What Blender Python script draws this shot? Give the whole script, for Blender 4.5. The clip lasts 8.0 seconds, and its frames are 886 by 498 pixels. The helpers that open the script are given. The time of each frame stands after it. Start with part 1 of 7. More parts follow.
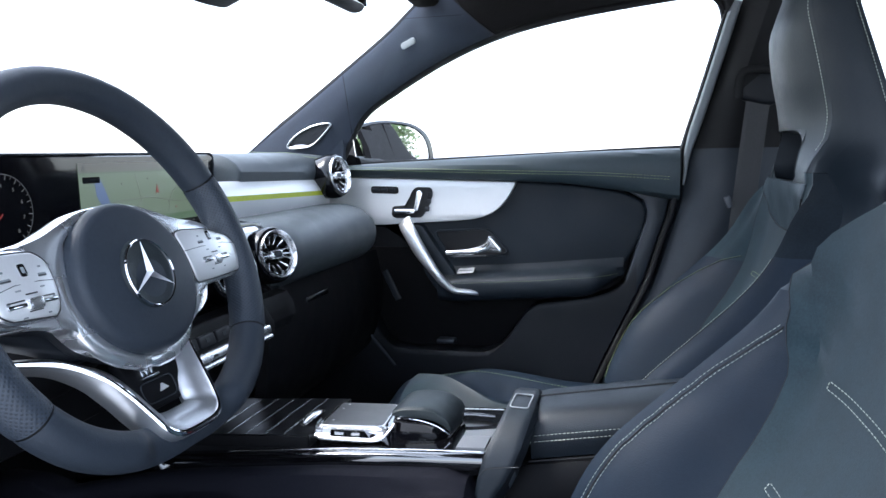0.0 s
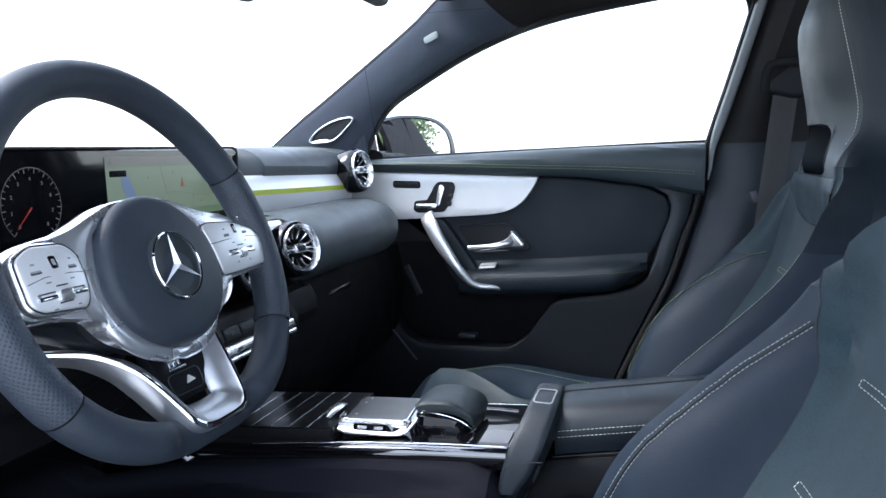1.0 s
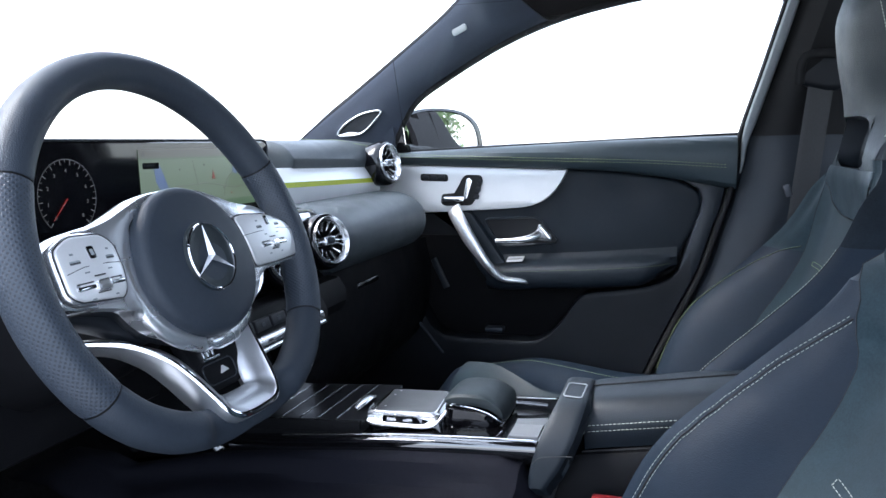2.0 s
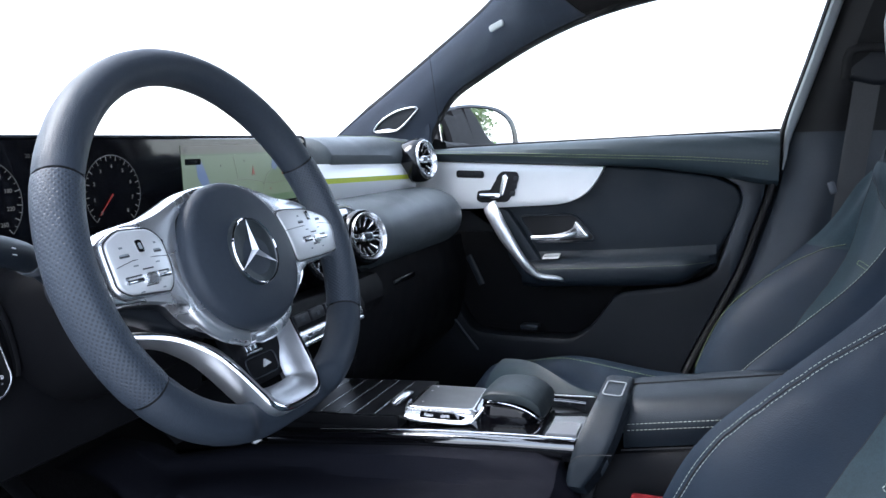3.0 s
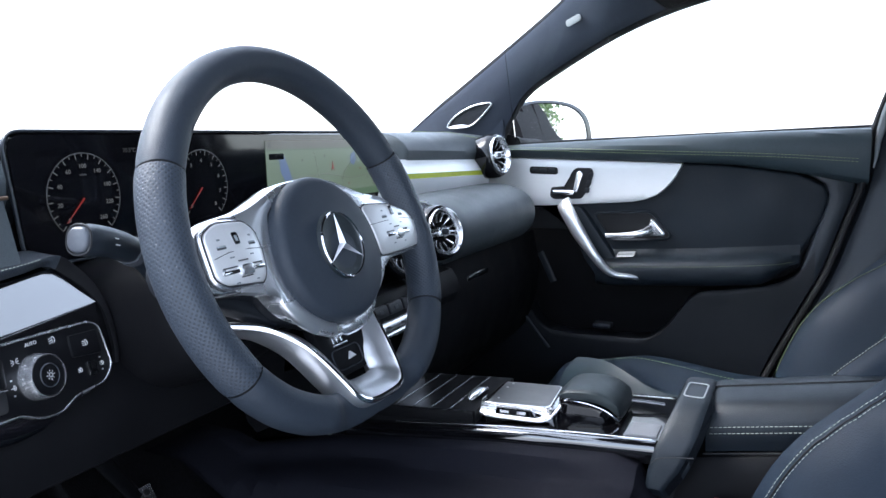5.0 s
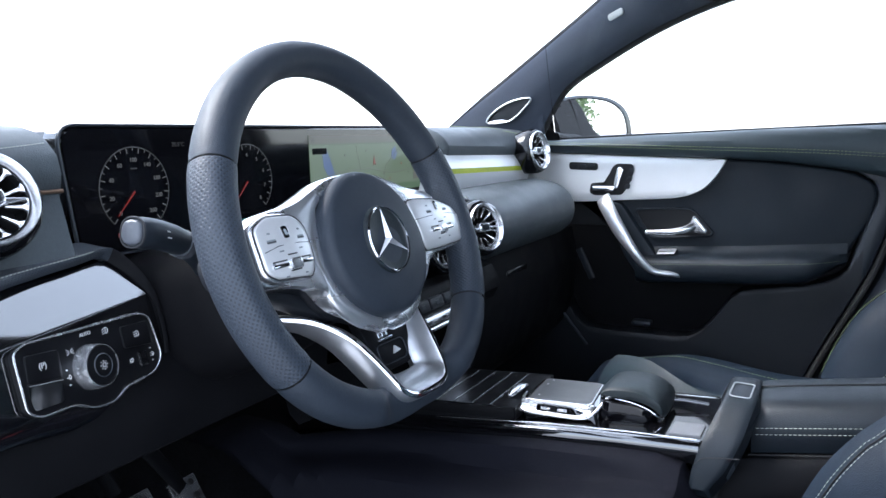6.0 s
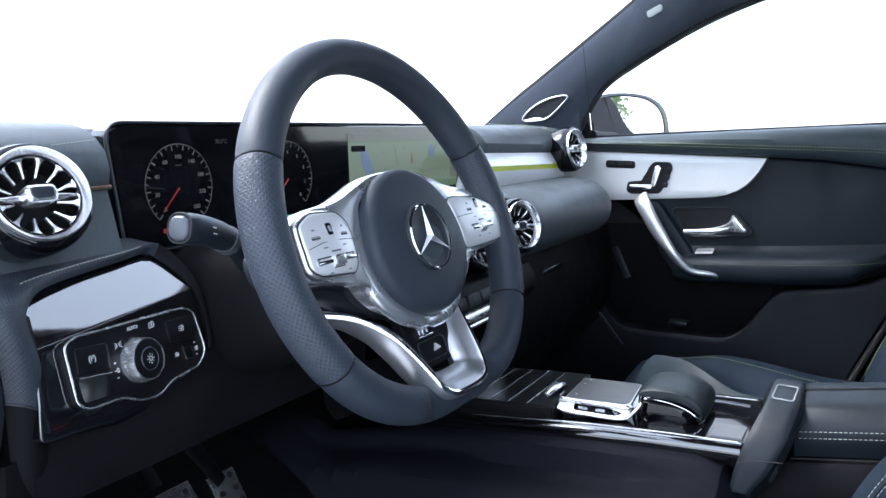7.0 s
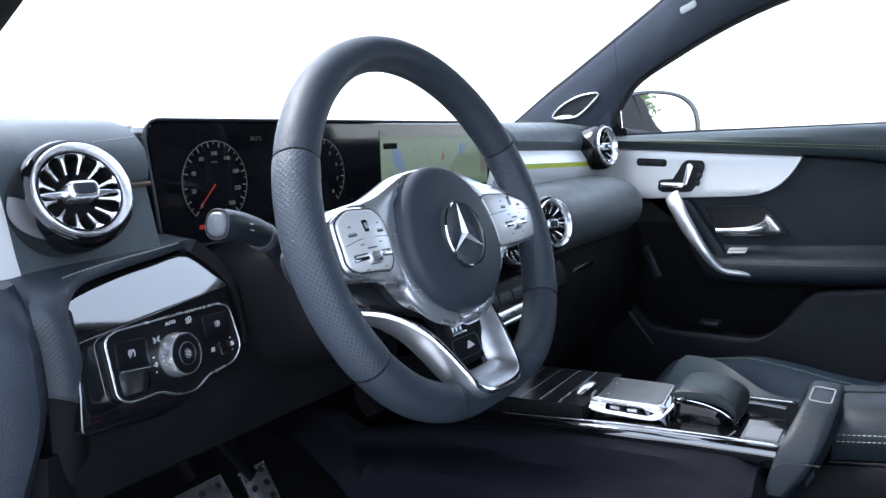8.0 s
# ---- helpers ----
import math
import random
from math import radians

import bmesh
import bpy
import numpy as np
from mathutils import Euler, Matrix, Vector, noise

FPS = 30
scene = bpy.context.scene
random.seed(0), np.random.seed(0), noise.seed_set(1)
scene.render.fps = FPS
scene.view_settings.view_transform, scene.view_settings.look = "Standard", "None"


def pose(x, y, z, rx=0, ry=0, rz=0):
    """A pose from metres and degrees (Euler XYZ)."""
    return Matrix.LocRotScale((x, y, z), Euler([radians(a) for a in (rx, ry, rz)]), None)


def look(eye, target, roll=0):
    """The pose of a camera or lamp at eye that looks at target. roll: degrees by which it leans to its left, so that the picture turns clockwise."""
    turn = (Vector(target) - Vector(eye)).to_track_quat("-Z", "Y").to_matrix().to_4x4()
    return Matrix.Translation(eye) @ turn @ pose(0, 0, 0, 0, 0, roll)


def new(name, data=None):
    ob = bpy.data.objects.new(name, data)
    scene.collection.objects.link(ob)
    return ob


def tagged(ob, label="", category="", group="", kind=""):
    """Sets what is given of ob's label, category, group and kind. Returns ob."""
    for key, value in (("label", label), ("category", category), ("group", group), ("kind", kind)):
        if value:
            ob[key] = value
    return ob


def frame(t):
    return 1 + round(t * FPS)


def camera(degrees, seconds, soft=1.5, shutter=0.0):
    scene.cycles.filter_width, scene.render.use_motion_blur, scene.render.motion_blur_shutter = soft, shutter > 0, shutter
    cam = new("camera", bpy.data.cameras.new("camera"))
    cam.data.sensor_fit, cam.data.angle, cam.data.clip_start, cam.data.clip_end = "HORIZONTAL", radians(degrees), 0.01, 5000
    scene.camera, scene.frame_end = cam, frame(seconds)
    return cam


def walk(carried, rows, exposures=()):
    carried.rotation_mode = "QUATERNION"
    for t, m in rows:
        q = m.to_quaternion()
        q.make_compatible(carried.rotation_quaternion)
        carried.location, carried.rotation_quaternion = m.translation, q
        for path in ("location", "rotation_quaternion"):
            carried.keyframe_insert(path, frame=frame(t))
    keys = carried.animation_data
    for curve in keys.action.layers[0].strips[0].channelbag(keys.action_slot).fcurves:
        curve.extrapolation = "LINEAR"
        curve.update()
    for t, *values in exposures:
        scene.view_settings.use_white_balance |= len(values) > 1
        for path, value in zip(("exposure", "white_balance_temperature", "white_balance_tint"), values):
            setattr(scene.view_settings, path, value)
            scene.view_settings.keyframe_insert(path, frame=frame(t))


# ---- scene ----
# ---- camera and its walk ----
cam = camera(60.3, 8.0)
# seconds, eye x y z, yaw to the left of +y, pitch, roll. x runs to the car's rear, y to its passenger side.
PATH = [
    (0, -0.0193, -0.9011, 1.0000, 14.606, -7.077, -1.143),
    (0.5, -0.0223, -0.9004, 0.9988, 15.262, -7.140, -1.151),
    (1, -0.0256, -0.9004, 0.9983, 16.060, -7.392, -1.117),
    (2.5, -0.0383, -0.9005, 0.9955, 18.969, -7.945, -1.133),
    (3, -0.0426, -0.9023, 0.9950, 20.247, -7.958, -1.142),
    (3.5, -0.0474, -0.9040, 0.9951, 21.432, -8.007, -1.062),
    (4, -0.0521, -0.9057, 0.9952, 22.595, -8.034, -1.050),
    (4.5, -0.0560, -0.9074, 0.9949, 23.766, -8.050, -1.051),
    (6, -0.0725, -0.9134, 0.9949, 27.495, -8.475, -0.870),
    (6.5, -0.0767, -0.9152, 0.9945, 28.600, -8.536, -0.836),
    (7, -0.0819, -0.9175, 0.9948, 29.781, -8.608, -0.778),
    (7.5, -0.0862, -0.9190, 0.9942, 30.866, -8.669, -0.764),
    (8, -0.0901, -0.9208, 0.9944, 31.667, -8.742, -0.717),
]
EXPOSURE = 2.2
walk(cam, [(t, pose(x, y, z, 90 + pitch, 0, yaw) @ pose(0, 0, 0, 0, 0, roll)) for t, x, y, z, yaw, pitch, roll in PATH],
     [(0.0, EXPOSURE, 6120, 11), (8.0, EXPOSURE, 6120, 11)])

# ---- daylight ----
world = bpy.data.worlds.new("daylight")
scene.world = world
world.use_nodes = True
wn = world.node_tree
sky = wn.nodes.new("ShaderNodeTexSky")
sky.sky_type = "NISHITA"
sky.sun_disc = False
sky.sun_elevation = radians(52)
sky.sun_rotation = radians(285)
sky.dust_density = 1.0
wn.nodes["Background"].inputs["Strength"].default_value = 0.13
# thin white cloud over the whole sky
haze = wn.nodes.new("ShaderNodeMix")
haze.data_type = "RGBA"
haze.inputs["Factor"].default_value = 0.5
haze.inputs["B"].default_value = (7.0, 7.5, 8.4, 1)
wn.links.new(sky.outputs[0], haze.inputs["A"])
wn.links.new(haze.outputs["Result"], wn.nodes["Background"].inputs["Color"])

sun_data = bpy.data.lights.new("sun", "SUN")
sun_data.energy, sun_data.angle, sun_data.color = 0.9, radians(30), (1.0, 0.97, 0.94)
sun = new("sun", sun_data)
sun.matrix_world = look((-5.0, -1.6, 7.2), (0, 0, 0.8))


# ---- materials ----
def material(name, colour, rough=0.5, metal=0.0, spec=0.5, grain=0.0, size=0.001, vary=0.12, blotch=0.05, coat=0.0, sheen=0.0, rough_vary=0.08):
    """A principled surface with colour variation at two sizes, uneven gloss and a fine relief. size: metres of one grain."""
    m = bpy.data.materials.new(name)
    m.use_nodes = True
    t = m.node_tree
    b = t.nodes["Principled BSDF"]
    add = t.nodes.new
    co = add("ShaderNodeTexCoord")
    fine, wide = add("ShaderNodeTexNoise"), add("ShaderNodeTexNoise")
    fine.inputs["Scale"].default_value, fine.inputs["Detail"].default_value = 0.35 / size, 3.0
    wide.inputs["Scale"].default_value, wide.inputs["Detail"].default_value = 1 / blotch, 4.0
    for n in (fine, wide):
        t.links.new(co.outputs["Object"], n.inputs["Vector"])
    both = add("ShaderNodeMath")
    both.operation = "ADD"
    t.links.new(fine.outputs["Fac"], both.inputs[0])
    t.links.new(wide.outputs["Fac"], both.inputs[1])
    ramp = add("ShaderNodeMapRange")
    ramp.inputs["From Min"].default_value, ramp.inputs["From Max"].default_value = 0.6, 1.4
    ramp.inputs["To Min"].default_value, ramp.inputs["To Max"].default_value = 1 - vary, 1 + vary
    t.links.new(both.outputs[0], ramp.inputs["Value"])
    tint = add("ShaderNodeVectorMath")
    tint.operation = "SCALE"
    tint.inputs[0].default_value = colour
    t.links.new(ramp.outputs[0], tint.inputs["Scale"])
    t.links.new(tint.outputs[0], b.inputs["Base Color"])
    gloss = add("ShaderNodeMapRange")
    gloss.inputs["From Min"].default_value, gloss.inputs["From Max"].default_value = 0.3, 0.7
    gloss.inputs["To Min"].default_value, gloss.inputs["To Max"].default_value = max(0.01, rough - rough_vary), min(1.0, rough + rough_vary)
    t.links.new(wide.outputs["Fac"], gloss.inputs["Value"])
    t.links.new(gloss.outputs[0], b.inputs["Roughness"])
    b.inputs["Metallic"].default_value = metal
    b.inputs["Specular IOR Level"].default_value = spec
    b.inputs["Coat Weight"].default_value = coat
    b.inputs["Coat Roughness"].default_value = 0.04
    b.inputs["Sheen Weight"].default_value = sheen
    b.inputs["Sheen Roughness"].default_value = 0.5
    if grain:
        cell = add("ShaderNodeTexVoronoi")
        cell.inputs["Scale"].default_value = 1 / size
        t.links.new(co.outputs["Object"], cell.inputs["Vector"])
        bump = add("ShaderNodeBump")
        bump.inputs["Strength"].default_value, bump.inputs["Distance"].default_value = grain, size * 0.35
        t.links.new(cell.outputs["Distance"], bump.inputs["Height"])
        t.links.new(bump.outputs[0], b.inputs["Normal"])
    return m


def glowing(name, colour, strength):
    """A lit mark on a display."""
    m = bpy.data.materials.new(name)
    m.use_nodes = True
    b = m.node_tree.nodes["Principled BSDF"]
    b.inputs["Base Color"].default_value = (0.01, 0.01, 0.01, 1)
    b.inputs["Roughness"].default_value = 0.3
    b.inputs["Emission Color"].default_value = (*colour, 1)
    b.inputs["Emission Strength"].default_value = strength
    return m


def perforated(name, colour, rough, pitch, depth):
    """Leather with rows of small punched holes, pitch metres apart."""
    m = material(name, colour, rough, grain=0.0, size=0.0012, vary=0.1)
    t = m.node_tree
    add = t.nodes.new
    b = t.nodes["Principled BSDF"]
    uv = add("ShaderNodeUVMap")
    turn = add("ShaderNodeMapping")
    turn.inputs["Rotation"].default_value = (0, 0, radians(45))
    turn.inputs["Scale"].default_value = (1 / pitch, 1 / pitch, 1)
    t.links.new(uv.outputs[0], turn.inputs["Vector"])
    frac = add("ShaderNodeVectorMath")
    frac.operation = "FRACTION"
    t.links.new(turn.outputs[0], frac.inputs[0])
    mid = add("ShaderNodeVectorMath")
    mid.operation = "DISTANCE"
    mid.inputs[1].default_value = (0.5, 0.5, 0)
    t.links.new(frac.outputs[0], mid.inputs[0])
    hole = add("ShaderNodeMapRange")
    hole.interpolation_type = "SMOOTHSTEP"
    hole.inputs["From Min"].default_value, hole.inputs["From Max"].default_value = 0.2, 0.34
    t.links.new(mid.outputs["Value"], hole.inputs["Value"])
    bump = add("ShaderNodeBump")
    bump.inputs["Strength"].default_value, bump.inputs["Distance"].default_value = depth, pitch * 0.25
    t.links.new(hole.outputs[0], bump.inputs["Height"])
    t.links.new(bump.outputs[0], b.inputs["Normal"])
    shade = add("ShaderNodeMapRange")
    shade.inputs["To Min"].default_value, shade.inputs["To Max"].default_value = 0.55, 1.0
    t.links.new(hole.outputs[0], shade.inputs["Value"])
    punched = add("ShaderNodeVectorMath")
    punched.operation = "SCALE"
    t.links.new(b.inputs["Base Color"].links[0].from_socket, punched.inputs[0])
    t.links.new(shade.outputs[0], punched.inputs["Scale"])
    t.links.new(punched.outputs[0], b.inputs["Base Color"])
    return m


LEATHER = material("black_leather", (0.0084, 0.0160, 0.0275), 0.54, grain=0.35, size=0.0013, spec=0.22)
LEATHER_SOFT = material("soft_black_leather", (0.0120, 0.0185, 0.0220), 0.5, grain=0.3, size=0.0016, spec=0.35)
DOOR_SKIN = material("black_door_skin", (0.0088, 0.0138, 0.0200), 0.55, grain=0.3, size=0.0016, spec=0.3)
LEATHER_RIM = material("smooth_rim_leather", (0.022, 0.0290, 0.0395), 0.54, grain=0.3, size=0.0012, spec=0.38)
GRIP = perforated("perforated_rim_leather", (0.028, 0.037, 0.051), 0.52, 0.0031, 0.5)
EMBOSSED = perforated("embossed_dash_skin", (0.030, 0.038, 0.050), 0.45, 0.0024, 0.6)
DASH_SKIN = material("dash_skin", (0.058, 0.070, 0.078), 0.48, grain=0.5, size=0.0012, spec=0.5)
ARM_SKIN = material("armrest_leather", (0.0092, 0.0142, 0.0200), 0.50, grain=0.35, size=0.0014, spec=0.4)
DASH_SIDE = material("blue_grey_dash_end", (0.024, 0.031, 0.043), 0.42, grain=0.4, size=0.0012, spec=0.5)
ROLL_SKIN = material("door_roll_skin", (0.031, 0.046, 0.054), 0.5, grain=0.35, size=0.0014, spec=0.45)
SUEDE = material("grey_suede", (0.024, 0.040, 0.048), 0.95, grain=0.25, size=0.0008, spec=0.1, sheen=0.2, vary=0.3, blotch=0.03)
SUEDE_SHADED = material("shaded_grey_suede", (0.0130, 0.0175, 0.0230), 0.95, grain=0.25, size=0.0008, spec=0.08, sheen=0.05, vary=0.25, blotch=0.03)
PLASTIC = material("dark_plastic", (0.008, 0.0098, 0.0135), 0.5, grain=0.4, size=0.0009, spec=0.35)
PLASTIC_SMOOTH = material("smooth_grey_plastic", (0.0145, 0.0195, 0.0265), 0.42, spec=0.45)
# Blacker than dark_plastic: the shade of the knee area is put into it.
KNEE = material("shade_deepened_black_plastic", (0.0048, 0.0049, 0.0060), 0.6, grain=0.3, size=0.0010, spec=0.12)
CONSOLE_SKIN = material("console_flank_skin", (0.0092, 0.0096, 0.0142), 0.72, grain=0.35, size=0.0014, spec=0.08)
TRIM_GREY = material("blue_grey_pillar_plastic", (0.023, 0.029, 0.038), 0.5, grain=0.3, size=0.0010, spec=0.4)
TRIM_BLACK = material("black_pillar_plastic", (0.0105, 0.0104, 0.0112), 0.55, grain=0.3, size=0.0010, spec=0.35)
HEADLINER = material("black_headliner_cloth", (0.012, 0.011, 0.011), 0.95, grain=0.5, size=0.0009, spec=0.2, vary=0.25)
PILLAR = material("pillar_trim_cloth", (0.034, 0.042, 0.058), 0.85, grain=0.4, size=0.0008, spec=0.25, vary=0.15)
CARPET = material("black_carpet", (0.012, 0.012, 0.0135), 0.98, grain=0.9, size=0.002, spec=0.1, vary=0.35)
GLOSS = material("gloss_black", (0.004, 0.004, 0.005), 0.05, spec=0.5, coat=1.0, rough_vary=0.02)
SILVER = material("satin_silver_trim", (0.80, 0.80, 0.80), 0.42, metal=0.35, size=0.0006, vary=0.03, rough_vary=0.04)
SATIN = material("satin_metal", (0.92, 0.92, 0.93), 0.25, metal=0.93, size=0.0006, vary=0.03, rough_vary=0.04)
SATIN_DARK = material("satin_grey_metal_trim", (0.50, 0.51, 0.51), 0.36, metal=0.85, size=0.0006, vary=0.03, rough_vary=0.04)
SPOKE = material("soft_satin_spoke", (0.92, 0.93, 0.95), 0.27, metal=0.92, size=0.0006, vary=0.03, rough_vary=0.05)
SATIN_SPOKE = material("brushed_spoke_metal", (0.78, 0.79, 0.81), 0.33, metal=0.92, size=0.0006, vary=0.03, rough_vary=0.05)
EMBLEM = material("polished_emblem", (0.70, 0.71, 0.74), 0.42, metal=0.85, vary=0.02, rough_vary=0.03)
DECK_GLEAM = material("grey_deck_gleam", (0.23, 0.23, 0.235), 0.34, metal=0.6, size=0.0006, vary=0.05)
CHROME = material("chrome", (0.86, 0.86, 0.88), 0.08, metal=1.0, vary=0.02, rough_vary=0.03)
BUTTON = material("silver_button", (0.80, 0.80, 0.80), 0.34, metal=0.5, size=0.0006, vary=0.04)
GLOSS.node_tree.nodes["Principled BSDF"].inputs["Coat IOR"].default_value = 2.05
RUBBER = material("black_rubber", (0.012, 0.012, 0.013), 0.7, spec=0.3)
SEAL = material("grey_door_seal", (0.24, 0.26, 0.27), 0.4, spec=0.5)
THREAD_GREEN = material("yellow_green_thread", (0.30, 0.36, 0.17), 0.75, vary=0.2)
THREAD_PALE = material("pale_thread", (0.46, 0.49, 0.42), 0.75, vary=0.2)
YELLOW = material("yellow_green_inlay", (0.50, 0.56, 0.03), 0.35, spec=0.5, vary=0.25, blotch=0.12)
PAD_GREY = material("touchpad_grey", (0.10, 0.105, 0.11), 0.38, metal=0.3, spec=0.5)
STALK_END = material("stalk_end_grey", (0.075, 0.082, 0.095), 0.4)
RED = material("red_buckle", (0.24, 0.02, 0.025), 0.4)
LINE_DARK = material("dark_print", (0.02, 0.02, 0.022), 0.5)
SCREEN = material("black_display_glass", (0.003, 0.003, 0.004), 0.06, spec=0.5, rough_vary=0.02)
SWITCH = material("satin_black_switch", (0.0048, 0.0050, 0.0062), 0.38, spec=0.3, vary=0.1)
PAINT = material("black_car_paint", (0.006, 0.007, 0.009), 0.12, coat=1.0)
CONCRETE = material("pale_concrete", (0.46, 0.455, 0.45), 0.85, size=0.01, vary=0.12, blotch=1.5)
MIRROR = material("mirror_glass", (0.9, 0.9, 0.9), 0.01, metal=1.0, vary=0.0, rough_vary=0.0)
BELT = material("seat_belt_web", (0.05, 0.05, 0.052), 0.7, grain=0.6, size=0.0012)
BRONZE = material("bronze_line", (0.30, 0.20, 0.14), 0.35, metal=0.8)
LIT_WHITE = glowing("lit_white_mark", (0.85, 0.88, 0.9), 0.02)
LIT_RED = glowing("lit_red_mark", (0.9, 0.06, 0.04), 0.05)
LIT_DIM = glowing("lit_dim_mark", (0.6, 0.62, 0.64), 0.009)
MAP_LAND = glowing("map_land", (0.20, 0.33, 0.20), 0.095)
MAP_PALE = glowing("map_land_pale", (0.29, 0.39, 0.28), 0.105)
MAP_WATER = glowing("map_water", (0.16, 0.24, 0.45), 0.132)
MAP_BAR = glowing("map_title_bar", (0.26, 0.26, 0.24), 0.099)
GREEN_LIT = glowing("lit_green_mark", (0.1, 0.5, 0.45), 0.138)
LEAF = material("hedge_leaf", (0.10, 0.15, 0.06), 0.6, size=0.02, vary=0.3, blotch=0.4)
TRUNK = material("bark", (0.12, 0.09, 0.06), 0.9, grain=0.8, size=0.02, vary=0.3)


# ---- building tools ----
PLACE = {}


def thing(name, at, label, category, group="", kind=""):
    """An empty at the base of a thing, which parents its parts."""
    ob = new(name)
    ob.empty_display_size = 0.02
    ob.matrix_basis = Matrix.Translation(at)
    PLACE[ob] = Matrix.Translation(at)
    return tagged(ob, label, category, group, kind)


def part(name, bm, mat, parent=None, label="", smooth=True, sharp=35):
    """Links a bmesh, given in world metres, as one mesh object under a thing or a part."""
    bmesh.ops.recalc_face_normals(bm, faces=bm.faces[:])
    for f in bm.faces:
        f.smooth = smooth
    if smooth:
        limit = radians(sharp)
        for e in bm.edges:
            if len(e.link_faces) == 2 and e.calc_face_angle(0) > limit:
                e.smooth = False
    me = bpy.data.meshes.new(name)
    bm.to_mesh(me)
    bm.free()
    me.materials.append(mat)
    ob = new(name, me)
    if parent:
        ob.parent = parent
        ob.matrix_parent_inverse = PLACE.get(parent, Matrix()).inverted()
    return tagged(ob, label)


def single(name, bm, mat, label, category, group="", kind="", **more):
    return tagged(part(name, bm, mat, **more), label, category, group, kind)


def V(*c):
    return Vector(c)


def spline(points, n, closed=False):
    """n points spaced evenly along a smooth curve through the given ones."""
    p = [Vector(q) for q in points]
    k = len(p)
    dense = []
    spans = k if closed else k - 1
    for i in range(spans):
        if closed:
            a, b, c, d = p[i - 1], p[i], p[(i + 1) % k], p[(i + 2) % k]
        else:
            b, c = p[i], p[i + 1]
            a = p[i - 1] if i else b + (b - c)
            d = p[i + 2] if i + 2 < k else c + (c - b)
        for j in range(12):
            t = j / 12
            dense.append(0.5 * (2 * b + (c - a) * t + (2 * a - 5 * b + 4 * c - d) * t * t + (3 * b - a - 3 * c + d) * t**3))
    dense.append(p[0].copy() if closed else p[-1].copy())
    lengths = [0.0]
    for a, b in zip(dense, dense[1:]):
        lengths.append(lengths[-1] + (b - a).length)
    out, j = [], 0
    for i in range(n):
        want = lengths[-1] * i / (n if closed else n - 1)
        while j < len(dense) - 2 and lengths[j + 1] < want:
            j += 1
        span = lengths[j + 1] - lengths[j]
        out.append(dense[j].lerp(dense[j + 1], (want - lengths[j]) / span if span > 0 else 0))
    return out


def table(x, *pairs):
    """Smooth interpolation in a row of (x, value) pairs."""
    if x <= pairs[0][0]:
        return pairs[0][1]
    for (a, va), (b, vb) in zip(pairs, pairs[1:]):
        if x <= b:
            t = (x - a) / (b - a)
            t = t * t * (3 - 2 * t)
            return va + (vb - va) * t
    return pairs[-1][1]


def lin(x, *pairs):
    """Straight interpolation in a row of (x, value) pairs."""
    return float(np.interp(x, [p[0] for p in pairs], [p[1] for p in pairs]))


def grid(rows, wrap_u=False, wrap_v=False, caps=False, bm=None):
    """A surface through rows of points. wrap_v closes each row, wrap_u joins the last row to the first."""
    bm = bm or bmesh.new()
    vs = [[bm.verts.new(p) for p in row] for row in rows]
    n, m = len(vs), len(vs[0])
    for i in range(n if wrap_u else n - 1):
        for j in range(m if wrap_v else m - 1):
            q = (vs[i][j], vs[(i + 1) % n][j], vs[(i + 1) % n][(j + 1) % m], vs[i][(j + 1) % m])
            try:
                bm.faces.new(q)
            except ValueError:
                pass
    if caps:
        bm.faces.new(vs[0])
        bm.faces.new(vs[-1])
    return bm


def thick(rows, depth):
    """A surface through rows of points, given a thickness along one way (a vector) and closed all round."""
    d = Vector(depth)
    rings = []
    back = [[p + d for p in row] for row in rows]
    for a, b in zip(rows, back):
        rings.append(list(a) + list(reversed(b)))
    return grid(rings, wrap_v=True, caps=True)


def frames(path, up):
    """At each point of a path: the point, the side and the up of a section across it."""
    out = []
    for i, p in enumerate(path):
        ahead = (path[min(i + 1, len(path) - 1)] - path[max(i - 1, 0)]).normalized()
        u = Vector(up(i) if callable(up) else up)
        side = ahead.cross(u).normalized()
        out.append((p, side, side.cross(ahead).normalized()))
    return out


def sweep(path, section, up=(0, 0, 1), caps=True, closed=False, bm=None):
    """A section of (side, up) pairs, or a function of the share of the way that gives one, carried along a path."""
    n = len(path)
    rows = []
    for i, (p, s, u) in enumerate(frames(path, up)):
        sec = section(i / (n - 1)) if callable(section) else section
        rows.append([p + s * a + u * b for a, b in sec])
    return grid(rows, wrap_u=closed, wrap_v=True, caps=caps and not closed, bm=bm)


def oval(a, b, n=12, power=2.0):
    """A section: an ellipse, or with a higher power a rounded box."""
    out = []
    for i in range(n):
        t = 2 * math.pi * i / n
        c, s = math.cos(t), math.sin(t)
        out.append((a * math.copysign(abs(c) ** (2 / power), c), b * math.copysign(abs(s) ** (2 / power), s)))
    return out


def tube(path, r, n=8, up=(0, 0, 1), bm=None):
    return sweep(path, oval(r, r, n), up, bm=bm)


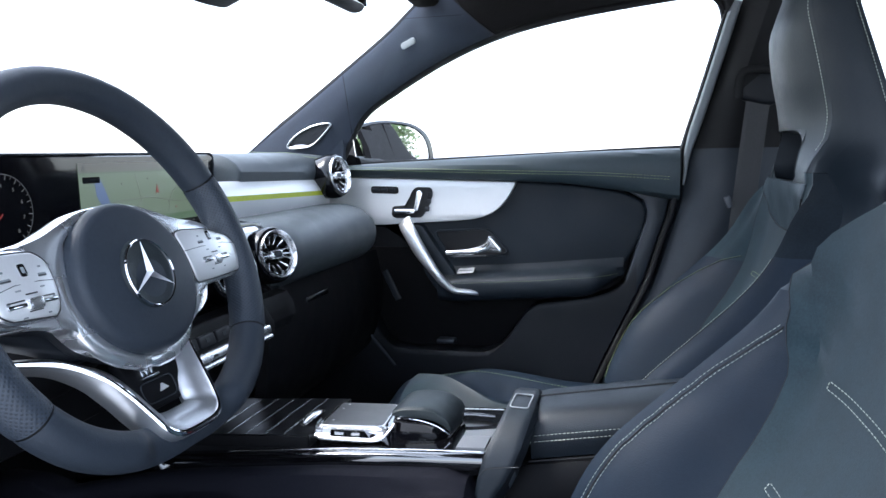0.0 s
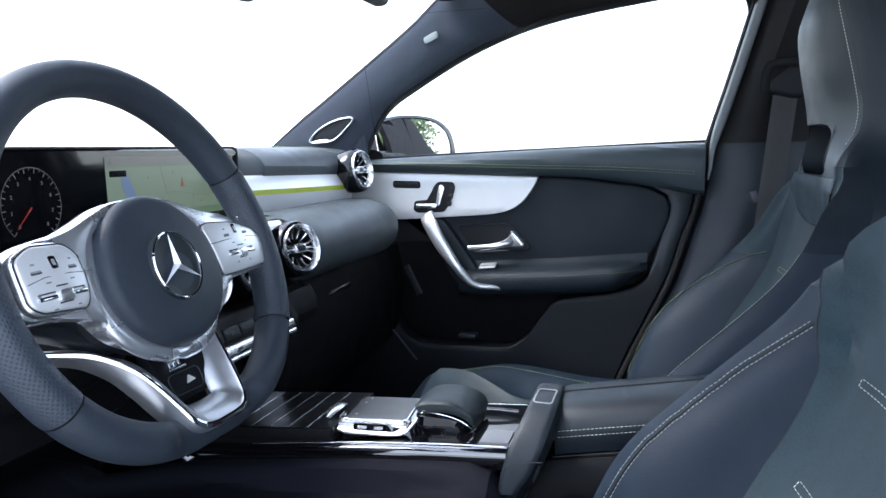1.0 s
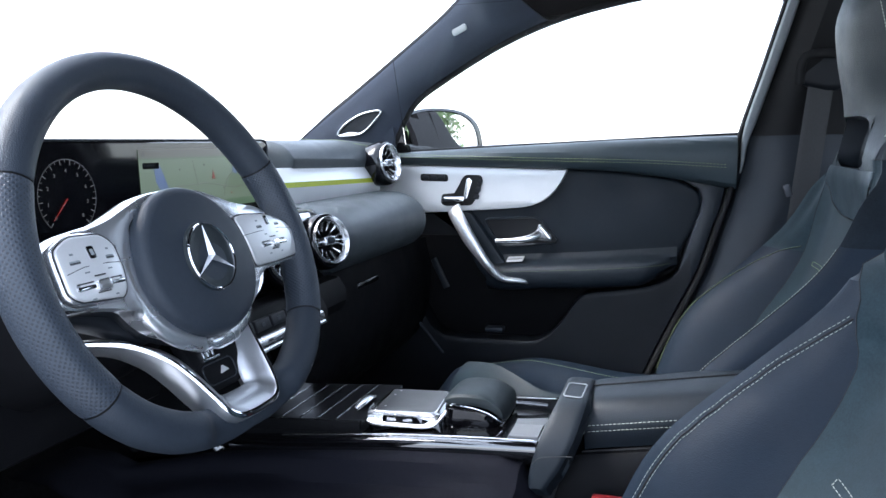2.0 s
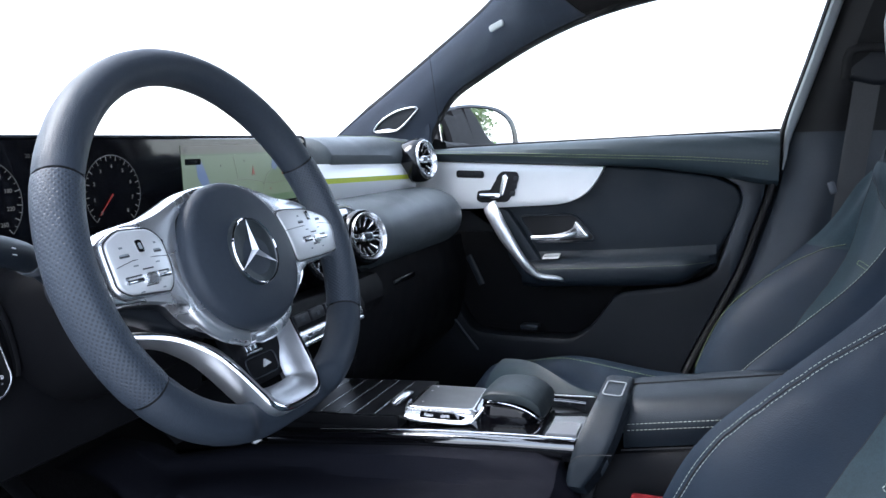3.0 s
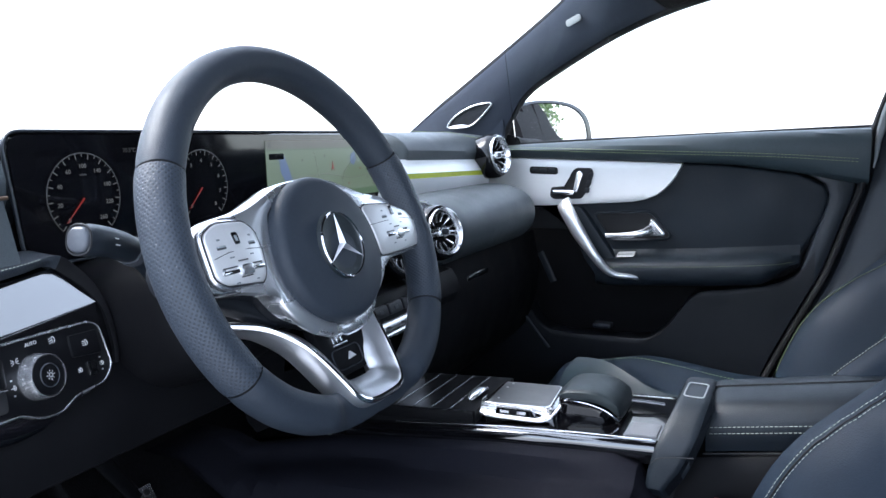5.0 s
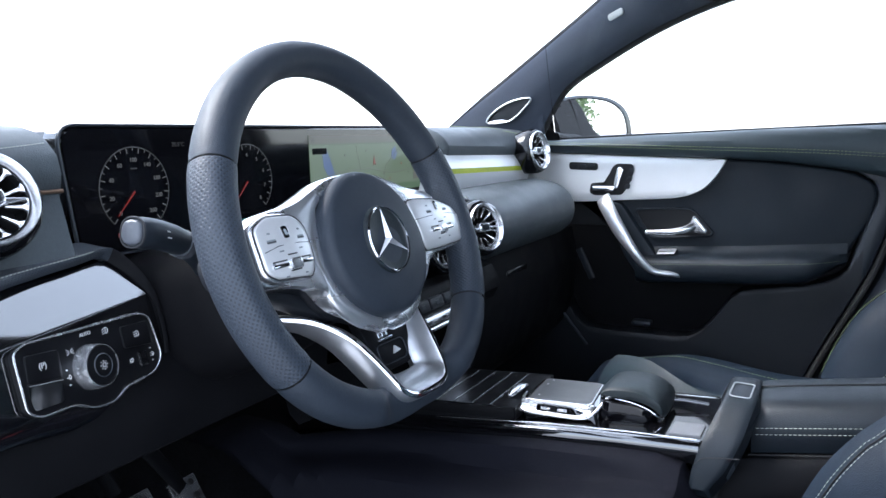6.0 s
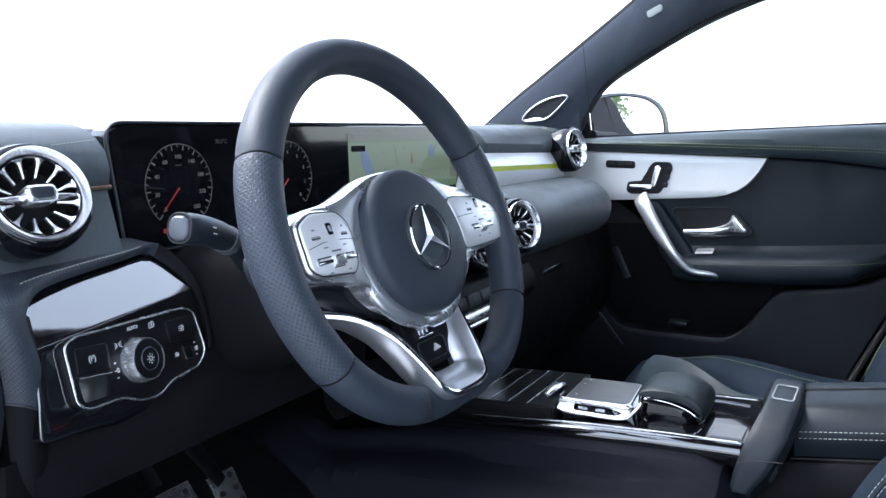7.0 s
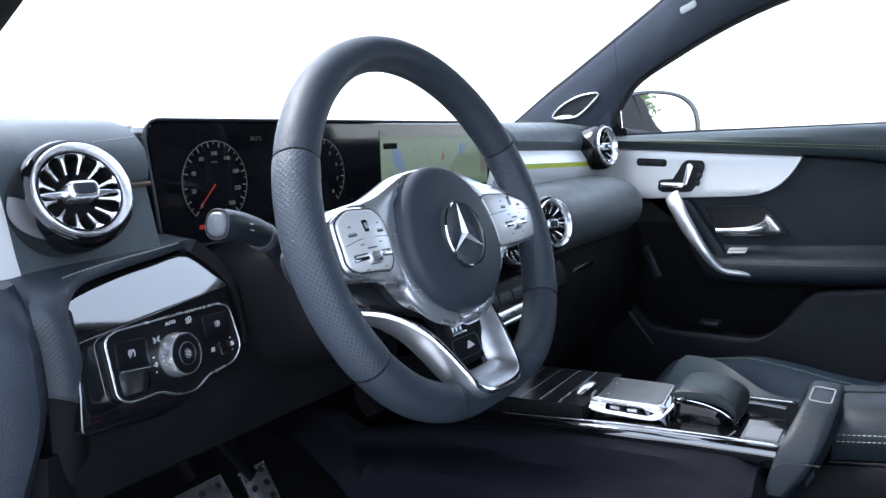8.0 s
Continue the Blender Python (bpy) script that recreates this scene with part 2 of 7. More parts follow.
def rounded(poly, r, n=5):
    """The corners of a flat outline, rounded. r: one radius, or one for each corner."""
    out = []
    k = len(poly)
    for i in range(k):
        a, b, c = Vector(poly[i - 1]), Vector(poly[i]), Vector(poly[(i + 1) % k])
        rr = r[i] if isinstance(r, (list, tuple)) else r
        d1, d2 = (a - b), (c - b)
        cut = min(rr, d1.length * 0.48, d2.length * 0.48)
        if cut < 1e-5:
            out.append(tuple(b))
            continue
        p, q = b + d1.normalized() * cut, b + d2.normalized() * cut
        for j in range(n + 1):
            t = j / n
            out.append(tuple((1 - t) ** 2 * p + 2 * t * (1 - t) * b + t * t * q))
    return out


def slab(outline, place, depth, bevel=0.0, steps=2, dome=0.0):
    """A flat outline of (a, b) pairs laid into the world by place(a, b, c) and given a depth along c (0 is the front,
    depth behind it), with a rounded front edge."""
    pts = [Vector((a, b)) for a, b in outline]
    area = sum(p.x * q.y - q.x * p.y for p, q in zip(pts, pts[1:] + pts[:1]))
    if area < 0:
        pts.reverse()
    k = len(pts)
    normals = []
    for i in range(k):
        d = pts[(i + 1) % k] - pts[i - 1]
        normals.append(Vector((d.y, -d.x)).normalized() if d.length > 1e-9 else Vector((0, 0)))
    rings = [[place(p.x, p.y, -depth) for p in pts]]
    for s in range(steps + 1):
        t = math.pi / 2 * s / steps if steps else 0
        inset, drop = bevel * (1 - math.cos(t)), bevel * (1 - math.sin(t))
        rings.append([place(*(p - n * inset), -drop) for p, n in zip(pts, normals)])
        if not bevel:
            break
    bm = grid(rings, wrap_v=True)
    bm.verts.ensure_lookup_table()
    bm.faces.new([bm.verts[i] for i in range(k)])
    last = len(rings) - 1
    top = [bm.verts[last * k + i] for i in range(k)]
    if dome:
        mid = sum((v.co for v in top), Vector()) / k
        up = (place(0, 0, 1) - place(0, 0, 0)) * dome
        ring = top
        for share in (0.75, 0.45, 0.18):
            inner = [bm.verts.new(mid + (v.co - mid) * share + up * (1 - share * share)) for v in top]
            for i in range(k):
                bm.faces.new((ring[i], ring[(i + 1) % k], inner[(i + 1) % k], inner[i]))
            ring = inner
        bm.faces.new(ring)
    else:
        bm.faces.new(top)
    bmesh.ops.triangulate(bm, faces=[f for f in bm.faces if len(f.verts) > 4])
    return bm


def cushion(outline, place, depth, bevel, steps=3, rings=5):
    """As slab(), but the front follows place() all over, so that it can be bulged."""
    pts = [Vector((a, b)) for a, b in outline]
    if sum(p.x * q.y - q.x * p.y for p, q in zip(pts, pts[1:] + pts[:1])) < 0:
        pts.reverse()
    k = len(pts)
    mid = sum(pts, Vector((0, 0))) / k
    rows = [[place(p.x, p.y, -depth) for p in pts]]
    inner = pts
    for s in range(steps + 1):
        t = math.pi / 2 * s / steps
        inner = []
        for i, p in enumerate(pts):
            d = pts[(i + 1) % k] - pts[i - 1]
            inner.append(p - Vector((d.y, -d.x)).normalized() * bevel * (1 - math.cos(t)))
        rows.append([place(p.x, p.y, -bevel * (1 - math.sin(t))) for p in inner])
    for s in range(1, rings):
        rows.append([place(*(mid + (p - mid) * (1 - s / rings)), 0) for p in inner])
    return grid(rows, wrap_v=True, caps=True)


def block(centre, size, bevel=0.004, turn=None, seg=2):
    """A box with rounded edges. turn: a 3x3 or 4x4 rotation."""
    bm = bmesh.new()
    bmesh.ops.create_cube(bm, size=1)
    bmesh.ops.scale(bm, vec=size, verts=bm.verts)
    if bevel:
        bmesh.ops.bevel(bm, geom=bm.edges[:] + bm.verts[:], offset=bevel, segments=seg, profile=0.5, affect="EDGES")
    m = Matrix.Translation(centre) @ (turn.to_4x4() if turn else Matrix())
    bmesh.ops.transform(bm, matrix=m, verts=bm.verts)
    return bm


def lathe(profile, m, n=40):
    """A profile of (radius, height) pairs turned round the z of the matrix m."""
    rows = []
    for i in range(n):
        c, s = math.cos(2 * math.pi * i / n), math.sin(2 * math.pi * i / n)
        rows.append([m @ V(r * c, r * s, h) for r, h in profile])
    bm = grid(rows, wrap_u=True)
    bmesh.ops.remove_doubles(bm, verts=bm.verts, dist=1e-6)
    return bm


def stitches(path, normal, dash=0.005, gap=0.0022, r=0.0006, lift=0.0004, bm=None):
    """A row of small thread dashes along a curve."""
    bm = bm or bmesh.new()
    p = [Vector(q) for q in path]
    total = sum((b - a).length for a, b in zip(p, p[1:]))
    n = max(2, int(total / (dash + gap)))
    pts = spline(p, 4 * n + 1)
    for i in range(n):
        a, b = pts[4 * i], pts[4 * i + 3]
        up = Vector(normal(a) if callable(normal) else normal).normalized()
        side = (b - a).cross(up)
        if side.length < 1e-9:
            continue
        side = side.normalized() * r
        rows = []
        for share, w in ((0.0, 0.35), (0.25, 1.0), (0.75, 1.0), (1.0, 0.35)):
            c = a.lerp(b, share) + up * lift
            rows.append([c + side * w, c + up * r * w * 1.2, c - side * w, c - up * r * w])
        grid(rows, wrap_v=True, caps=True, bm=bm)
    return bm


def merge(*bms):
    """Several bmeshes joined into the first."""
    first = bms[0]
    for b in bms[1:]:
        me = bpy.data.meshes.new("join")
        b.to_mesh(me)
        b.free()
        first.from_mesh(me)
        bpy.data.meshes.remove(me)
    return first


def lettering(text, size, m, mat, parent, name="lettering", label="", depth=0.0003):
    """Letters in the built-in font, made into a mesh; m lays their plane into the world, centred."""
    cu = bpy.data.curves.new("letters", "FONT")
    cu.body, cu.size, cu.align_x, cu.align_y, cu.extrude, cu.resolution_u = text, size, "CENTER", "CENTER", depth, 3
    tmp = bpy.data.objects.new("letters", cu)
    scene.collection.objects.link(tmp)
    bpy.context.view_layer.update()
    me = bpy.data.meshes.new_from_object(tmp.evaluated_get(bpy.context.evaluated_depsgraph_get()))
    bpy.data.objects.remove(tmp)
    bpy.data.curves.remove(cu)
    me.name = name
    me.transform(m)
    me.materials.clear()
    me.materials.append(mat)
    ob = new(name, me)
    ob.parent = parent
    ob.matrix_parent_inverse = PLACE.get(parent, Matrix()).inverted()
    return tagged(ob, label)


# ---- ground, body shell, pillars, roof ----
def ground():
    bm = bmesh.new()
    rows = [[V(60 * sx * abs(sx) ** 2, 60 * sy * abs(sy) ** 2, 0) for sy in np.linspace(-4, 4, 21)] for sx in np.linspace(-4, 4, 21)]
    ob = part("ground", grid(rows, bm=bm), CONCRETE)
    tagged(ob, "pale sunlit concrete ground round the car", "ground", kind="structure")


def floor_pan():
    rows = []
    for x in np.linspace(-1.25, 1.25, 26):
        row = []
        for y in np.linspace(-0.68, 0.70, 29):
            tunnel = 0.10 * math.exp(-((y - 0.045) / 0.13) ** 4)
            toe = table(x, (-1.2, 0.28), (-0.85, 0.0))
            row.append(V(x, y, 0.33 + tunnel + toe))
        rows.append(row)
    ob = part("floor", thick(rows, (0, 0, -0.04)), CARPET)
    tagged(ob, "black carpeted car floor with a centre tunnel", "car floor", kind="structure")
    single("sill", sweep([V(-0.75, -0.70, 0.36), V(0.9, -0.70, 0.36)], oval(0.05, 0.05, 12, 3)), PAINT,
           "black painted door sill along the open driver side", "door sill", kind="structure")


def pillar_passenger():
    """The A-pillar trim and the roof rail over the passenger door, in one piece with the speaker and the airbag tag on it."""
    outer = spline([(-0.680, 0.690, 0.955), (-0.652, 0.683, 1.010), (-0.602, 0.676, 1.088), (-0.524, 0.668, 1.139), (-0.405, 0.650, 1.198), (-0.283, 0.615, 1.236),
                    (-0.155, 0.590, 1.258), (0.020, 0.580, 1.277), (0.090, 0.580, 1.279), (0.116, 0.586, 1.264), (0.124, 0.594, 1.238)], 66)
    inner = spline([(-0.93, 0.69, 0.960), (-0.878, 0.690, 1.018), (-0.742, 0.684, 1.112), (-0.645, 0.676, 1.178), (-0.535, 0.660, 1.252), (-0.455, 0.640, 1.310),
                    (-0.330, 0.560, 1.345), (-0.15, 0.520, 1.355), (0.125, 0.500, 1.360), (0.17, 0.52, 1.34)], 66)
    rows = []
    for i, (o, n) in enumerate(zip(outer, inner)):
        across = n - o
        bulge = V(0, -1, -0.35).normalized() * 0.022
        row = []
        for j in range(13):
            t = j / 12
            row.append(o + across * t + bulge * (math.sin(math.pi * t) ** 0.6 if 0 < t < 1 else 0))
        rows.append(row)
    cut = 34
    pil = thing("pillar_front", (-0.66, 0.68, 0.96), "grey-blue cloth-covered windscreen pillar on the passenger side", "pillar", kind="structure")
    part("trim", thick(rows[: cut + 1], (0, 0.03, 0.012)), PILLAR, pil)
    rail = [[p.copy() for p in row] for row in rows[cut:]]
    part("roof_rail", thick(rail, (0, 0.03, 0.02)), HEADLINER, pil, "black cloth roof rail over the door")
    part("seam", tube([p + V(0, -0.003, -0.001) for p in rows[cut]], 0.0016, 6), RUBBER, pil)
    # black seal along the windscreen and the door glass
    part("windscreen_seal", tube([p + V(0.004, 0.006, 0.002) for p in inner[:44]], 0.008, 8), RUBBER, pil)
    part("door_seal", tube([p + V(0, 0.008, -0.004) for p in outer], 0.007, 8), RUBBER, pil)
    # airbag tag
    c, e = V(-0.484, 0.630, 1.226), (inner[33] - outer[33]).normalized()
    along = (outer[30] - outer[24]).normalized()
    nrm = along.cross(e).normalized()
    if nrm.y > 0:
        nrm = -nrm
    tag_pl = lambda a, b, d: c + along * a + V(0, 0, 1).cross(along).cross(along).normalized() * -b + nrm * d
    part("airbag_tag", slab(rounded([(-0.017, -0.007), (0.017, -0.007), (0.017, 0.007), (-0.017, 0.007)], 0.006), tag_pl, 0.004, 0.001), SEAL, pil, "small pale grey tag")
    return outer, inner


def tweeter():
    """The loudspeaker in the mirror triangle at the foot of the pillar, with a bright leaf-shaped bezel."""
    base = thing("loudspeaker", (-0.70, 0.665, 1.0), "leaf-shaped door loudspeaker with a satin silver bezel", "loudspeaker")
    pl = lambda a, b, d: V(a, 0.660 - d + 0.02 * (b - 1.03), b)
    leaf = [(-0.775, 1.022), (-0.755, 1.046), (-0.715, 1.066), (-0.672, 1.071), (-0.685, 1.052), (-0.715, 1.026), (-0.745, 1.020)]
    ring = spline([(a, b, 0) for a, b in leaf], 48, closed=True)
    part("grille", slab([(p.x, p.y) for p in ring], pl, 0.02, 0.002), PLASTIC, base, "black perforated grille")
    path = [pl(p.x, p.y, 0.003) for p in ring]
    part("bezel", sweep(path + path[:2], oval(0.0020, 0.0030, 8), (0, 1, 0), caps=False), SATIN_DARK, base, "satin silver bezel")
    foot = spline([(-0.772, 1.020, 0), (-0.755, 1.026, 0), (-0.735, 1.027, 0), (-0.722, 1.021, 0), (-0.745, 1.0175, 0)], 24, closed=True)
    part("bezel_foot", slab([(p.x, p.y) for p in foot], lambda a, b, d: pl(a, b, d + 0.005), 0.01, 0.002), SATIN, base)
    tri = [(-0.80, 0.990), (-0.765, 1.032), (-0.700, 1.085), (-0.655, 1.095), (-0.648, 1.02), (-0.652, 0.985)]
    part("mirror_triangle", slab(rounded(tri, 0.01), lambda a, b, d: V(a, 0.672 - d, b), 0.02, 0.003), PILLAR, base)


def pillar_driver():
    path = spline([(-0.86, -0.70, 0.90), (-0.72, -0.675, 1.005), (-0.60, -0.660, 1.085), (-0.45, -0.640, 1.20), (-0.30, -0.60, 1.30), (0.0, -0.56, 1.345), (0.7, -0.54, 1.345)], 40)
    bm = sweep(path, oval(0.036, 0.022, 16, 2.6))
    single("pillar_driver", bm, HEADLINER, "dark windscreen pillar and roof rail on the driver side", "pillar", kind="structure")


def roof():
    rows = []
    for x in np.linspace(-0.42, 1.25, 22):
        row = []
        for y in np.linspace(-0.56, 0.53, 19):
            crown = 0.035 * (1 - (y / 0.6) ** 2)
            front = table(x, (-0.42, -0.035), (-0.15, 0.0))
            row.append(V(x, y, 1.345 + crown + front))
        rows.append(row)
    ob = part("ceiling", thick(rows, (0, 0, 0.03)), HEADLINER)
    tagged(ob, "black cloth headliner of the car roof", "headliner", kind="structure")
    single("windscreen_header", sweep(spline([(-0.43, -0.60, 1.295), (-0.45, -0.2, 1.335), (-0.45, 0.2, 1.335), (-0.44, 0.62, 1.305)], 20), oval(0.03, 0.012, 12, 2.5)),
           HEADLINER, "black roof edge above the windscreen", "roof edge", kind="structure")
    visor = thing("sun_visor", (-0.34, 0.36, 1.31), "folded grey sun visor under the headliner", "sun visor")
    part("flap", block((-0.31, 0.36, 1.318), (0.15, 0.34, 0.014), 0.006, Euler((0, radians(8), 0)).to_matrix()), PLASTIC_SMOOTH, visor)
    part("hinge_rod", tube([V(-0.37, 0.20, 1.318), V(-0.37, 0.53, 1.318)], 0.005), PLASTIC, visor)


def pillar_b():
    """The pillar behind the passenger door with its seal, trim, belt guide and belt."""
    pil = thing("pillar_middle", (0.12, 0.70, 0.40), "dark pillar trim behind the passenger door with a grey seal", "pillar", kind="structure")
    edge = [(-0.160, 0.40), (-0.089, 0.562), (-0.049, 0.648), (-0.010, 0.732), (0.016, 0.814), (0.037, 0.882), (0.050, 0.950), (0.056, 1.003), (0.092, 1.130), (0.128, 1.262)]
    front = spline([(x, 0.690 - 0.35 * max(0, z - 1.0), z) for x, z in edge], 40)
    rows = []
    for p in front:
        wide = table(p.z, (0.9, 0.30), (1.15, 0.20))
        tuck = table(p.z, (0.93, 1.0), (0.985, 0.0))
        row = [p + V(0.008 - 0.020 * tuck, 0.025 + 0.02 * tuck, 0), p + V(0.010, 0.022, 0)]
        for j in range(9):
            t = j / 8
            row.append(p + V(0.018 + wide * t, -0.045 * math.sin(math.pi * min(1, t * 1.6 + 0.1)) + 0.01, 0))
        rows.append(row)
    cut = next(i for i, p in enumerate(front) if p.z > 1.0)
    part("trim", thick(rows[: cut + 1], (0, 0.04, 0)), TRIM_GREY, pil, "blue-grey lower pillar trim")
    part("upper_trim", thick(rows[cut:], (0, 0.04, 0)), TRIM_BLACK, pil, "black upper pillar trim")
    upper = [p for p in front if p.z > 0.93]
    part("seal", sweep([p + V(0.014, -0.018, 0) for p in upper], lambda t: oval(0.0095 * min(1, 0.15 + 3 * t), 0.011 * min(1, 0.15 + 3 * t), 12, 2.4), (0, 1, 0)), SEAL, pil, "pale grey rubber and metal door seal")
    part("inner_seal", sweep([p + V(0.004, -0.006, 0) for p in front], oval(0.006, 0.012, 10, 2.4), (0, 1, 0)), RUBBER, pil)
    # the rest of the side behind it, with the rear window's opening
    side = thing("wall_side", (0.8, 0.72, 0.4), "dark rear side trim of the car", "side wall", kind="structure")
    part("lower", block((0.80, 0.72, 0.68), (0.95, 0.05, 0.62), 0.01), PLASTIC, side)
    part("rail", block((0.75, 0.55, 1.335), (1.3, 0.06, 0.06), 0.01), HEADLINER, side)
    part("rear_post", block((1.15, 0.66, 1.15), (0.22, 0.06, 0.40), 0.01), HEADLINER, side)
    back = thing("wall_back", (1.27, 0, 0.4), "dark rear wall of the cabin below the rear window", "rear wall", kind="structure")
    part("lower", block((1.27, 0.0, 0.68), (0.05, 1.4, 0.66), 0.01), PLASTIC, back)

    guide = thing("seat_belt", (0.17, 0.62, 0.75), "dark grey seat belt hanging from its guide on the pillar", "seat belt")
    part("guide_cover", slab(rounded([(0.150, 1.090), (0.158, 1.135), (0.190, 1.146), (0.250, 1.140), (0.250, 1.090), (0.205, 1.075)], 0.014), lambda a, b, d: V(a, 0.618 - d, b), 0.04, 0.012, 4), PLASTIC, guide)
    part("guide_slot", sweep(spline([(0.152, 0.620, 1.092), (0.154, 0.612, 1.128), (0.170, 0.606, 1.142), (0.235, 0.606, 1.140)], 16), oval(0.008, 0.006, 10), (0, 1, 0)), RUBBER, guide)
    strap = spline([(0.190, 0.625, 1.110), (0.184, 0.626, 1.05), (0.172, 0.628, 0.93), (0.160, 0.632, 0.80), (0.150, 0.64, 0.60)], 24)
    part("webbing", sweep(strap, oval(0.021, 0.0012, 10, 4), (0, 1, 0)), BELT, guide)
    part("tongue", block((0.138, 0.600, 0.902), (0.012, 0.006, 0.022), 0.0025, Euler((0, radians(-18), 0)).to_matrix()), STALK_END, guide, "small grey belt tongue")


def glazing():
    """Clear panes, thin and without a shadow."""
    m = bpy.data.materials.new("clear_glass")
    m.use_nodes = True
    b = m.node_tree.nodes["Principled BSDF"]
    b.inputs["Base Color"].default_value = (0.98, 1.0, 0.99, 1)
    b.inputs["Roughness"].default_value = 0.0
    b.inputs["IOR"].default_value = 1.12
    b.inputs["Transmission Weight"].default_value = 1.0
    door = [[V(x, 0.700 - 0.36 * (z - 0.98), z) for x in np.linspace(-0.63, 0.11, 10)] for z in np.linspace(0.96, 1.27, 6)]
    rows = [[p for p in row] for row in door]
    pane = part("window_passenger", thick(rows, (0, 0.004, 0)), m)
    tagged(pane, "clear closed passenger door window", "window", kind="structure")
    pane.visible_shadow = False
    rows = []
    for t in np.linspace(0, 1, 10):
        row = []
        for y in np.linspace(-0.68, 0.68, 17):
            bow = 0.10 * (1 - (y / 0.68) ** 2)
            row.append(V(-0.90 + 0.46 * t - bow * (1 - 0.7 * t), y * (1 - 0.10 * t), 1.0 + 0.325 * t))
        rows.append(row)
    pane = part("windscreen", thick(rows, (-0.003, 0, 0.003)), m)
    tagged(pane, "clear raked windscreen", "windscreen", kind="structure")
    pane.visible_shadow = False


def bonnet():
    rows = []
    for x in np.linspace(-1.95, -0.98, 12):
        rows.append([V(x, y, 0.80 + 0.10 * (x + 1.95) / 0.97 + 0.03 * (1 - (y / 0.75) ** 2)) for y in np.linspace(-0.75, 0.75, 15)])
    ob = part("bonnet", thick(rows, (0, 0, -0.05)), PAINT)
    tagged(ob, "black painted car bonnet below the windscreen", "bonnet", kind="structure")


def bulkhead():
    """Closes the footwells to the front and beside the dashboard."""
    w = thing("wall_front", (-1.07, 0, 0.2), "black carpeted front wall of the footwell", "bulkhead", kind="structure")
    part("panel", block((-1.09, 0.0, 0.58), (0.04, 1.44, 0.76), 0.01), CARPET, w)
    for s in (-1, 1):
        part("kick_panel", block((-0.875, 0.715 * s, 0.54), (0.42, 0.03, 0.66), 0.01), PLASTIC, w, "black kick panel")


ground()
floor_pan()
bulkhead()
pillar_passenger()
tweeter()
pillar_driver()
roof()
pillar_b()
glazing()
bonnet()


# ---- dashboard ----
DASH_PANEL = (-0.4815, 0.232)


def dash_top(y):
    """Upper dash pad: from the windscreen to the seam above the trim strip."""
    low = table(y, (DASH_PANEL[0] - 0.003, 0.0), (DASH_PANEL[0] + 0.003, 1.0)) * (1 - table(y, (DASH_PANEL[1] - 0.01, 0.0), (DASH_PANEL[1] + 0.015, 1.0)))
    e = table(abs(y), (0.55, 0.0), (0.70, 1.0))
    seam = 0.9645 - 0.010 * (y - 0.2) / 0.4 if y > 0 else 0.953
    pts = [(-1.08, 0.93), (-1.00, 0.985 - 0.02 * e), (-0.86, 1.004 - 0.012 * e), (-0.75, 1.010 - 0.006 * e), (-0.700, 1.006 - 0.004 * e), (-0.678, 0.996 - 0.004 * e),
           (-0.664, 0.982), (-0.660, seam + 0.006), (-0.664, seam)]
    return [V(x - 0.045 * low * (1 if x > -0.72 else 0), y, z - 0.006 * low * (1 if x > -0.9 else 0)) for x, z in pts]


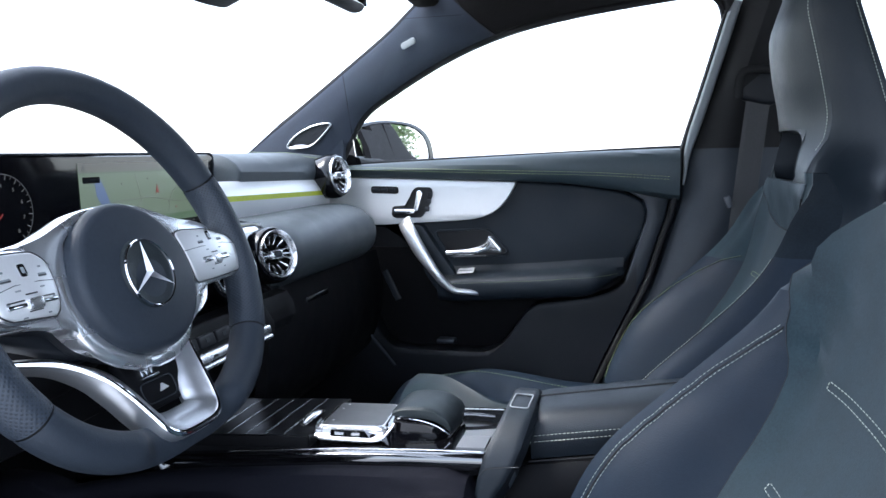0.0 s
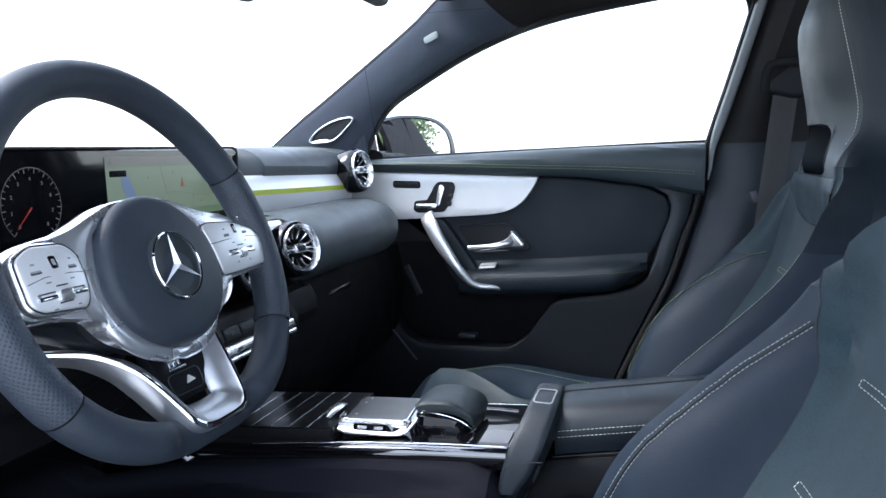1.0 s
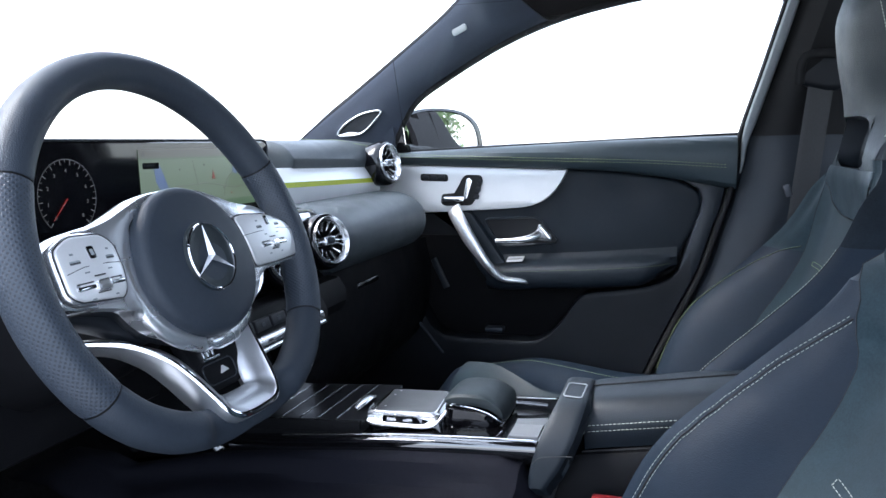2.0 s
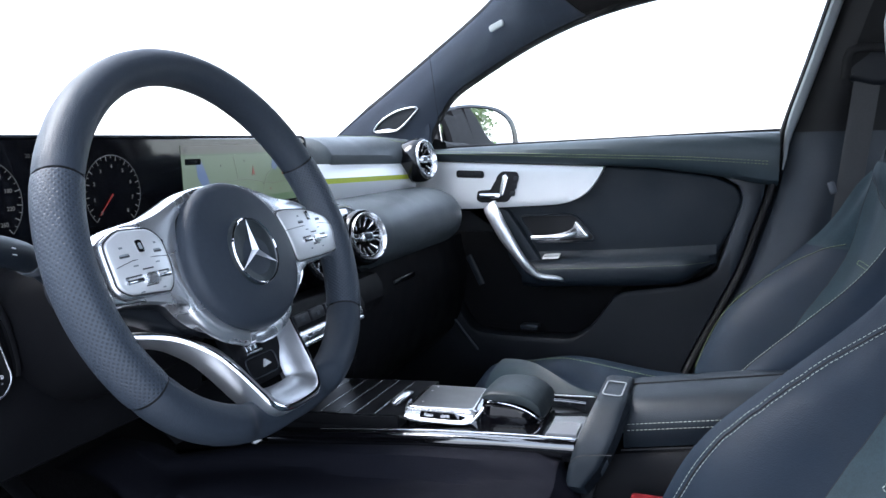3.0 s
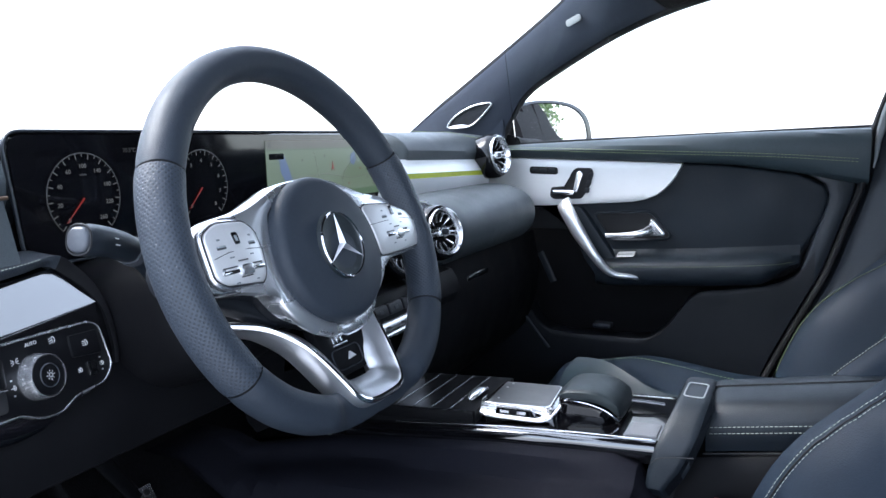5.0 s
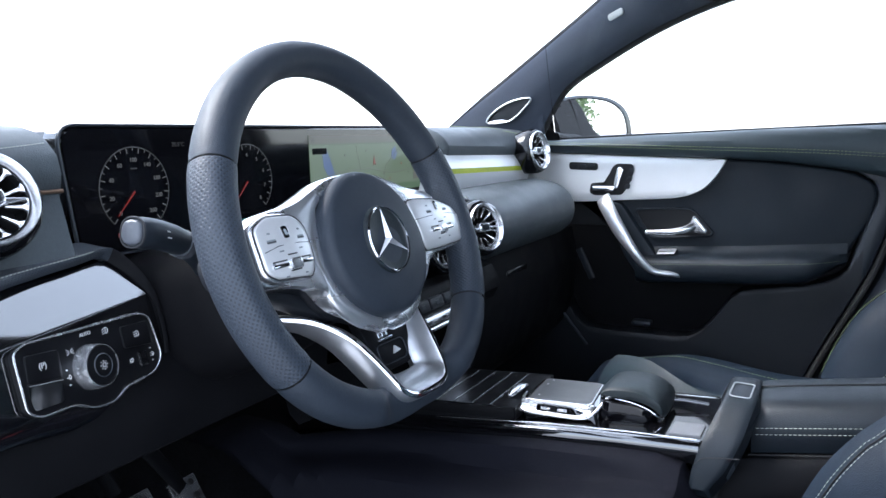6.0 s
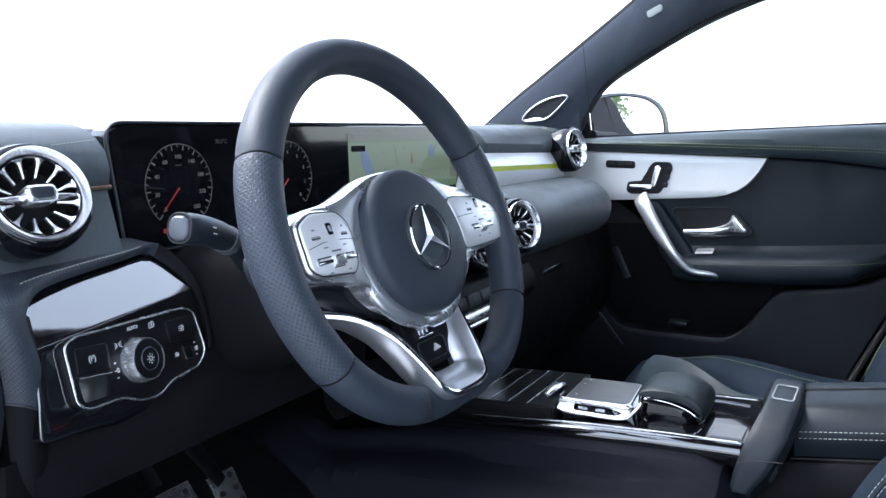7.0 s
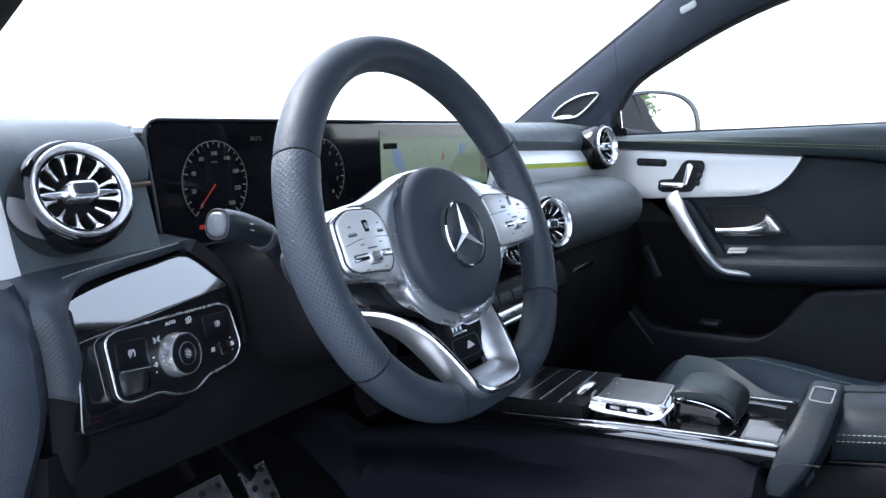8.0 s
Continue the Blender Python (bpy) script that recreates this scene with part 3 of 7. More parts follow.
def dashboard():
    dash = thing("dashboard", (-0.9, 0.0, 0.42), "dark grey soft dashboard with silver trim and stitched edges", "dashboard")
    ys = sorted(set(np.linspace(-0.69, 0.69, 60)) | set(np.linspace(DASH_PANEL[0] - 0.004, DASH_PANEL[0] + 0.004, 7)) | set(np.linspace(DASH_PANEL[1] - 0.02, DASH_PANEL[1] + 0.02, 8)))
    rows = [spline(dash_top(y), 30) for y in ys]
    part("top_pad", thick(rows, (-0.02, 0, -0.03)), DASH_SKIN, dash, "dark grey grained soft pad")
    # thread along the pad's passenger and driver ends
    bm = stitches(spline([(-0.735, 0.40, 1.0115), (-0.735, 0.49, 1.0095), (-0.715, 0.53, 1.009), (-0.685, 0.555, 1.0005), (-0.678, 0.60, 0.996)], 30), (0.3, 0, 1), 0.004, 0.002, 0.0007)
    part("stitching", bm, THREAD_GREEN, dash, "pale green stitching")
    both = bmesh.new()
    for s in (0.0, 0.006):
        stitches(spline([(-0.72, -0.70 + s, 0.985), (-0.72, -0.655 + s, 1.005), (-0.735 + s, -0.62, 1.0085), (-0.745 + s, -0.56, 1.011), (-0.745 + s, -0.495, 1.011)], 30), (0, 0, 1), 0.004, 0.002, 0.0006, bm=both)
    part("stitching", both, THREAD_PALE, dash, "pale double stitching")

    shoulder = bmesh.new()
    for s in (0.0, 0.0035):
        stitches(spline([(-0.6705, -0.530, 0.9895 - s), (-0.6720, -0.512, 0.9912 - s), (-0.6735, -0.497, 0.9925 - s), (-0.6745, -0.4875, 0.9935 - s)], 20), (0.7, 0, 0.7), 0.002, 0.0015, 0.00035, bm=shoulder)
    part("stitching", shoulder, THREAD_PALE, dash)

    # trim strip, silver on the passenger side, and the driver end: its upper face looks up, its lower face down
    def strip(y0, y1, n):
        up, lo = [], []
        for y in np.linspace(y0, y1, n):
            s = 0.9635 - 0.010 * (y - 0.2) / 0.4 if y > 0 else 0.952
            up.append(spline([(-0.6665, y, s), (-0.659, y, s - 0.010), (-0.6525, y, s - 0.0235)], 6))
            lo.append(spline([(-0.6525, y, s - 0.0325), (-0.655, y, s - 0.045), (-0.662, y, s - 0.068), (-0.668, y, s - 0.085)], 8))
        return up, lo
    up, lo = strip(0.15, 0.60, 16)
    part("trim_strip", thick(up, (-0.01, 0, 0)), SILVER, dash, "satin silver trim strip")
    part("trim_lower", thick(lo, (-0.01, 0, 0)), SILVER, dash)
    inlay = [[a[-1] + V(-0.001, 0, 0), (a[-1] + b[0]) / 2 + V(-0.0008, 0, 0), b[0] + V(-0.001, 0, 0)] for a, b in zip(up, lo)]
    part("inlay", thick(inlay, (-0.006, 0, 0)), YELLOW, dash, "thin yellow-green inlay")
    up, lo = strip(-0.70, -0.492, 14)
    rows = [spline([(-0.6665, y, 0.952), (-0.660, y, 0.930), (-0.654, y, 0.908), (-0.648, y, 0.892)], 14) for y in (-0.70, -0.668, -0.640, -0.624, -0.612, -0.596, -0.58, -0.56, -0.54, -0.52, -0.50, -0.485)]
    part("trim_strip", thick(rows[4:], (-0.045, 0, 0)), DASH_SKIN, dash, "dark grey trim round the vent")
    # This added silver end stands for the bright outdoors past the dash.
    part("bright_dash_end", thick([[p + V(0.001, 0, 0) for p in r] for r in rows[:5]], (-0.045, 0, 0)), SILVER, dash, "silver end piece standing for the bright outdoors past the dash")
    part("trim_line", tube([V(-0.659, y, 0.953) for y in np.linspace(-0.56, -0.486, 8)], 0.0018), BRONZE, dash, "thin bronze line")

    # the passenger wing below the trim
    rows = []
    for y in np.linspace(0.165, 0.672, 40):
        e = table(y, (0.55, 0.0), (0.672, 1.0))
        s = table(y, (0.165, 1.0), (0.22, 0.0))
        d = -0.075 * e * e - 0.01 * s
        top = 0.900 - 0.012 * e
        pts = [(-0.69, top - 0.010), (-0.655, top + 0.003), (-0.612 + d * 0.4, top + 0.003), (-0.575 + d * 0.8, top - 0.008), (-0.552 + d, top - 0.028), (-0.545 + d, top - 0.055),
               (-0.553 + d, top - 0.082), (-0.574 + d * 0.8, top - 0.103 + 0.012 * e), (-0.584 + d * 0.7, top - 0.108 + 0.012 * e)]
        rows.append([V(p.x, y, p.y) for p in spline([(a, b, 0) for a, b in pts], 26)])
    part("wing", thick(rows, (-0.02, 0, -0.004)), DASH_SKIN, dash, "rounded dark grey soft wing below the trim strip")
    rows = []
    for y in np.linspace(0.15, 0.69, 20):
        pts = [(-0.588, 0.795), (-0.585, 0.775), (-0.575, 0.72), (-0.590, 0.62), (-0.640, 0.55), (-0.78, 0.47), (-1.05, 0.44)]
        rows.append(spline([(x, y, z) for x, z in pts], 20))
    part("glovebox", thick(rows, (-0.02, 0, -0.01)), KNEE, dash, "black glovebox and lower dash")
    part("glovebox_handle", slab(rounded([(0.30, 0.742), (0.40, 0.742), (0.40, 0.758), (0.30, 0.758)], 0.006), lambda a, b, d: V(-0.579 + d, a, b), 0.006, 0.002), GLOSS, dash)

    # centre stack
    rows = []
    for y in np.linspace(-0.175, 0.195, 20):
        e = max(0, abs(y - 0.01) - 0.13) / 0.055
        pts = [(-0.72, 0.902), (-0.62, 0.902), (-0.575 - 0.03 * e * e, 0.895), (-0.565 - 0.03 * e * e, 0.86), (-0.572 - 0.02 * e, 0.81), (-0.575, 0.795)]
        rows.append(spline([(x, y, z) for x, z in pts], 16))
    part("stack_face", thick(rows, (-0.03, 0, -0.01)), GLOSS, dash, "gloss black centre stack")
    rows = []
    for y in np.linspace(-0.16, 0.17, 14):
        pts = [(-0.570, 0.797), (-0.545, 0.790), (-0.540, 0.752), (-0.57, 0.735), (-0.66, 0.72), (-0.68, 0.66), (-0.66, 0.635)]
        rows.append(spline([(x, y, z) for x, z in pts], 16))
    part("stack_base", thick(rows, (-0.02, 0, -0.01)), KNEE, dash, "satin black base of the centre stack")
    return dash


def air_vent(centre, radius, yaw, tilt, label, blades=12, proud=0.0):
    """A round turbine vent: housing, chrome bezel, blades and a capsule in the middle."""
    m = Matrix.Translation(centre) @ (Euler((0, 0, radians(-yaw))).to_matrix() @ Euler((0, radians(90 - tilt), 0)).to_matrix()).to_4x4()
    r = radius
    v = thing("air_vent", centre, label, "air vent", "dashboard air vents")
    part("housing", lathe([(r * 0.86, -0.065), (r * 0.98, -0.050), (r * 1.06, -0.025), (r * 1.075, -0.014), (r * 1.05, -0.0065), (r * 1.0, -0.0025), (r * 0.93, -0.0010), (r * 0.88, -0.0012), (r * 0.86, -0.012)], m, 64), SCREEN, v, "gloss black barrel")
    part("bezel", lathe([(r * 0.905, -0.006), (r * 0.91, 0.0016), (r * 0.90, 0.0036), (r * 0.88, 0.0040), (r * 0.86, 0.0026), (r * 0.80, -0.0014), (r * 0.785, -0.004), (r * 0.79, -0.012)], m, 64), SATIN, v, "bright satin chrome bezel")
    part("step_ring", lathe([(r * 0.80, -0.006), (r * 0.79, -0.0038), (r * 0.755, -0.0055), (r * 0.75, -0.010)], m, 56), SWITCH, v, "black step inside the bezel")
    part("inner_ring", lathe([(r * 0.76, -0.005), (r * 0.745, -0.0025), (r * 0.73, -0.004), (r * 0.72, -0.010), (r * 0.75, -0.012)], m, 56), CHROME, v)
    part("throat", lathe([(r * 0.79, -0.008), (r * 0.76, -0.030), (r * 0.3, -0.038), (0.0001, -0.038)], m, 40), RUBBER, v, "black throat")
    for i in range(blades):
        a = 2 * math.pi * (i + 0.5) / blades
        c, s = math.cos(a), math.sin(a)
        rows = []
        for rr, h, w in ((r * 0.745, -0.0035, 0.0052), (r * 0.712, -0.0040, 0.0023), (r * 0.66, -0.0050, 0.0014), (r * 0.56, -0.0072, 0.0010), (r * 0.40, -0.0105, 0.0007)):
            mid, side = V(rr * c, rr * s, h), V(-s, c, 0)
            rows.append([m @ (mid + side * w), m @ (mid + V(0, 0, 0.0008)), m @ (mid - side * w), m @ (mid - side * w + V(0, 0, -0.003)), m @ (mid + side * w + V(0, 0, -0.003))])
        b = part("blade", grid(rows, wrap_v=True, caps=True), SATIN, v)
        rows = [[q[3] * 0.5 + q[4] * 0.5, (q[3] + q[4]) * 0.5 + m.to_3x3() @ V(0, 0, -0.016)] for q in rows]
        part("blade_wall", thick(rows, m.to_3x3() @ V(-s, c, 0) * 0.0006), RUBBER, b)
    cap = rounded([(-0.29 * r, -0.14 * r), (0.29 * r, -0.14 * r), (0.29 * r, 0.14 * r), (-0.29 * r, 0.14 * r)], 0.139 * r)
    # the capsule lies level: its long way is the lathe's y
    lay = lambda a, b, d: m @ V(-b, a, d)
    knob = part("knob", slab([(a * 1.03, b * 1.26) for a, b in cap], lambda a, b, d: lay(a, b, d + 0.004 + proud), 0.016, 0.0034, 4), SATIN, v, "satin chrome capsule knob")
    part("knob_face", slab([(a * 0.70, b * 0.80) for a, b in cap], lambda a, b, d: lay(a, b, d + 0.0046 + proud), 0.003, 0.0006), PLASTIC_SMOOTH, knob)
    part("vane", slab(rounded([(-0.74 * r, -0.05 * r), (-0.3 * r, -0.09 * r), (0.3 * r, -0.09 * r), (0.74 * r, -0.05 * r), (0.74 * r, 0.0), (0.3 * r, 0.03 * r), (-0.3 * r, 0.03 * r), (-0.74 * r, 0.0)], 0.003), lambda a, b, d: lay(a, b, d - 0.004), 0.006, 0.001), SATIN, v)
    return v


def display_panel():
    """The wide black glass panel with the dials and the map."""
    p = thing("display_panel", (-0.71, -0.115, 0.885), "wide gloss black display panel with lit dials and a map", "display")
    y0, y1, z0, z1 = -0.4585, 0.228, 0.884, 1.0095
    out = rounded([(y0 + 0.014, z0), (y1 - 0.014, z0), (y1, z1), (y0, z1)], [0.022, 0.022, 0.016, 0.022], 8)
    pl = lambda a, b, d: V(-0.699 + d - 0.02 * (b - 0.95), a, b)
    part("housing", slab([(a, b) for a, b in out], lambda a, b, d: pl(a, b, d - 0.002), 0.02, 0.003), GLOSS, p, "gloss black frame")
    ring = [pl(a, b, -0.0015) for a, b in out]
    part("rim", sweep(ring + ring[:2], oval(0.0016, 0.0022, 8), (1, 0, 0), caps=False), PLASTIC_SMOOTH, p, "thin grey rim")
    inner = rounded([(y0 + 0.017, z0 + 0.004), (y1 - 0.017, z0 + 0.004), (y1 - 0.004, z1 - 0.004), (y0 + 0.004, z1 - 0.004)], [0.018, 0.018, 0.012, 0.018], 6)
    part("glass", slab(inner, lambda a, b, d: pl(a, b, d), 0.004, 0.0), SCREEN, p, "black display glass")
    lift = 0.0006
    turn = Matrix(((0, 0, 1), (1, 0, 0), (0, 1, 0))).to_4x4()

    def dial(yc, zc, r, numbers, start, sweep_deg, needle):
        d = part("dial", merge(*[sweep([pl(yc + r * math.sin(a), zc + r * math.cos(a), lift) for a in np.linspace(radians(start), radians(start + sweep_deg), 50)], oval(0.0006, 0.0003, 6), (1, 0, 0))]), LIT_DIM, p, "lit round dial")
        ticks = bmesh.new()
        for k in range(27):
            a = radians(start + sweep_deg * k / 26)
            long = 0.86 if k % 2 == 0 else 0.92
            q = [pl(yc + s * r * math.sin(a), zc + s * r * math.cos(a), lift) for s in (long, 0.985)]
            sweep(q, oval(0.0006 if k % 2 == 0 else 0.0004, 0.0003, 4), (1, 0, 0), bm=ticks)
        part("ticks", ticks, LIT_WHITE, d)
        for k, text in enumerate(numbers):
            a = radians(start + sweep_deg * k / (len(numbers) - 1))
            pos = pl(yc + 0.70 * r * math.sin(a), zc + 0.70 * r * math.cos(a), lift)
            lettering(text, 0.0060, Matrix.Translation(pos) @ turn, LIT_WHITE, d, "numeral")
        a = radians(needle)
        q = [pl(yc + s * r * math.sin(a), zc + s * r * math.cos(a), lift + 0.0006) for s in (0.05, 0.40, 0.80)]
        part("needle", sweep(q, lambda t: oval(0.0011 - 0.0007 * t, 0.0003, 6), (1, 0, 0)), LIT_RED, d, "lit red needle")
        return d
    d = dial(-0.376, 0.9455, 0.0425, ["0", "20", "40", "60", "100", "140", "180", "220", "260"], -138, 276, -136)
    bar = part("unit_mark", slab([(-0.380, 0.966), (-0.372, 0.966), (-0.372, 0.9675), (-0.380, 0.9675)], lambda a, b, c: pl(a, b, c + lift), 0.0004), LIT_DIM, d)
    d = dial(-0.211, 0.9455, 0.0425, ["0", "1", "2", "3", "4", "5", "6", "7", "8"], -138, 276, -136)
    lettering("20.5°C", 0.0062, Matrix.Translation(pl(-0.316, 0.9895, lift)) @ turn, LIT_DIM, p, "temperature")
    part("warning_mark", slab(rounded([(-0.401, 0.900), (-0.394, 0.900), (-0.394, 0.9045), (-0.401, 0.9045)], 0.001), lambda a, b, c: pl(a, b, c + lift), 0.0004), LIT_RED, p)
    part("range_mark", slab([(-0.225, 0.899), (-0.195, 0.899), (-0.195, 0.9005), (-0.225, 0.9005)], lambda a, b, c: pl(a, b, c + lift), 0.0004), GREEN_LIT, p)
    # the map
    my0, my1, mz0, mz1 = -0.090, 0.208, 0.901, 0.9975
    flat = lambda o: (lambda a, b, c: pl(a, b, c + lift + o))
    mp = part("map_screen", slab([(my0, mz0), (my1, mz0), (my1, mz1), (my0, mz1)], flat(0), 0.0004), MAP_LAND, p, "lit road map in muted green")
    part("map_field", slab([(my0, mz0 + 0.02), (my1, mz0 + 0.02), (my1, mz1 - 0.014), (my0, mz1 - 0.014)], flat(0.0003), 0.0003), MAP_PALE, mp)
    part("title_bar", slab([(my0, mz1 - 0.012), (my1, mz1 - 0.012), (my1, mz1), (my0, mz1)], flat(0.0004), 0.0003), MAP_BAR, mp)
    part("lake", slab([(-0.062, 0.972), (-0.052, 0.978), (-0.045, 0.966), (-0.047, 0.955), (-0.035, 0.944), (-0.038, 0.938), (-0.052, 0.943), (-0.060, 0.955)], flat(0.0006), 0.0003), MAP_WATER, mp, "blue lake on the map")
    part("lake", slab([(0.120, 0.974), (0.130, 0.980), (0.136, 0.968), (0.128, 0.958), (0.118, 0.962)], flat(0.0006), 0.0003), MAP_WATER, mp)
    part("position_arrow", slab([(0.064, 0.952), (0.068, 0.966), (0.072, 0.952), (0.068, 0.955)], flat(0.0008), 0.0003), LIT_RED, mp)
    part("home_mark", slab([(-0.084, 0.988), (-0.078, 0.988), (-0.078, 0.992), (-0.081, 0.995), (-0.084, 0.992)], flat(0.0008), 0.0003), LIT_WHITE, mp)
    part("menu_field", slab(rounded([(-0.084, 0.972), (-0.052, 0.972), (-0.052, 0.980), (-0.084, 0.980)], 0.002), flat(0.0008), 0.0003), SCREEN, mp)
    part("road", merge(*[sweep([pl(a, b, lift + 0.0009) for a, b in line], oval(0.0005, 0.0002, 4), (1, 0, 0)) for line in (
        [(-0.085, 0.935), (-0.02, 0.946), (0.05, 0.948), (0.12, 0.938), (0.205, 0.945)], [(0.01, 0.922), (0.03, 0.945), (0.02, 0.982)], [(0.09, 0.922), (0.10, 0.95), (0.15, 0.982)])]), MAP_BAR, mp)
    part("bottom_bar", slab(rounded([(0.085, 0.902), (0.204, 0.902), (0.204, 0.9105), (0.085, 0.9105)], 0.002), flat(0.0008), 0.0003), SCREEN, mp)
    for a, b in ((0.098, 0.906), (0.122, 0.9065), (0.150, 0.906), (0.182, 0.9065)):
        part("key_mark", slab([(a, b), (a + 0.007, b), (a + 0.007, b + 0.0016), (a, b + 0.0016)], flat(0.0012), 0.0003), LIT_WHITE, mp)
    for a, b in ((-0.010, 0.968), (0.026, 0.932), (0.046, 0.973), (0.092, 0.938), (0.110, 0.929), (0.146, 0.951), (0.168, 0.936)):
        part("town_mark", slab([(a, b), (a + 0.0024, b), (a + 0.0024, b + 0.0024), (a, b + 0.0024)], flat(0.0010), 0.0003), LIT_RED if a in (0.110, 0.146) else LIT_WHITE, mp)
    part("menu_column", slab([(0.185, 0.925), (0.205, 0.925), (0.205, 0.968), (0.185, 0.968)], flat(0.0007), 0.0003), MAP_BAR, mp)
    return p


def climate_panel():
    c = thing("climate_panel", (-0.535, 0.0, 0.745), "climate control strip with satin silver keys", "climate control")
    pl = lambda a, b, d: V(-0.528 + d + 0.35 * (0.772 - b), a, b)
    part("face", slab(rounded([(-0.165, 0.748), (0.065, 0.748), (0.080, 0.765), (0.065, 0.800), (-0.165, 0.800)], 0.006), pl, 0.03, 0.004), KNEE, c, "black face")
    part("key_bar", slab(rounded([(-0.160, 0.758), (0.052, 0.758), (0.052, 0.7685), (-0.160, 0.7685)], 0.003), lambda a, b, d: pl(a, b, d + 0.007), 0.01, 0.002), SATIN, c, "satin silver key bar")
    part("lower_bar", slab(rounded([(-0.160, 0.7505), (0.052, 0.7505), (0.052, 0.7555), (-0.160, 0.7555)], 0.002), lambda a, b, d: pl(a, b, d + 0.006), 0.01, 0.0015), SATIN, c)
    for k in range(5):
        a = -0.150 + 0.038 * k
        part("key", slab(rounded([(a, 0.774), (a + 0.034, 0.774), (a + 0.034, 0.788), (a, 0.788)], 0.003), lambda p, q, d: pl(p, q, d + 0.004), 0.008, 0.0015), PLASTIC, c)
        part("key_mark", slab([(a + 0.013, 0.779), (a + 0.021, 0.779), (a + 0.021, 0.7835), (a + 0.013, 0.7835)], lambda p, q, d: pl(p, q, d + 0.0046), 0.0005), PLASTIC_SMOOTH, c)
        part("notch", slab([(a + 0.012, 0.7615), (a + 0.022, 0.7615), (a + 0.022, 0.764), (a + 0.012, 0.764)], lambda p, q, d: pl(p, q, d + 0.0075), 0.0005), LINE_DARK, c)


def light_switches():
    """Gloss black corner panel with the light switch module below the left vent."""
    s = thing("light_switch_panel", (-0.62, -0.52, 0.75), "gloss black light switch panel with a chrome-rimmed rotary knob", "switch panel")
    # plane of the module: turned a little towards the driver's door, leaning back
    o = V(-0.6035, -0.513, 0.812)
    e1 = V(-0.16, 1, 0).normalized()
    nrm = V(1, 0.16, 0.22).normalized()
    e2 = nrm.cross(e1).normalized()
    if e2.z < 0:
        e2 = -e2
    pl = lambda a, b, d: o + e1 * a + e2 * b + nrm * d
    part("lower_face", cushion(rounded([(-0.090, 0.035), (0.086, 0.046), (0.096, 0.030), (0.088, -0.010), (0.066, -0.032), (0.020, -0.043), (-0.024, -0.0439), (-0.072, -0.0360), (-0.096, -0.0335), (-0.1012, -0.0275), (-0.0962, 0.0)], 0.006), lambda a, b, d: pl(a, b, d - 0.0040 - 7.0 * max(0, -0.012 - b) ** 2), 0.02, 0.0015, 3, 10), GLOSS, s)
    # the facet above looks at the sky
    top = [pl(-0.094, 0.0365, -0.004), pl(0.090, 0.046, -0.004)]
    back = [V(-0.631, -0.598, 0.8790), V(-0.664, -0.432, 0.8885)]
    rows = [[top[0].lerp(top[1], t).lerp(back[0].lerp(back[1], t), k) + V(0, 0, 0.0001 * math.sin(math.pi * k)) for t in np.linspace(0, 1, 12)] for k in np.linspace(0, 1, 8)]
    part("upper_facet", thick(rows, (-0.01, 0, -0.02)), GLOSS, s, "gloss black upper facet that mirrors the sky")
    outline = [(-0.070, 0.032), (-0.058, 0.0355), (0.062, 0.0315), (0.074, 0.027), (0.079, -0.012), (0.066, -0.023), (0.030, -0.025), (0.012, -0.033), (-0.010, -0.0305), (-0.026, -0.022), (-0.060, -0.0205), (-0.070, -0.014)]
    out = [(p.x, p.y) for p in spline([(a, b, 0) for a, b in rounded(outline, 0.007, 3)], 90, closed=True)]
    mod = part("module", slab(out, lambda a, b, d: pl(a, b, d + 0.001), 0.012, 0.002), SWITCH, s, "dark switch module")
    ring = [pl(a, b, 0.0015) for a, b in out]
    part("chrome_rim", sweep(ring + ring[:2], oval(0.0009, 0.0008, 8), nrm, caps=False), SATIN, s, "thin bright metal rim")
    m = Matrix.Translation(pl(-0.0025, 0.0015, 0)) @ Matrix((e1, e2, nrm)).transposed().to_4x4()
    knob = part("knob", lathe([(0.0001, 0.014), (0.013, 0.0137), (0.0158, 0.013), (0.0165, 0.010)], m, 40), SWITCH, s, "dark rotary light knob")
    part("knob_ring", lathe([(0.0162, 0.010), (0.0166, 0.0134), (0.0172, 0.0132), (0.0184, 0.006), (0.0188, 0.001), (0.017, 0.001)], m, 64), SATIN, knob, "bright metal ring")
    part("knob_groove", lathe([(0.0088, 0.0138), (0.0092, 0.0146), (0.0098, 0.0138)], m, 32), PLASTIC_SMOOTH, knob)
    lamp = bmesh.new()
    for k in range(8):
        a = 2 * math.pi * k / 8
        sweep([m @ V(r * math.cos(a), r * math.sin(a), 0.0146) for r in (0.0027, 0.0042)], oval(0.00022, 0.0002, 4), nrm, bm=lamp)
    part("lamp_mark", merge(lamp, lathe([(0.0014, 0.0146), (0.002, 0.0148), (0.0014, 0.0149)], m, 12)), BUTTON, knob)
    mark = lambda a, b, w, h, o=0.0016: slab(rounded([(a - w / 2, b - h / 2), (a + w / 2, b - h / 2), (a + w / 2, b + h / 2), (a - w / 2, b + h / 2)], min(w, h) * 0.3, 2), lambda p, q, d: pl(p, q, d + o), 0.0006)
    key = part("brake_key", slab(rounded([(-0.065, 0.006), (-0.033, 0.002), (-0.031, 0.024), (-0.062, 0.027)], 0.003), lambda a, b, d: pl(a, b, d + 0.003), 0.008, 0.001), SWITCH, s, "parking brake key")
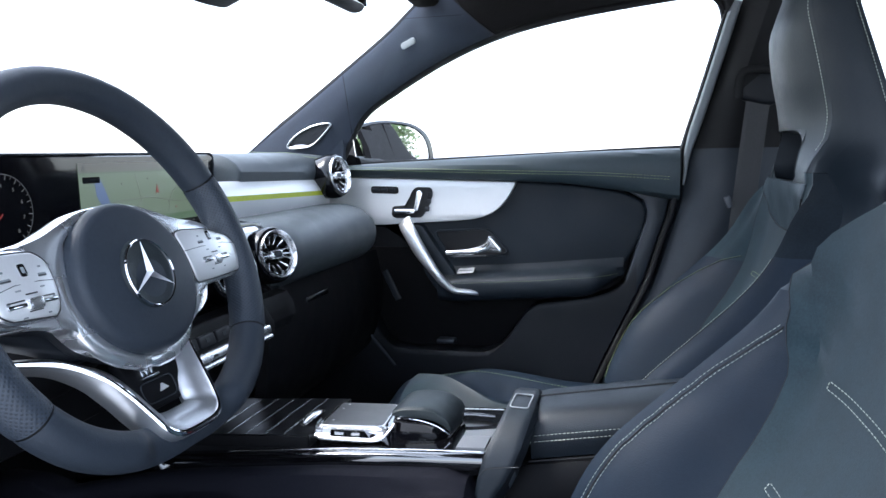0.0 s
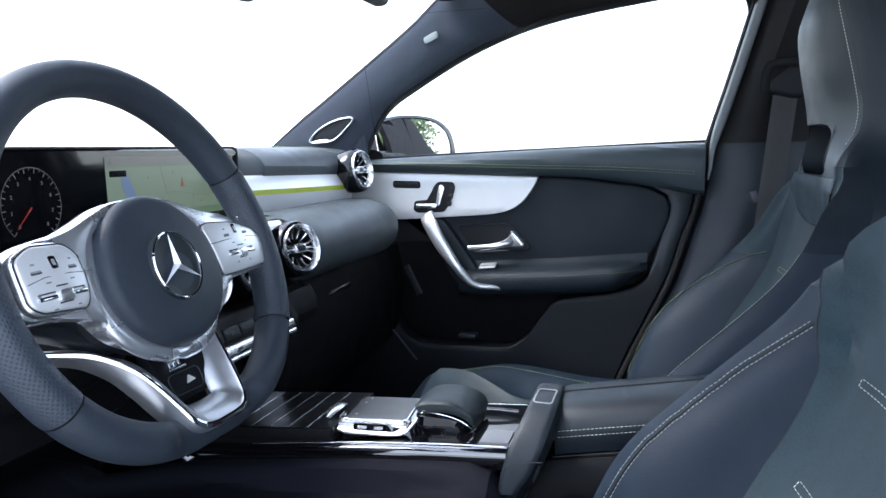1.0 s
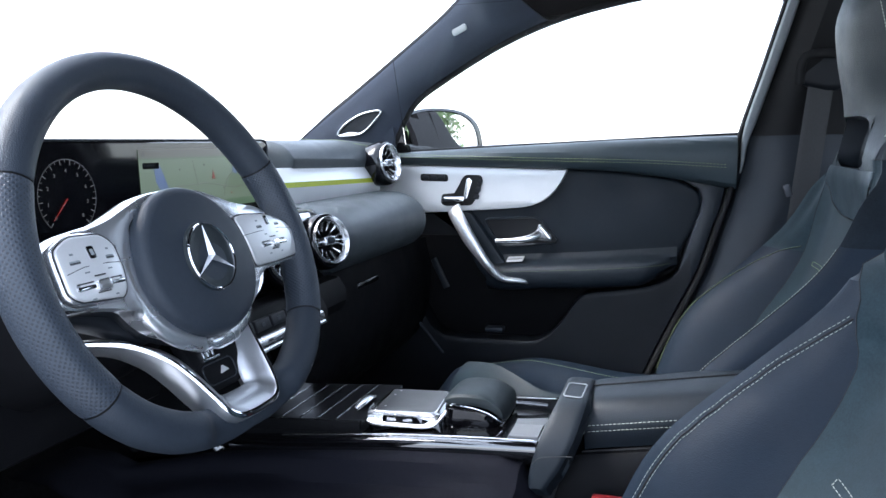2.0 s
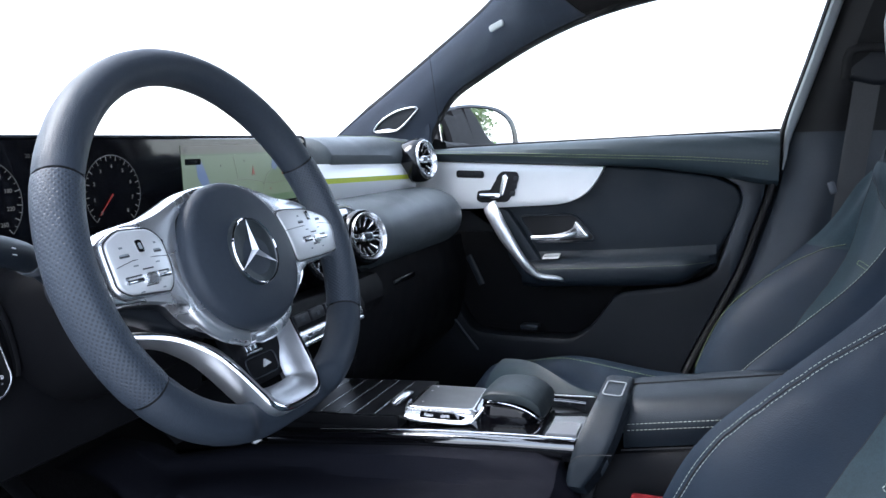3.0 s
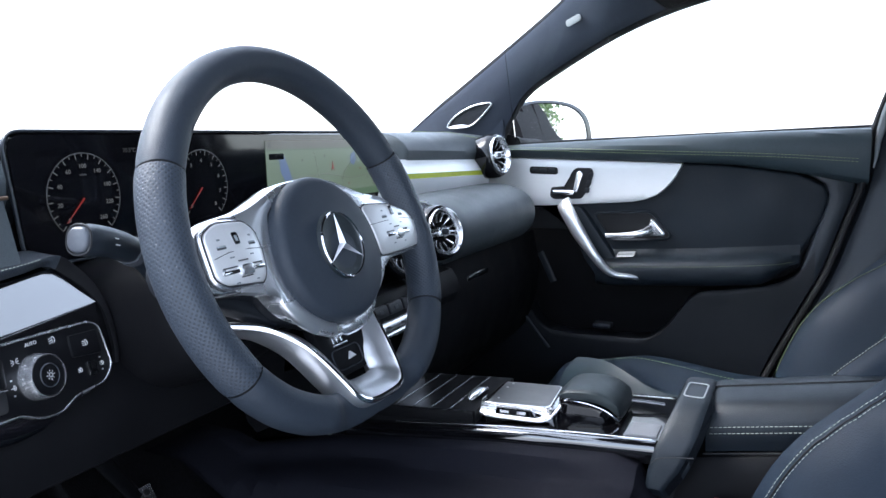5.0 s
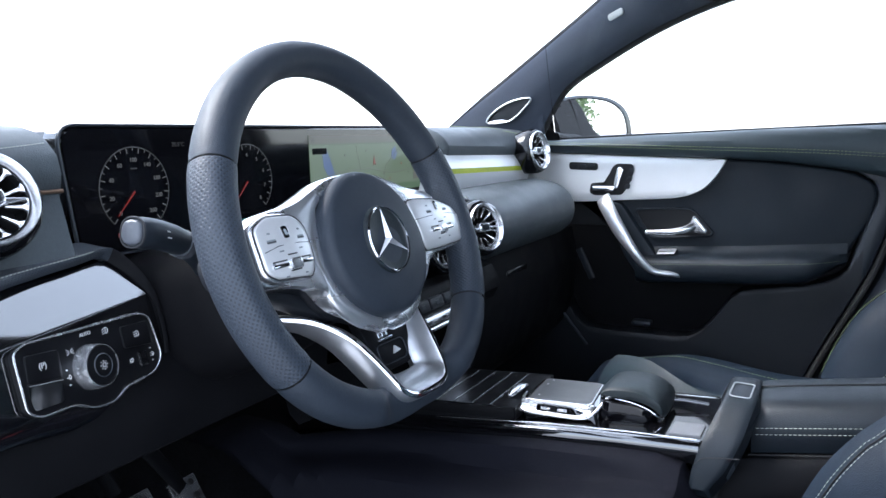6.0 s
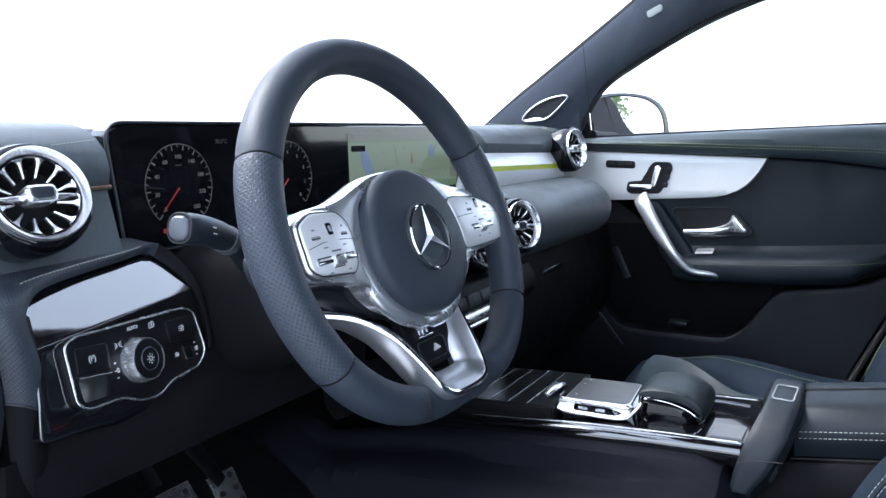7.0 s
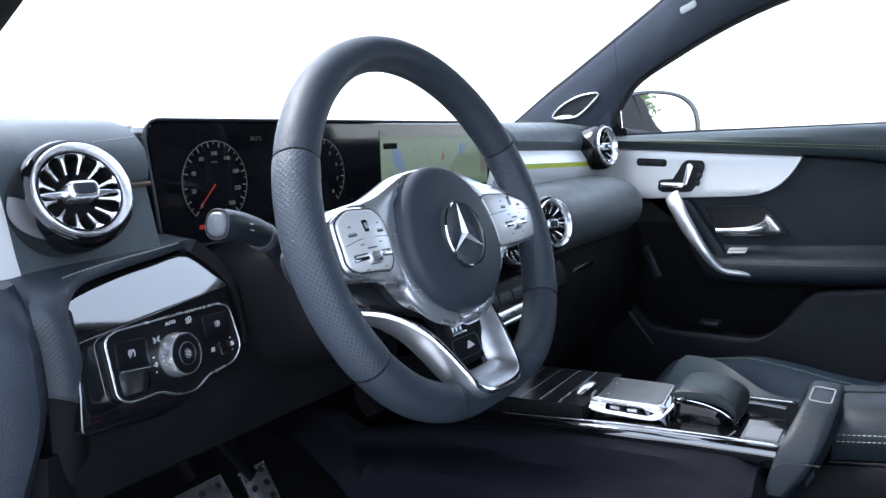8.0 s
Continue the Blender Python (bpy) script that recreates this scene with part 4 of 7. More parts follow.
    lettering("(P)", 0.0064, Matrix.Translation(pl(-0.049, 0.016, 0.0034)) @ Matrix((e1, e2, nrm)).transposed().to_4x4(), BUTTON, key, "mark")
    part("brake_slot", slab(rounded([(-0.064, -0.0145), (-0.036, -0.016), (-0.034, 0.000), (-0.065, 0.004)], 0.004), lambda a, b, d: pl(a, b, d + 0.0016), 0.002), GLOSS, s)
    part("slot_edge", sweep([pl(-0.064, 0.0045, 0.003), pl(-0.034, 0.0005, 0.003)], oval(0.0006, 0.0006, 6), nrm), SATIN, s)
    fog = part("fog_key", slab(rounded([(0.036, 0.006), (0.070, 0.002), (0.070, 0.023), (0.036, 0.025)], 0.003), lambda a, b, d: pl(a, b, d + 0.003), 0.008, 0.001), SWITCH, s)
    part("height_wheel", slab(rounded([(0.050, -0.014), (0.060, -0.015), (0.060, -0.002), (0.050, -0.001)], 0.002), lambda a, b, d: pl(a, b, d + 0.003), 0.006, 0.001), GLOSS, s)
    basis = Matrix((e1, e2, nrm)).transposed().to_4x4()
    lettering("AUTO", 0.0042, Matrix.Translation(pl(-0.001, 0.0285, 0.0016)) @ basis, BUTTON, s, "lettering")
    # thin line symbols of the lamps and the beam height
    def symbol(x, y, size, beams, d=0.0018, owner=s):
        bm = bmesh.new()
        arc = [(0.0, 0.5), (0.35, 0.42), (0.5, 0.0), (0.35, -0.42), (0.0, -0.5), (0.0, 0.5)]
        lines = [arc] + [[(-0.2, k), (-0.75, k + drop)] for k, drop in beams]
        for line in lines:
            sweep([pl(x + u * size, y + v * size, d) for u, v in line], oval(0.00020, 0.0002, 4), nrm, bm=bm)
        part("symbol", bm, BUTTON, owner)
    level, dipped = ((0.35, 0.0), (0.0, 0.0), (-0.35, 0.0)), ((0.35, -0.15), (0.0, -0.15), (-0.35, -0.15))
    symbol(0.0205, 0.0262, 0.0052, dipped)
    symbol(0.0520, 0.0150, 0.0050, level, 0.0038, fog)
    symbol(-0.0265, 0.0000, 0.0036, ((0.0, 0.0),))
    symbol(0.0415, -0.0060, 0.0036, dipped)
    symbol(0.0670, -0.0070, 0.0038, level)
    rays = bmesh.new()
    for k in (-1, 1):
        for v in (-0.0017, 0.0, 0.0017):
            sweep([pl(-0.020 + k * 0.0008, 0.019 + v * 0.4, 0.0018), pl(-0.020 + k * 0.0036, 0.019 + v * 1.3, 0.0018)], oval(0.00020, 0.0002, 4), nrm, bm=rays)
    part("symbol", rays, BUTTON, s)
    for x, y in ((-0.027, 0.006), (-0.027, -0.006), (0.0665, -0.0015), (0.0665, -0.0125)):
        part("switch_mark", mark(x, y, 0.0014, 0.0010), BUTTON, s)

    # the grained cowl round the panel
    cowl = thing("dash_cowl", (-0.62, -0.56, 0.75), "black embossed cowl round the light switch panel", "dash trim")
    outer = spline([(-0.650, -0.622, 0.640), (-0.618, -0.624, 0.700), (-0.603, -0.626, 0.760), (-0.601, -0.627, 0.813), (-0.600, -0.630, 0.847), (-0.603, -0.633, 0.872), (-0.612, -0.625, 0.886), (-0.622, -0.598, 0.8915), (-0.634, -0.550, 0.8950), (-0.646, -0.490, 0.8975),
                    (-0.655, -0.448, 0.8990), (-0.651, -0.436, 0.8915), (-0.636, -0.426, 0.872), (-0.624, -0.422, 0.848), (-0.616, -0.422, 0.815), (-0.614, -0.424, 0.800)], 100)
    inner = spline([(-0.647, -0.596, 0.640), (-0.615, -0.598, 0.700), (-0.600, -0.600, 0.760), (-0.598, -0.600, 0.826), (-0.601, -0.605, 0.860), (-0.607, -0.602, 0.8725), (-0.622, -0.580, 0.8830), (-0.638, -0.533, 0.8865), (-0.650, -0.487, 0.8890), (-0.658, -0.457, 0.8905),
                    (-0.653, -0.446, 0.8835), (-0.638, -0.435, 0.868), (-0.624, -0.428, 0.847), (-0.617, -0.426, 0.815), (-0.615, -0.428, 0.800)], 100)
    rows = []
    for q, w in zip(outer, inner):
        row = [q + V(-0.034, -0.004, 0.0035), q + V(-0.012, -0.001, 0.0005)]
        for j in range(9):
            k = j / 8
            row.append(q.lerp(w, k) + V(0.18, 0, 0.06) * (q - w).length * (1 if q.y < -0.45 else 0.4) * math.sin(math.pi * k))
        row += [w + V(-0.004, 0.0005, -0.0004), w + V(-0.012, 0.001, -0.0012)]
        rows.append(row)
    cut = next(i for i, r in enumerate(rows) if r[5].z > 0.803)
    low = rows[cut]
    bend = next(i for i, r in enumerate(rows) if r[5].y > -0.449)
    part("cowl", uv_grid(rows[cut:bend + 1]), EMBOSSED, cowl)
    # The cowl's edge beside the column faces away; black colour stands for its shade.
    part("cowl_shaded_side", grid([[p + V(-0.001, 0, 0) for p in r] for r in rows[bend:]]), KNEE, cowl, "cowl edge beside the column, coloured black for its shade")
    part("lower_end", uv_grid([[p + V(-0.002, 0, 0) for p in r] for r in rows[:cut + 1] if r[5].z > 0.66]), KNEE, cowl, "plain black lower end piece")
    part("seam", tube([p + V(0.0006, 0, 0) for p in low[1:-1]], 0.0009, 6), LINE_DARK, cowl)
    side = [V(-0.600, -0.601, 0.845), V(-0.606, -0.601, 0.868), V(-0.630, -0.598, 0.874), V(-0.655, -0.594, 0.87)]
    part("slot_side", thick([[q, q + V(-0.004, -0.002, -0.10)] for q in side], (0, -0.01, 0)), PLASTIC, cowl)
    part("stitching", stitches([r[3] for r in rows if r[3].z > 0.886 and -0.60 < r[3].y < -0.462], (0.5, 0, 1), 0.0022, 0.0018, 0.0004), THREAD_PALE, cowl)
    rows = []
    for y in np.linspace(-0.612, -0.20, 18):
        pts = [(-0.622, 0.800), (-0.606, 0.775), (-0.600, 0.748), (-0.600, 0.728), (-0.607, 0.715), (-0.625, 0.708), (-0.70, 0.703), (-1.05, 0.69)]
        rows.append(spline([(x, y, z) for x, z in pts], 20))
    part("knee_panel", thick(rows, (-0.02, 0, 0)), KNEE, cowl, "black lower knee panel, deepened for the shade it stands in")
    # rounded end of the dashboard by the door opening
    end = thing("dash_end", (-0.62, -0.68, 0.5), "dark grey rounded end cap of the dashboard", "dash trim")
    rows = []
    for z in np.linspace(0.45, 0.892, 22):
        b = table(z, (0.45, -0.05), (0.66, -0.012), (0.80, 0.0), (0.86, -0.003), (0.875, -0.010), (0.892, -0.028))
        o2 = -0.011 - 0.32 * (0.80 - z) * (z < 0.80)
        rows.append([V(-0.610 + b, -0.615 + o2, z), V(-0.596 + b, -0.620 + o2, z), V(-0.585 + b, -0.632 + o2, z), V(-0.585 + b, -0.650 + o2, z), V(-0.60 + b, -0.690 + o2, z), V(-0.68, -0.72 + o2, z)])
    part("cap", thick(rows, (-0.03, 0.0, 0)), DASH_SIDE, end)
    rows = []
    for z in np.linspace(0.40, 0.768, 12):
        o3 = -0.05 * max(0, 0.77 - z)
        rows.append([V(-0.612, -0.600 + o3, z), V(-0.603, -0.612 + o3, z), V(-0.601, -0.632 + o3, z), V(-0.615, -0.645 + o3, z)])
    part("inner_strip", thick(rows, (-0.03, 0, 0)), KNEE, end)


def uv_grid(rows, wrap_v=False):
    """As grid(), with a map in metres for patterned skins."""
    bm = grid(rows, wrap_v=wrap_v)
    n, m = len(rows), len(rows[0])
    us, vs = [0.0], [0.0]
    for i in range(1, n):
        us.append(us[-1] + sum((rows[i][j] - rows[i - 1][j]).length for j in range(m)) / m)
    mid = rows[n // 2]
    for j in range(1, m + 1):
        vs.append(vs[-1] + (mid[j % m] - mid[j - 1]).length)
    layer = bm.loops.layers.uv.new("UVMap")
    bm.verts.index_update()
    for f in bm.faces:
        ids = [(l.vert.index // m, l.vert.index % m) for l in f.loops]
        seam = max(j for _, j in ids) == m - 1 and min(j for _, j in ids) == 0 and wrap_v
        for l, (i, j) in zip(f.loops, ids):
            across = vs[m] if seam and j == 0 else vs[j]
            if not wrap_v:
                across = sum((rows[i][k] - rows[i][k - 1]).length for k in range(1, j + 1))
            l[layer].uv = (us[i], across)
    return bm


def stalk():
    s = thing("indicator_stalk", (-0.56, -0.42, 0.90), "dark grey indicator stalk beside the steering column", "stalk")
    path = spline([(-0.556, -0.503, 0.9240), (-0.560, -0.476, 0.9185), (-0.565, -0.450, 0.909), (-0.572, -0.428, 0.895), (-0.582, -0.408, 0.877)], 28)
    fat = lambda t: table(t, (0.0, 0.88), (0.07, 1.0), (0.35, 0.92), (1.0, 0.55))
    part("lever", sweep(path, lambda t: oval(0.0125 * fat(t), 0.0130 * fat(t), 20, 2.3)), PLASTIC_SMOOTH, s)
    m = (path[0] - path[2]).normalized()
    base = path[0] + m * 0.001
    e1 = V(0, 0, 1)
    e2 = m.cross(e1).normalized()
    e1 = e2.cross(m).normalized()
    egg = [(0.0098 * math.copysign(abs(math.cos(q)) ** 0.8, math.cos(q)), 0.0102 * math.copysign(abs(math.sin(q)) ** 0.8, math.sin(q))) for q in np.linspace(0, 2 * math.pi, 33)[:-1]]
    part("end_key", slab(egg, lambda a, b, d: base + e2 * a + e1 * b + m * (d + 0.0035), 0.006, 0.003, 4, dome=0.0008), STALK_END, s, "grey oval end key")
    ring = [base + e2 * (a * 1.16) + e1 * (b * 1.16) + m * 0.0002 for a, b in egg]
    part("key_gap", sweep(ring + ring[:2], oval(0.0009, 0.0012, 6), m, caps=False), LINE_DARK, s)
    part("collar", sweep(path[14:17], lambda t: oval(0.0121 - 0.0003 * t, 0.0124 - 0.0003 * t, 20, 2.3)), STALK_END, s, "ribbed twist collar")
    side = e2 if e2.x > 0 else -e2
    for k, (up, wide) in enumerate(((0.003, 0.004), (-0.002, 0.005))):
        p0 = path[6] + side * 0.0116 + V(0, 0, up)
        part("stalk_mark", sweep([p0, p0 + (path[8] - path[6]).normalized() * wide], oval(0.0006, 0.0006, 6)), BUTTON, s)
    col = thing("steering_column", (-0.58, -0.33, 0.82), "black steering column shroud", "column")
    path = spline([(-0.75, -0.335, 0.790), (-0.62, -0.335, 0.828), (-0.53, -0.333, 0.862), (-0.505, -0.33, 0.876)], 18)
    part("shroud", sweep(path, lambda t: oval(table(t, (0, 0.095), (0.7, 0.082), (0.93, 0.066), (1, 0.050)), table(t, (0, 0.082), (0.7, 0.070), (0.93, 0.054), (1, 0.038)), 32, 2.8)), KNEE, col)


dashboard()
air_vent((-0.6170, -0.577, 0.9550), 0.0400, 8, 21, "round chrome-ringed air vent at the driver's end of the dashboard")
air_vent((-0.6240, 0.584, 0.9620), 0.0430, 8, 10, "round chrome-ringed air vent at the passenger's end of the dashboard", proud=-0.006)
for y in (0.130, 0.004, -0.122):
    air_vent((-0.5420, y, 0.8575 if y > 0.1 else 0.850), 0.040, 17, 12, "round chrome-ringed air vent in the gloss black centre stack", proud=-0.004)
display_panel()
climate_panel()
light_switches()
stalk()


# ---- steering wheel ----
SEAM = (26.0, 153.6, 211.5, 328.5)


def steering_wheel():
    c = V(-0.4561, -0.3310, 0.8987)
    a, b = radians(19.0), radians(1.25)
    n = V(math.cos(a) * math.cos(b), -math.cos(a) * math.sin(b), math.sin(a))
    u = V(math.sin(b), math.cos(b), 0)
    v = n.cross(u)
    W = lambda p, q, k=0.0: c + u * p + v * q + n * (k + 0.0006 - 0.0255 * q + 0.008 * p)
    w = thing("steering_wheel", W(0, 0, -0.06), "flat-bottomed black leather steering wheel with satin silver spokes", "steering wheel")

    # centre line of the rim by the angle from its top, and half the rim's width
    LINE = ((0, 0.1739), (35, 0.1732), (65, 0.1732), (95, 0.1728), (115, 0.1704), (130, 0.1680), (142, 0.1636), (155, 0.1572), (168, 0.1508), (180, 0.1478))
    WIDE = ((0, 0.0156), (50, 0.0166), (90, 0.0158), (115, 0.0156), (140, 0.0168), (180, 0.0152))
    def smooth(x, pairs):
        return sum(lin(x + d, *pairs) for d in (-9, -6, -3, 0, 3, 6, 9)) / 7
    def middle(deg):
        side = abs(((deg + 90) % 360) - 180)
        r = smooth(side, LINE)
        return 0.001 + r * math.cos(radians(deg)), 0.0045 + r * math.sin(radians(deg)), smooth(side, WIDE)

    def rim_row(deg, fat=1.0, m=28):
        p, q, ra = middle(deg)
        p0, q0, _ = middle(deg - 1)
        p1, q1, _ = middle(deg + 1)
        e = Vector((q1 - q0, p0 - p1)).normalized()
        # the front is cut back where the lower spoke sits in the rim
        flat = table(abs(((deg + 90) % 360) - 180), (152, 0.0), (162, 1.0))
        return [W(p + e.x * s, q + e.y * s, k * (1 - 0.62 * flat) if k > 0 else k) for s, k in oval(ra * fat, 0.0180 * fat, m, 2.25)]

    def arc(name, d0, d1, mat, fat, label=""):
        steps = int(abs(d1 - d0) / 2) + 1
        rows = [rim_row(d, fat * (1 - 0.025 * (i in (0, steps - 1)))) for i, d in enumerate(np.linspace(d0, d1, steps))]
        part(name, uv_grid(rows, wrap_v=True), mat, w, label)
    arc("rim_top", SEAM[0] + 0.3, SEAM[1] - 0.3, LEATHER_RIM, 1.0, "smooth black leather")
    arc("grip", SEAM[1] + 0.3, SEAM[2] - 0.3, GRIP, 1.025, "perforated black leather grip")
    arc("grip", SEAM[3] - 359.7, SEAM[0] - 0.3, GRIP, 1.025, "perforated black leather grip")
    arc("rim_bottom", SEAM[2] + 0.3, SEAM[3] - 0.3, LEATHER_RIM, 1.0, "smooth black leather")
    core = [rim_row(d, 0.88, 20) for d in range(0, 360, 4)]
    part("rim_core", grid(core, wrap_u=True, wrap_v=True), RUBBER, w)

    # airbag cover: a broad flat-domed shield with a soft edge
    cover = []
    for k in range(72):
        t = 2 * math.pi * k / 72
        r = 0.0765 - 0.003 * math.cos(2 * t) - 0.0035 * math.sin(t)
        cover.append((-0.004 + r * 0.972 * math.cos(t), -0.0045 + r * (0.905 if math.sin(t) > 0 else 0.805) * math.sin(t)))
    boss = part("airbag_cover", cushion(cover, lambda p, q, d: W(p, q, d + 0.0255 - 0.0055 * ((p / 0.075) ** 2 + ((q + 0.006) / 0.068) ** 2)), 0.030, 0.0085, 5), LEATHER_RIM, w, "domed black airbag cover")
    part("cover_gap", slab([(-0.004 + (p + 0.004) * 1.012, -0.005 + (q + 0.005) * 1.012) for p, q in cover], lambda p, q, d: W(p, q, d + 0.0065), 0.03, 0.002), RUBBER, w)
    # satin collar that rolls up to the cover on both sides
    for a0, a1 in ((116, 286), (-28, -106)):
        line = []
        for t in np.linspace(radians(a0), radians(a1), 48):
            p, q = cover[int(round(t / (2 * math.pi) * 72)) % 72]
            line.append((p, q))
        line = spline([W(-0.004 + (p + 0.004) * 1.065, -0.005 + (q + 0.005) * 1.055, 0.0035) for p, q in line[::3]], 60)
        part("collar", sweep(line, lambda t: oval(0.0095 * table(t, (0.0, 0.2), (0.35, 0.9), (0.6, 1.0), (0.8, 0.9), (1.0, 0.2)), 0.0062 * table(t, (0.0, 0.1), (0.35, 0.9), (0.7, 1.0), (1.0, 0.1)), 16), n), SPOKE, w, "bright satin collar round the airbag cover")
    # emblem: a plain ring with three bars
    m = Matrix.Translation(W(-0.002, -0.004, 0.0260)) @ Matrix((u, v, n)).transposed().to_4x4()
    part("emblem_dish", lathe([(0.0001, -0.0016), (0.020, -0.0008), (0.027, 0.0006), (0.0310, 0.0006), (0.0325, -0.004)], m, 48), LEATHER_SOFT, boss, "dark dish of the emblem")
    part("emblem_ring", lathe([(0.0282, 0.0000), (0.0286, 0.0020), (0.0296, 0.0027), (0.0306, 0.0016), (0.0305, -0.001)], m, 64), CHROME, boss, "chrome emblem ring")
    for k in range(3):
        t = radians(90 + 120 * k)
        e, f = V(math.cos(t), math.sin(t), 0), V(-math.sin(t), math.cos(t), 0)
        half = radians(60)
        vs = [m @ (e * 0.0290 + V(0, 0, 0.0014)), m @ V(0, 0, 0.0046)]
        vs += [m @ (e * 0.0031 * math.cos(half) + f * s * 0.0031 * math.sin(half) + V(0, 0, -0.0004)) for s in (-1, 1)] + [m @ V(0, 0, -0.001)]
        bm = bmesh.new()
        vs = [bm.verts.new(p) for p in vs]
        for ids in ((0, 1, 2), (0, 3, 1), (0, 2, 4), (0, 4, 3), (1, 3, 4), (1, 4, 2)):
            bm.faces.new([vs[i] for i in ids])
        part("emblem_bar", bm, EMBLEM, boss, smooth=False)

    # satin spoke body: one flowing shell that falls away from the cover to the pads and turns under below them
    def shell(sign):
        """One half of the body, between a line along the cover and its outer edge."""
        edge = [(0.004, 0.066), (-0.0375, 0.0625), (-0.0616, 0.0545), (-0.0936, 0.0445), (-0.133, 0.0385), (-0.158, 0.022), (-0.160, -0.008), (-0.148, -0.0170), (-0.115, -0.0210), (-0.094, -0.0265),
                (-0.085, -0.0385), (-0.068, -0.0525), (-0.027, -0.0705), (0.004, -0.0770)]
        root = [(0.004, 0.0600), (-0.036, 0.0540), (-0.050, 0.046), (-0.064, 0.034), (-0.0725, 0.020), (-0.0765, 0.008), (-0.0775, -0.004), (-0.0770, -0.012), (-0.0755, -0.019), (-0.073, -0.026),
                (-0.068, -0.036), (-0.056, -0.050), (-0.027, -0.0665), (0.004, -0.0700)]
        out = spline([(x, y, 0) for x, y in edge], 60)
        inn = spline([(x, y, 0) for x, y in root], 60)
        rows = []
        for o, r in zip(out, inn):
            row = []
            for s, drop in ((0.0, -0.007), (0.04, -0.003), (0.14, -0.0018), (0.45, -0.0020), (0.75, -0.0025), (0.90, -0.0050), (0.98, -0.0105), (1.0, -0.017), (0.97, -0.024), (0.85, -0.028)):
                q = r.lerp(o, s)
                row.append(W(-sign * q.x, q.y, 0.0105 + drop - 0.055 * max(0, abs(q.x) - 0.085) - 0.10 * max(0.0, -0.026 - q.y)))
            rows.append(row)
        return grid([r[:8] for r in rows]), grid([r[7:] for r in rows])
    (front_l, under_l), (front_r, under_r) = shell(-1), shell(1)
    part("spoke_body", merge(front_l, front_r), SPOKE, w, "satin silver spoke body")
    part("spoke_underside", merge(under_l, under_r), PLASTIC, w, "dark plastic underside")
    back = [(-0.165, 0.020), (0.165, 0.020), (0.165, -0.008), (0.120, -0.026), (0.09, -0.038), (0.06, -0.058), (-0.06, -0.058), (-0.09, -0.038), (-0.120, -0.026), (-0.165, -0.008)]
    part("spoke_back", slab(rounded(back, 0.015), lambda p, q, d: W(p, q, d - 0.018), 0.02, 0.006, 3), PLASTIC, w, "dark plastic spoke back")

    # key pads: bulged silver plates in a raised surround
    def pad(sign):
        if sign < 0:
            o = [(-0.1475, 0.014), (-0.146, 0.027), (-0.131, 0.0350), (-0.100, 0.0335), (-0.0905, 0.025), (-0.0905, 0.004), (-0.0925, -0.0115), (-0.098, -0.0175), (-0.138, -0.0140), (-0.1470, -0.007)]
        else:
            o = [(0.070, 0.029), (0.082, 0.0310), (0.119, 0.0275), (0.152, 0.017), (0.168, 0.001), (0.1705, -0.010), (0.160, -0.0205), (0.120, -0.0225), (0.080, -0.0225), (0.076, -0.008)]
        out = [(p.x, p.y) for p in spline([(x, y, 0) for x, y in rounded(o, 0.005, 3)], 72, closed=True)]
        mid, hw = sum(x for x, _ in out) / len(out), 0.5 * (max(x for x, _ in out) - min(x for x, _ in out))
        pl = lambda p, q, d: W(p, q, d + 0.0165 - 0.020 * (abs(p) - 0.08) - 0.0035 * ((p - mid) / hw) ** 2 - 0.0030 * ((q - 0.007) / 0.027) ** 2)
        part("pad_surround", cushion([(mid + (x - mid) * 1.10, 0.007 + (y - 0.007) * 1.13) for x, y in out], lambda p, q, d: pl(p, q, d - 0.0022), 0.022, 0.0045, 4), SATIN, w, "raised satin surround")
        k = part("key_pad", cushion(out, lambda p, q, d: pl(p, q, d), 0.010, 0.0018, 3, 7), BUTTON, w, "silver key pad")
        line = lambda pts, r=0.00032: sweep([pl(x, y, 0.0001) for x, y in pts], oval(r, r, 6), n)
        gap = [(mid + (x - mid) * 1.015, 0.007 + (y - 0.007) * 1.02) for x, y in out]
        part("pad_gap", sweep([pl(x, y, -0.0012) for x, y in gap + gap[:2]], oval(0.0006, 0.0006, 6), n, caps=False), LINE_DARK, k)
        part("pad_line", line([(mid - 0.9 * hw, 0.0085 + 0.001 * sign), (mid - 0.4 * hw, 0.0105), (mid + 0.4 * hw, 0.0105), (mid + 0.9 * hw, 0.0085 - 0.001 * sign)]), PLASTIC_SMOOTH, k)
        box = lambda x, y, wd, h, o2, dep=0.0016: slab(rounded([(x - wd / 2, y - h / 2), (x + wd / 2, y - h / 2), (x + wd / 2, y + h / 2), (x - wd / 2, y + h / 2)], min(wd, h) * 0.3, 3), lambda p, q, d: pl(p, q, d + o2), dep, 0.0003)
        part("touch_key", box(mid, 0.0205, 0.0062, 0.0100, 0.0008), GLOSS, k, "small black touch key")
        part("key_glint", box(mid, 0.0205, 0.0030, 0.0050, 0.0011, 0.0006), SEAL, k)
        for dx in (-0.0165, 0.0165):
            part("key_mark", box(mid + dx, 0.0150, 0.0085, 0.0030, 0.0003), SEAL, k)
            part("key_mark", box(mid + dx, 0.0145, 0.0085, 0.0012, 0.0005), LINE_DARK, k)
            part("key_mark", box(mid + dx * 1.02, 0.0215, 0.0030, 0.0016, 0.0003), SEAL, k)
        # the cross key: a bar with a bright roller across it
        part("cross_slot", box(mid, -0.0035, 0.044, 0.0062, 0.0002), SEAL, k, "grey recess of the cross key")
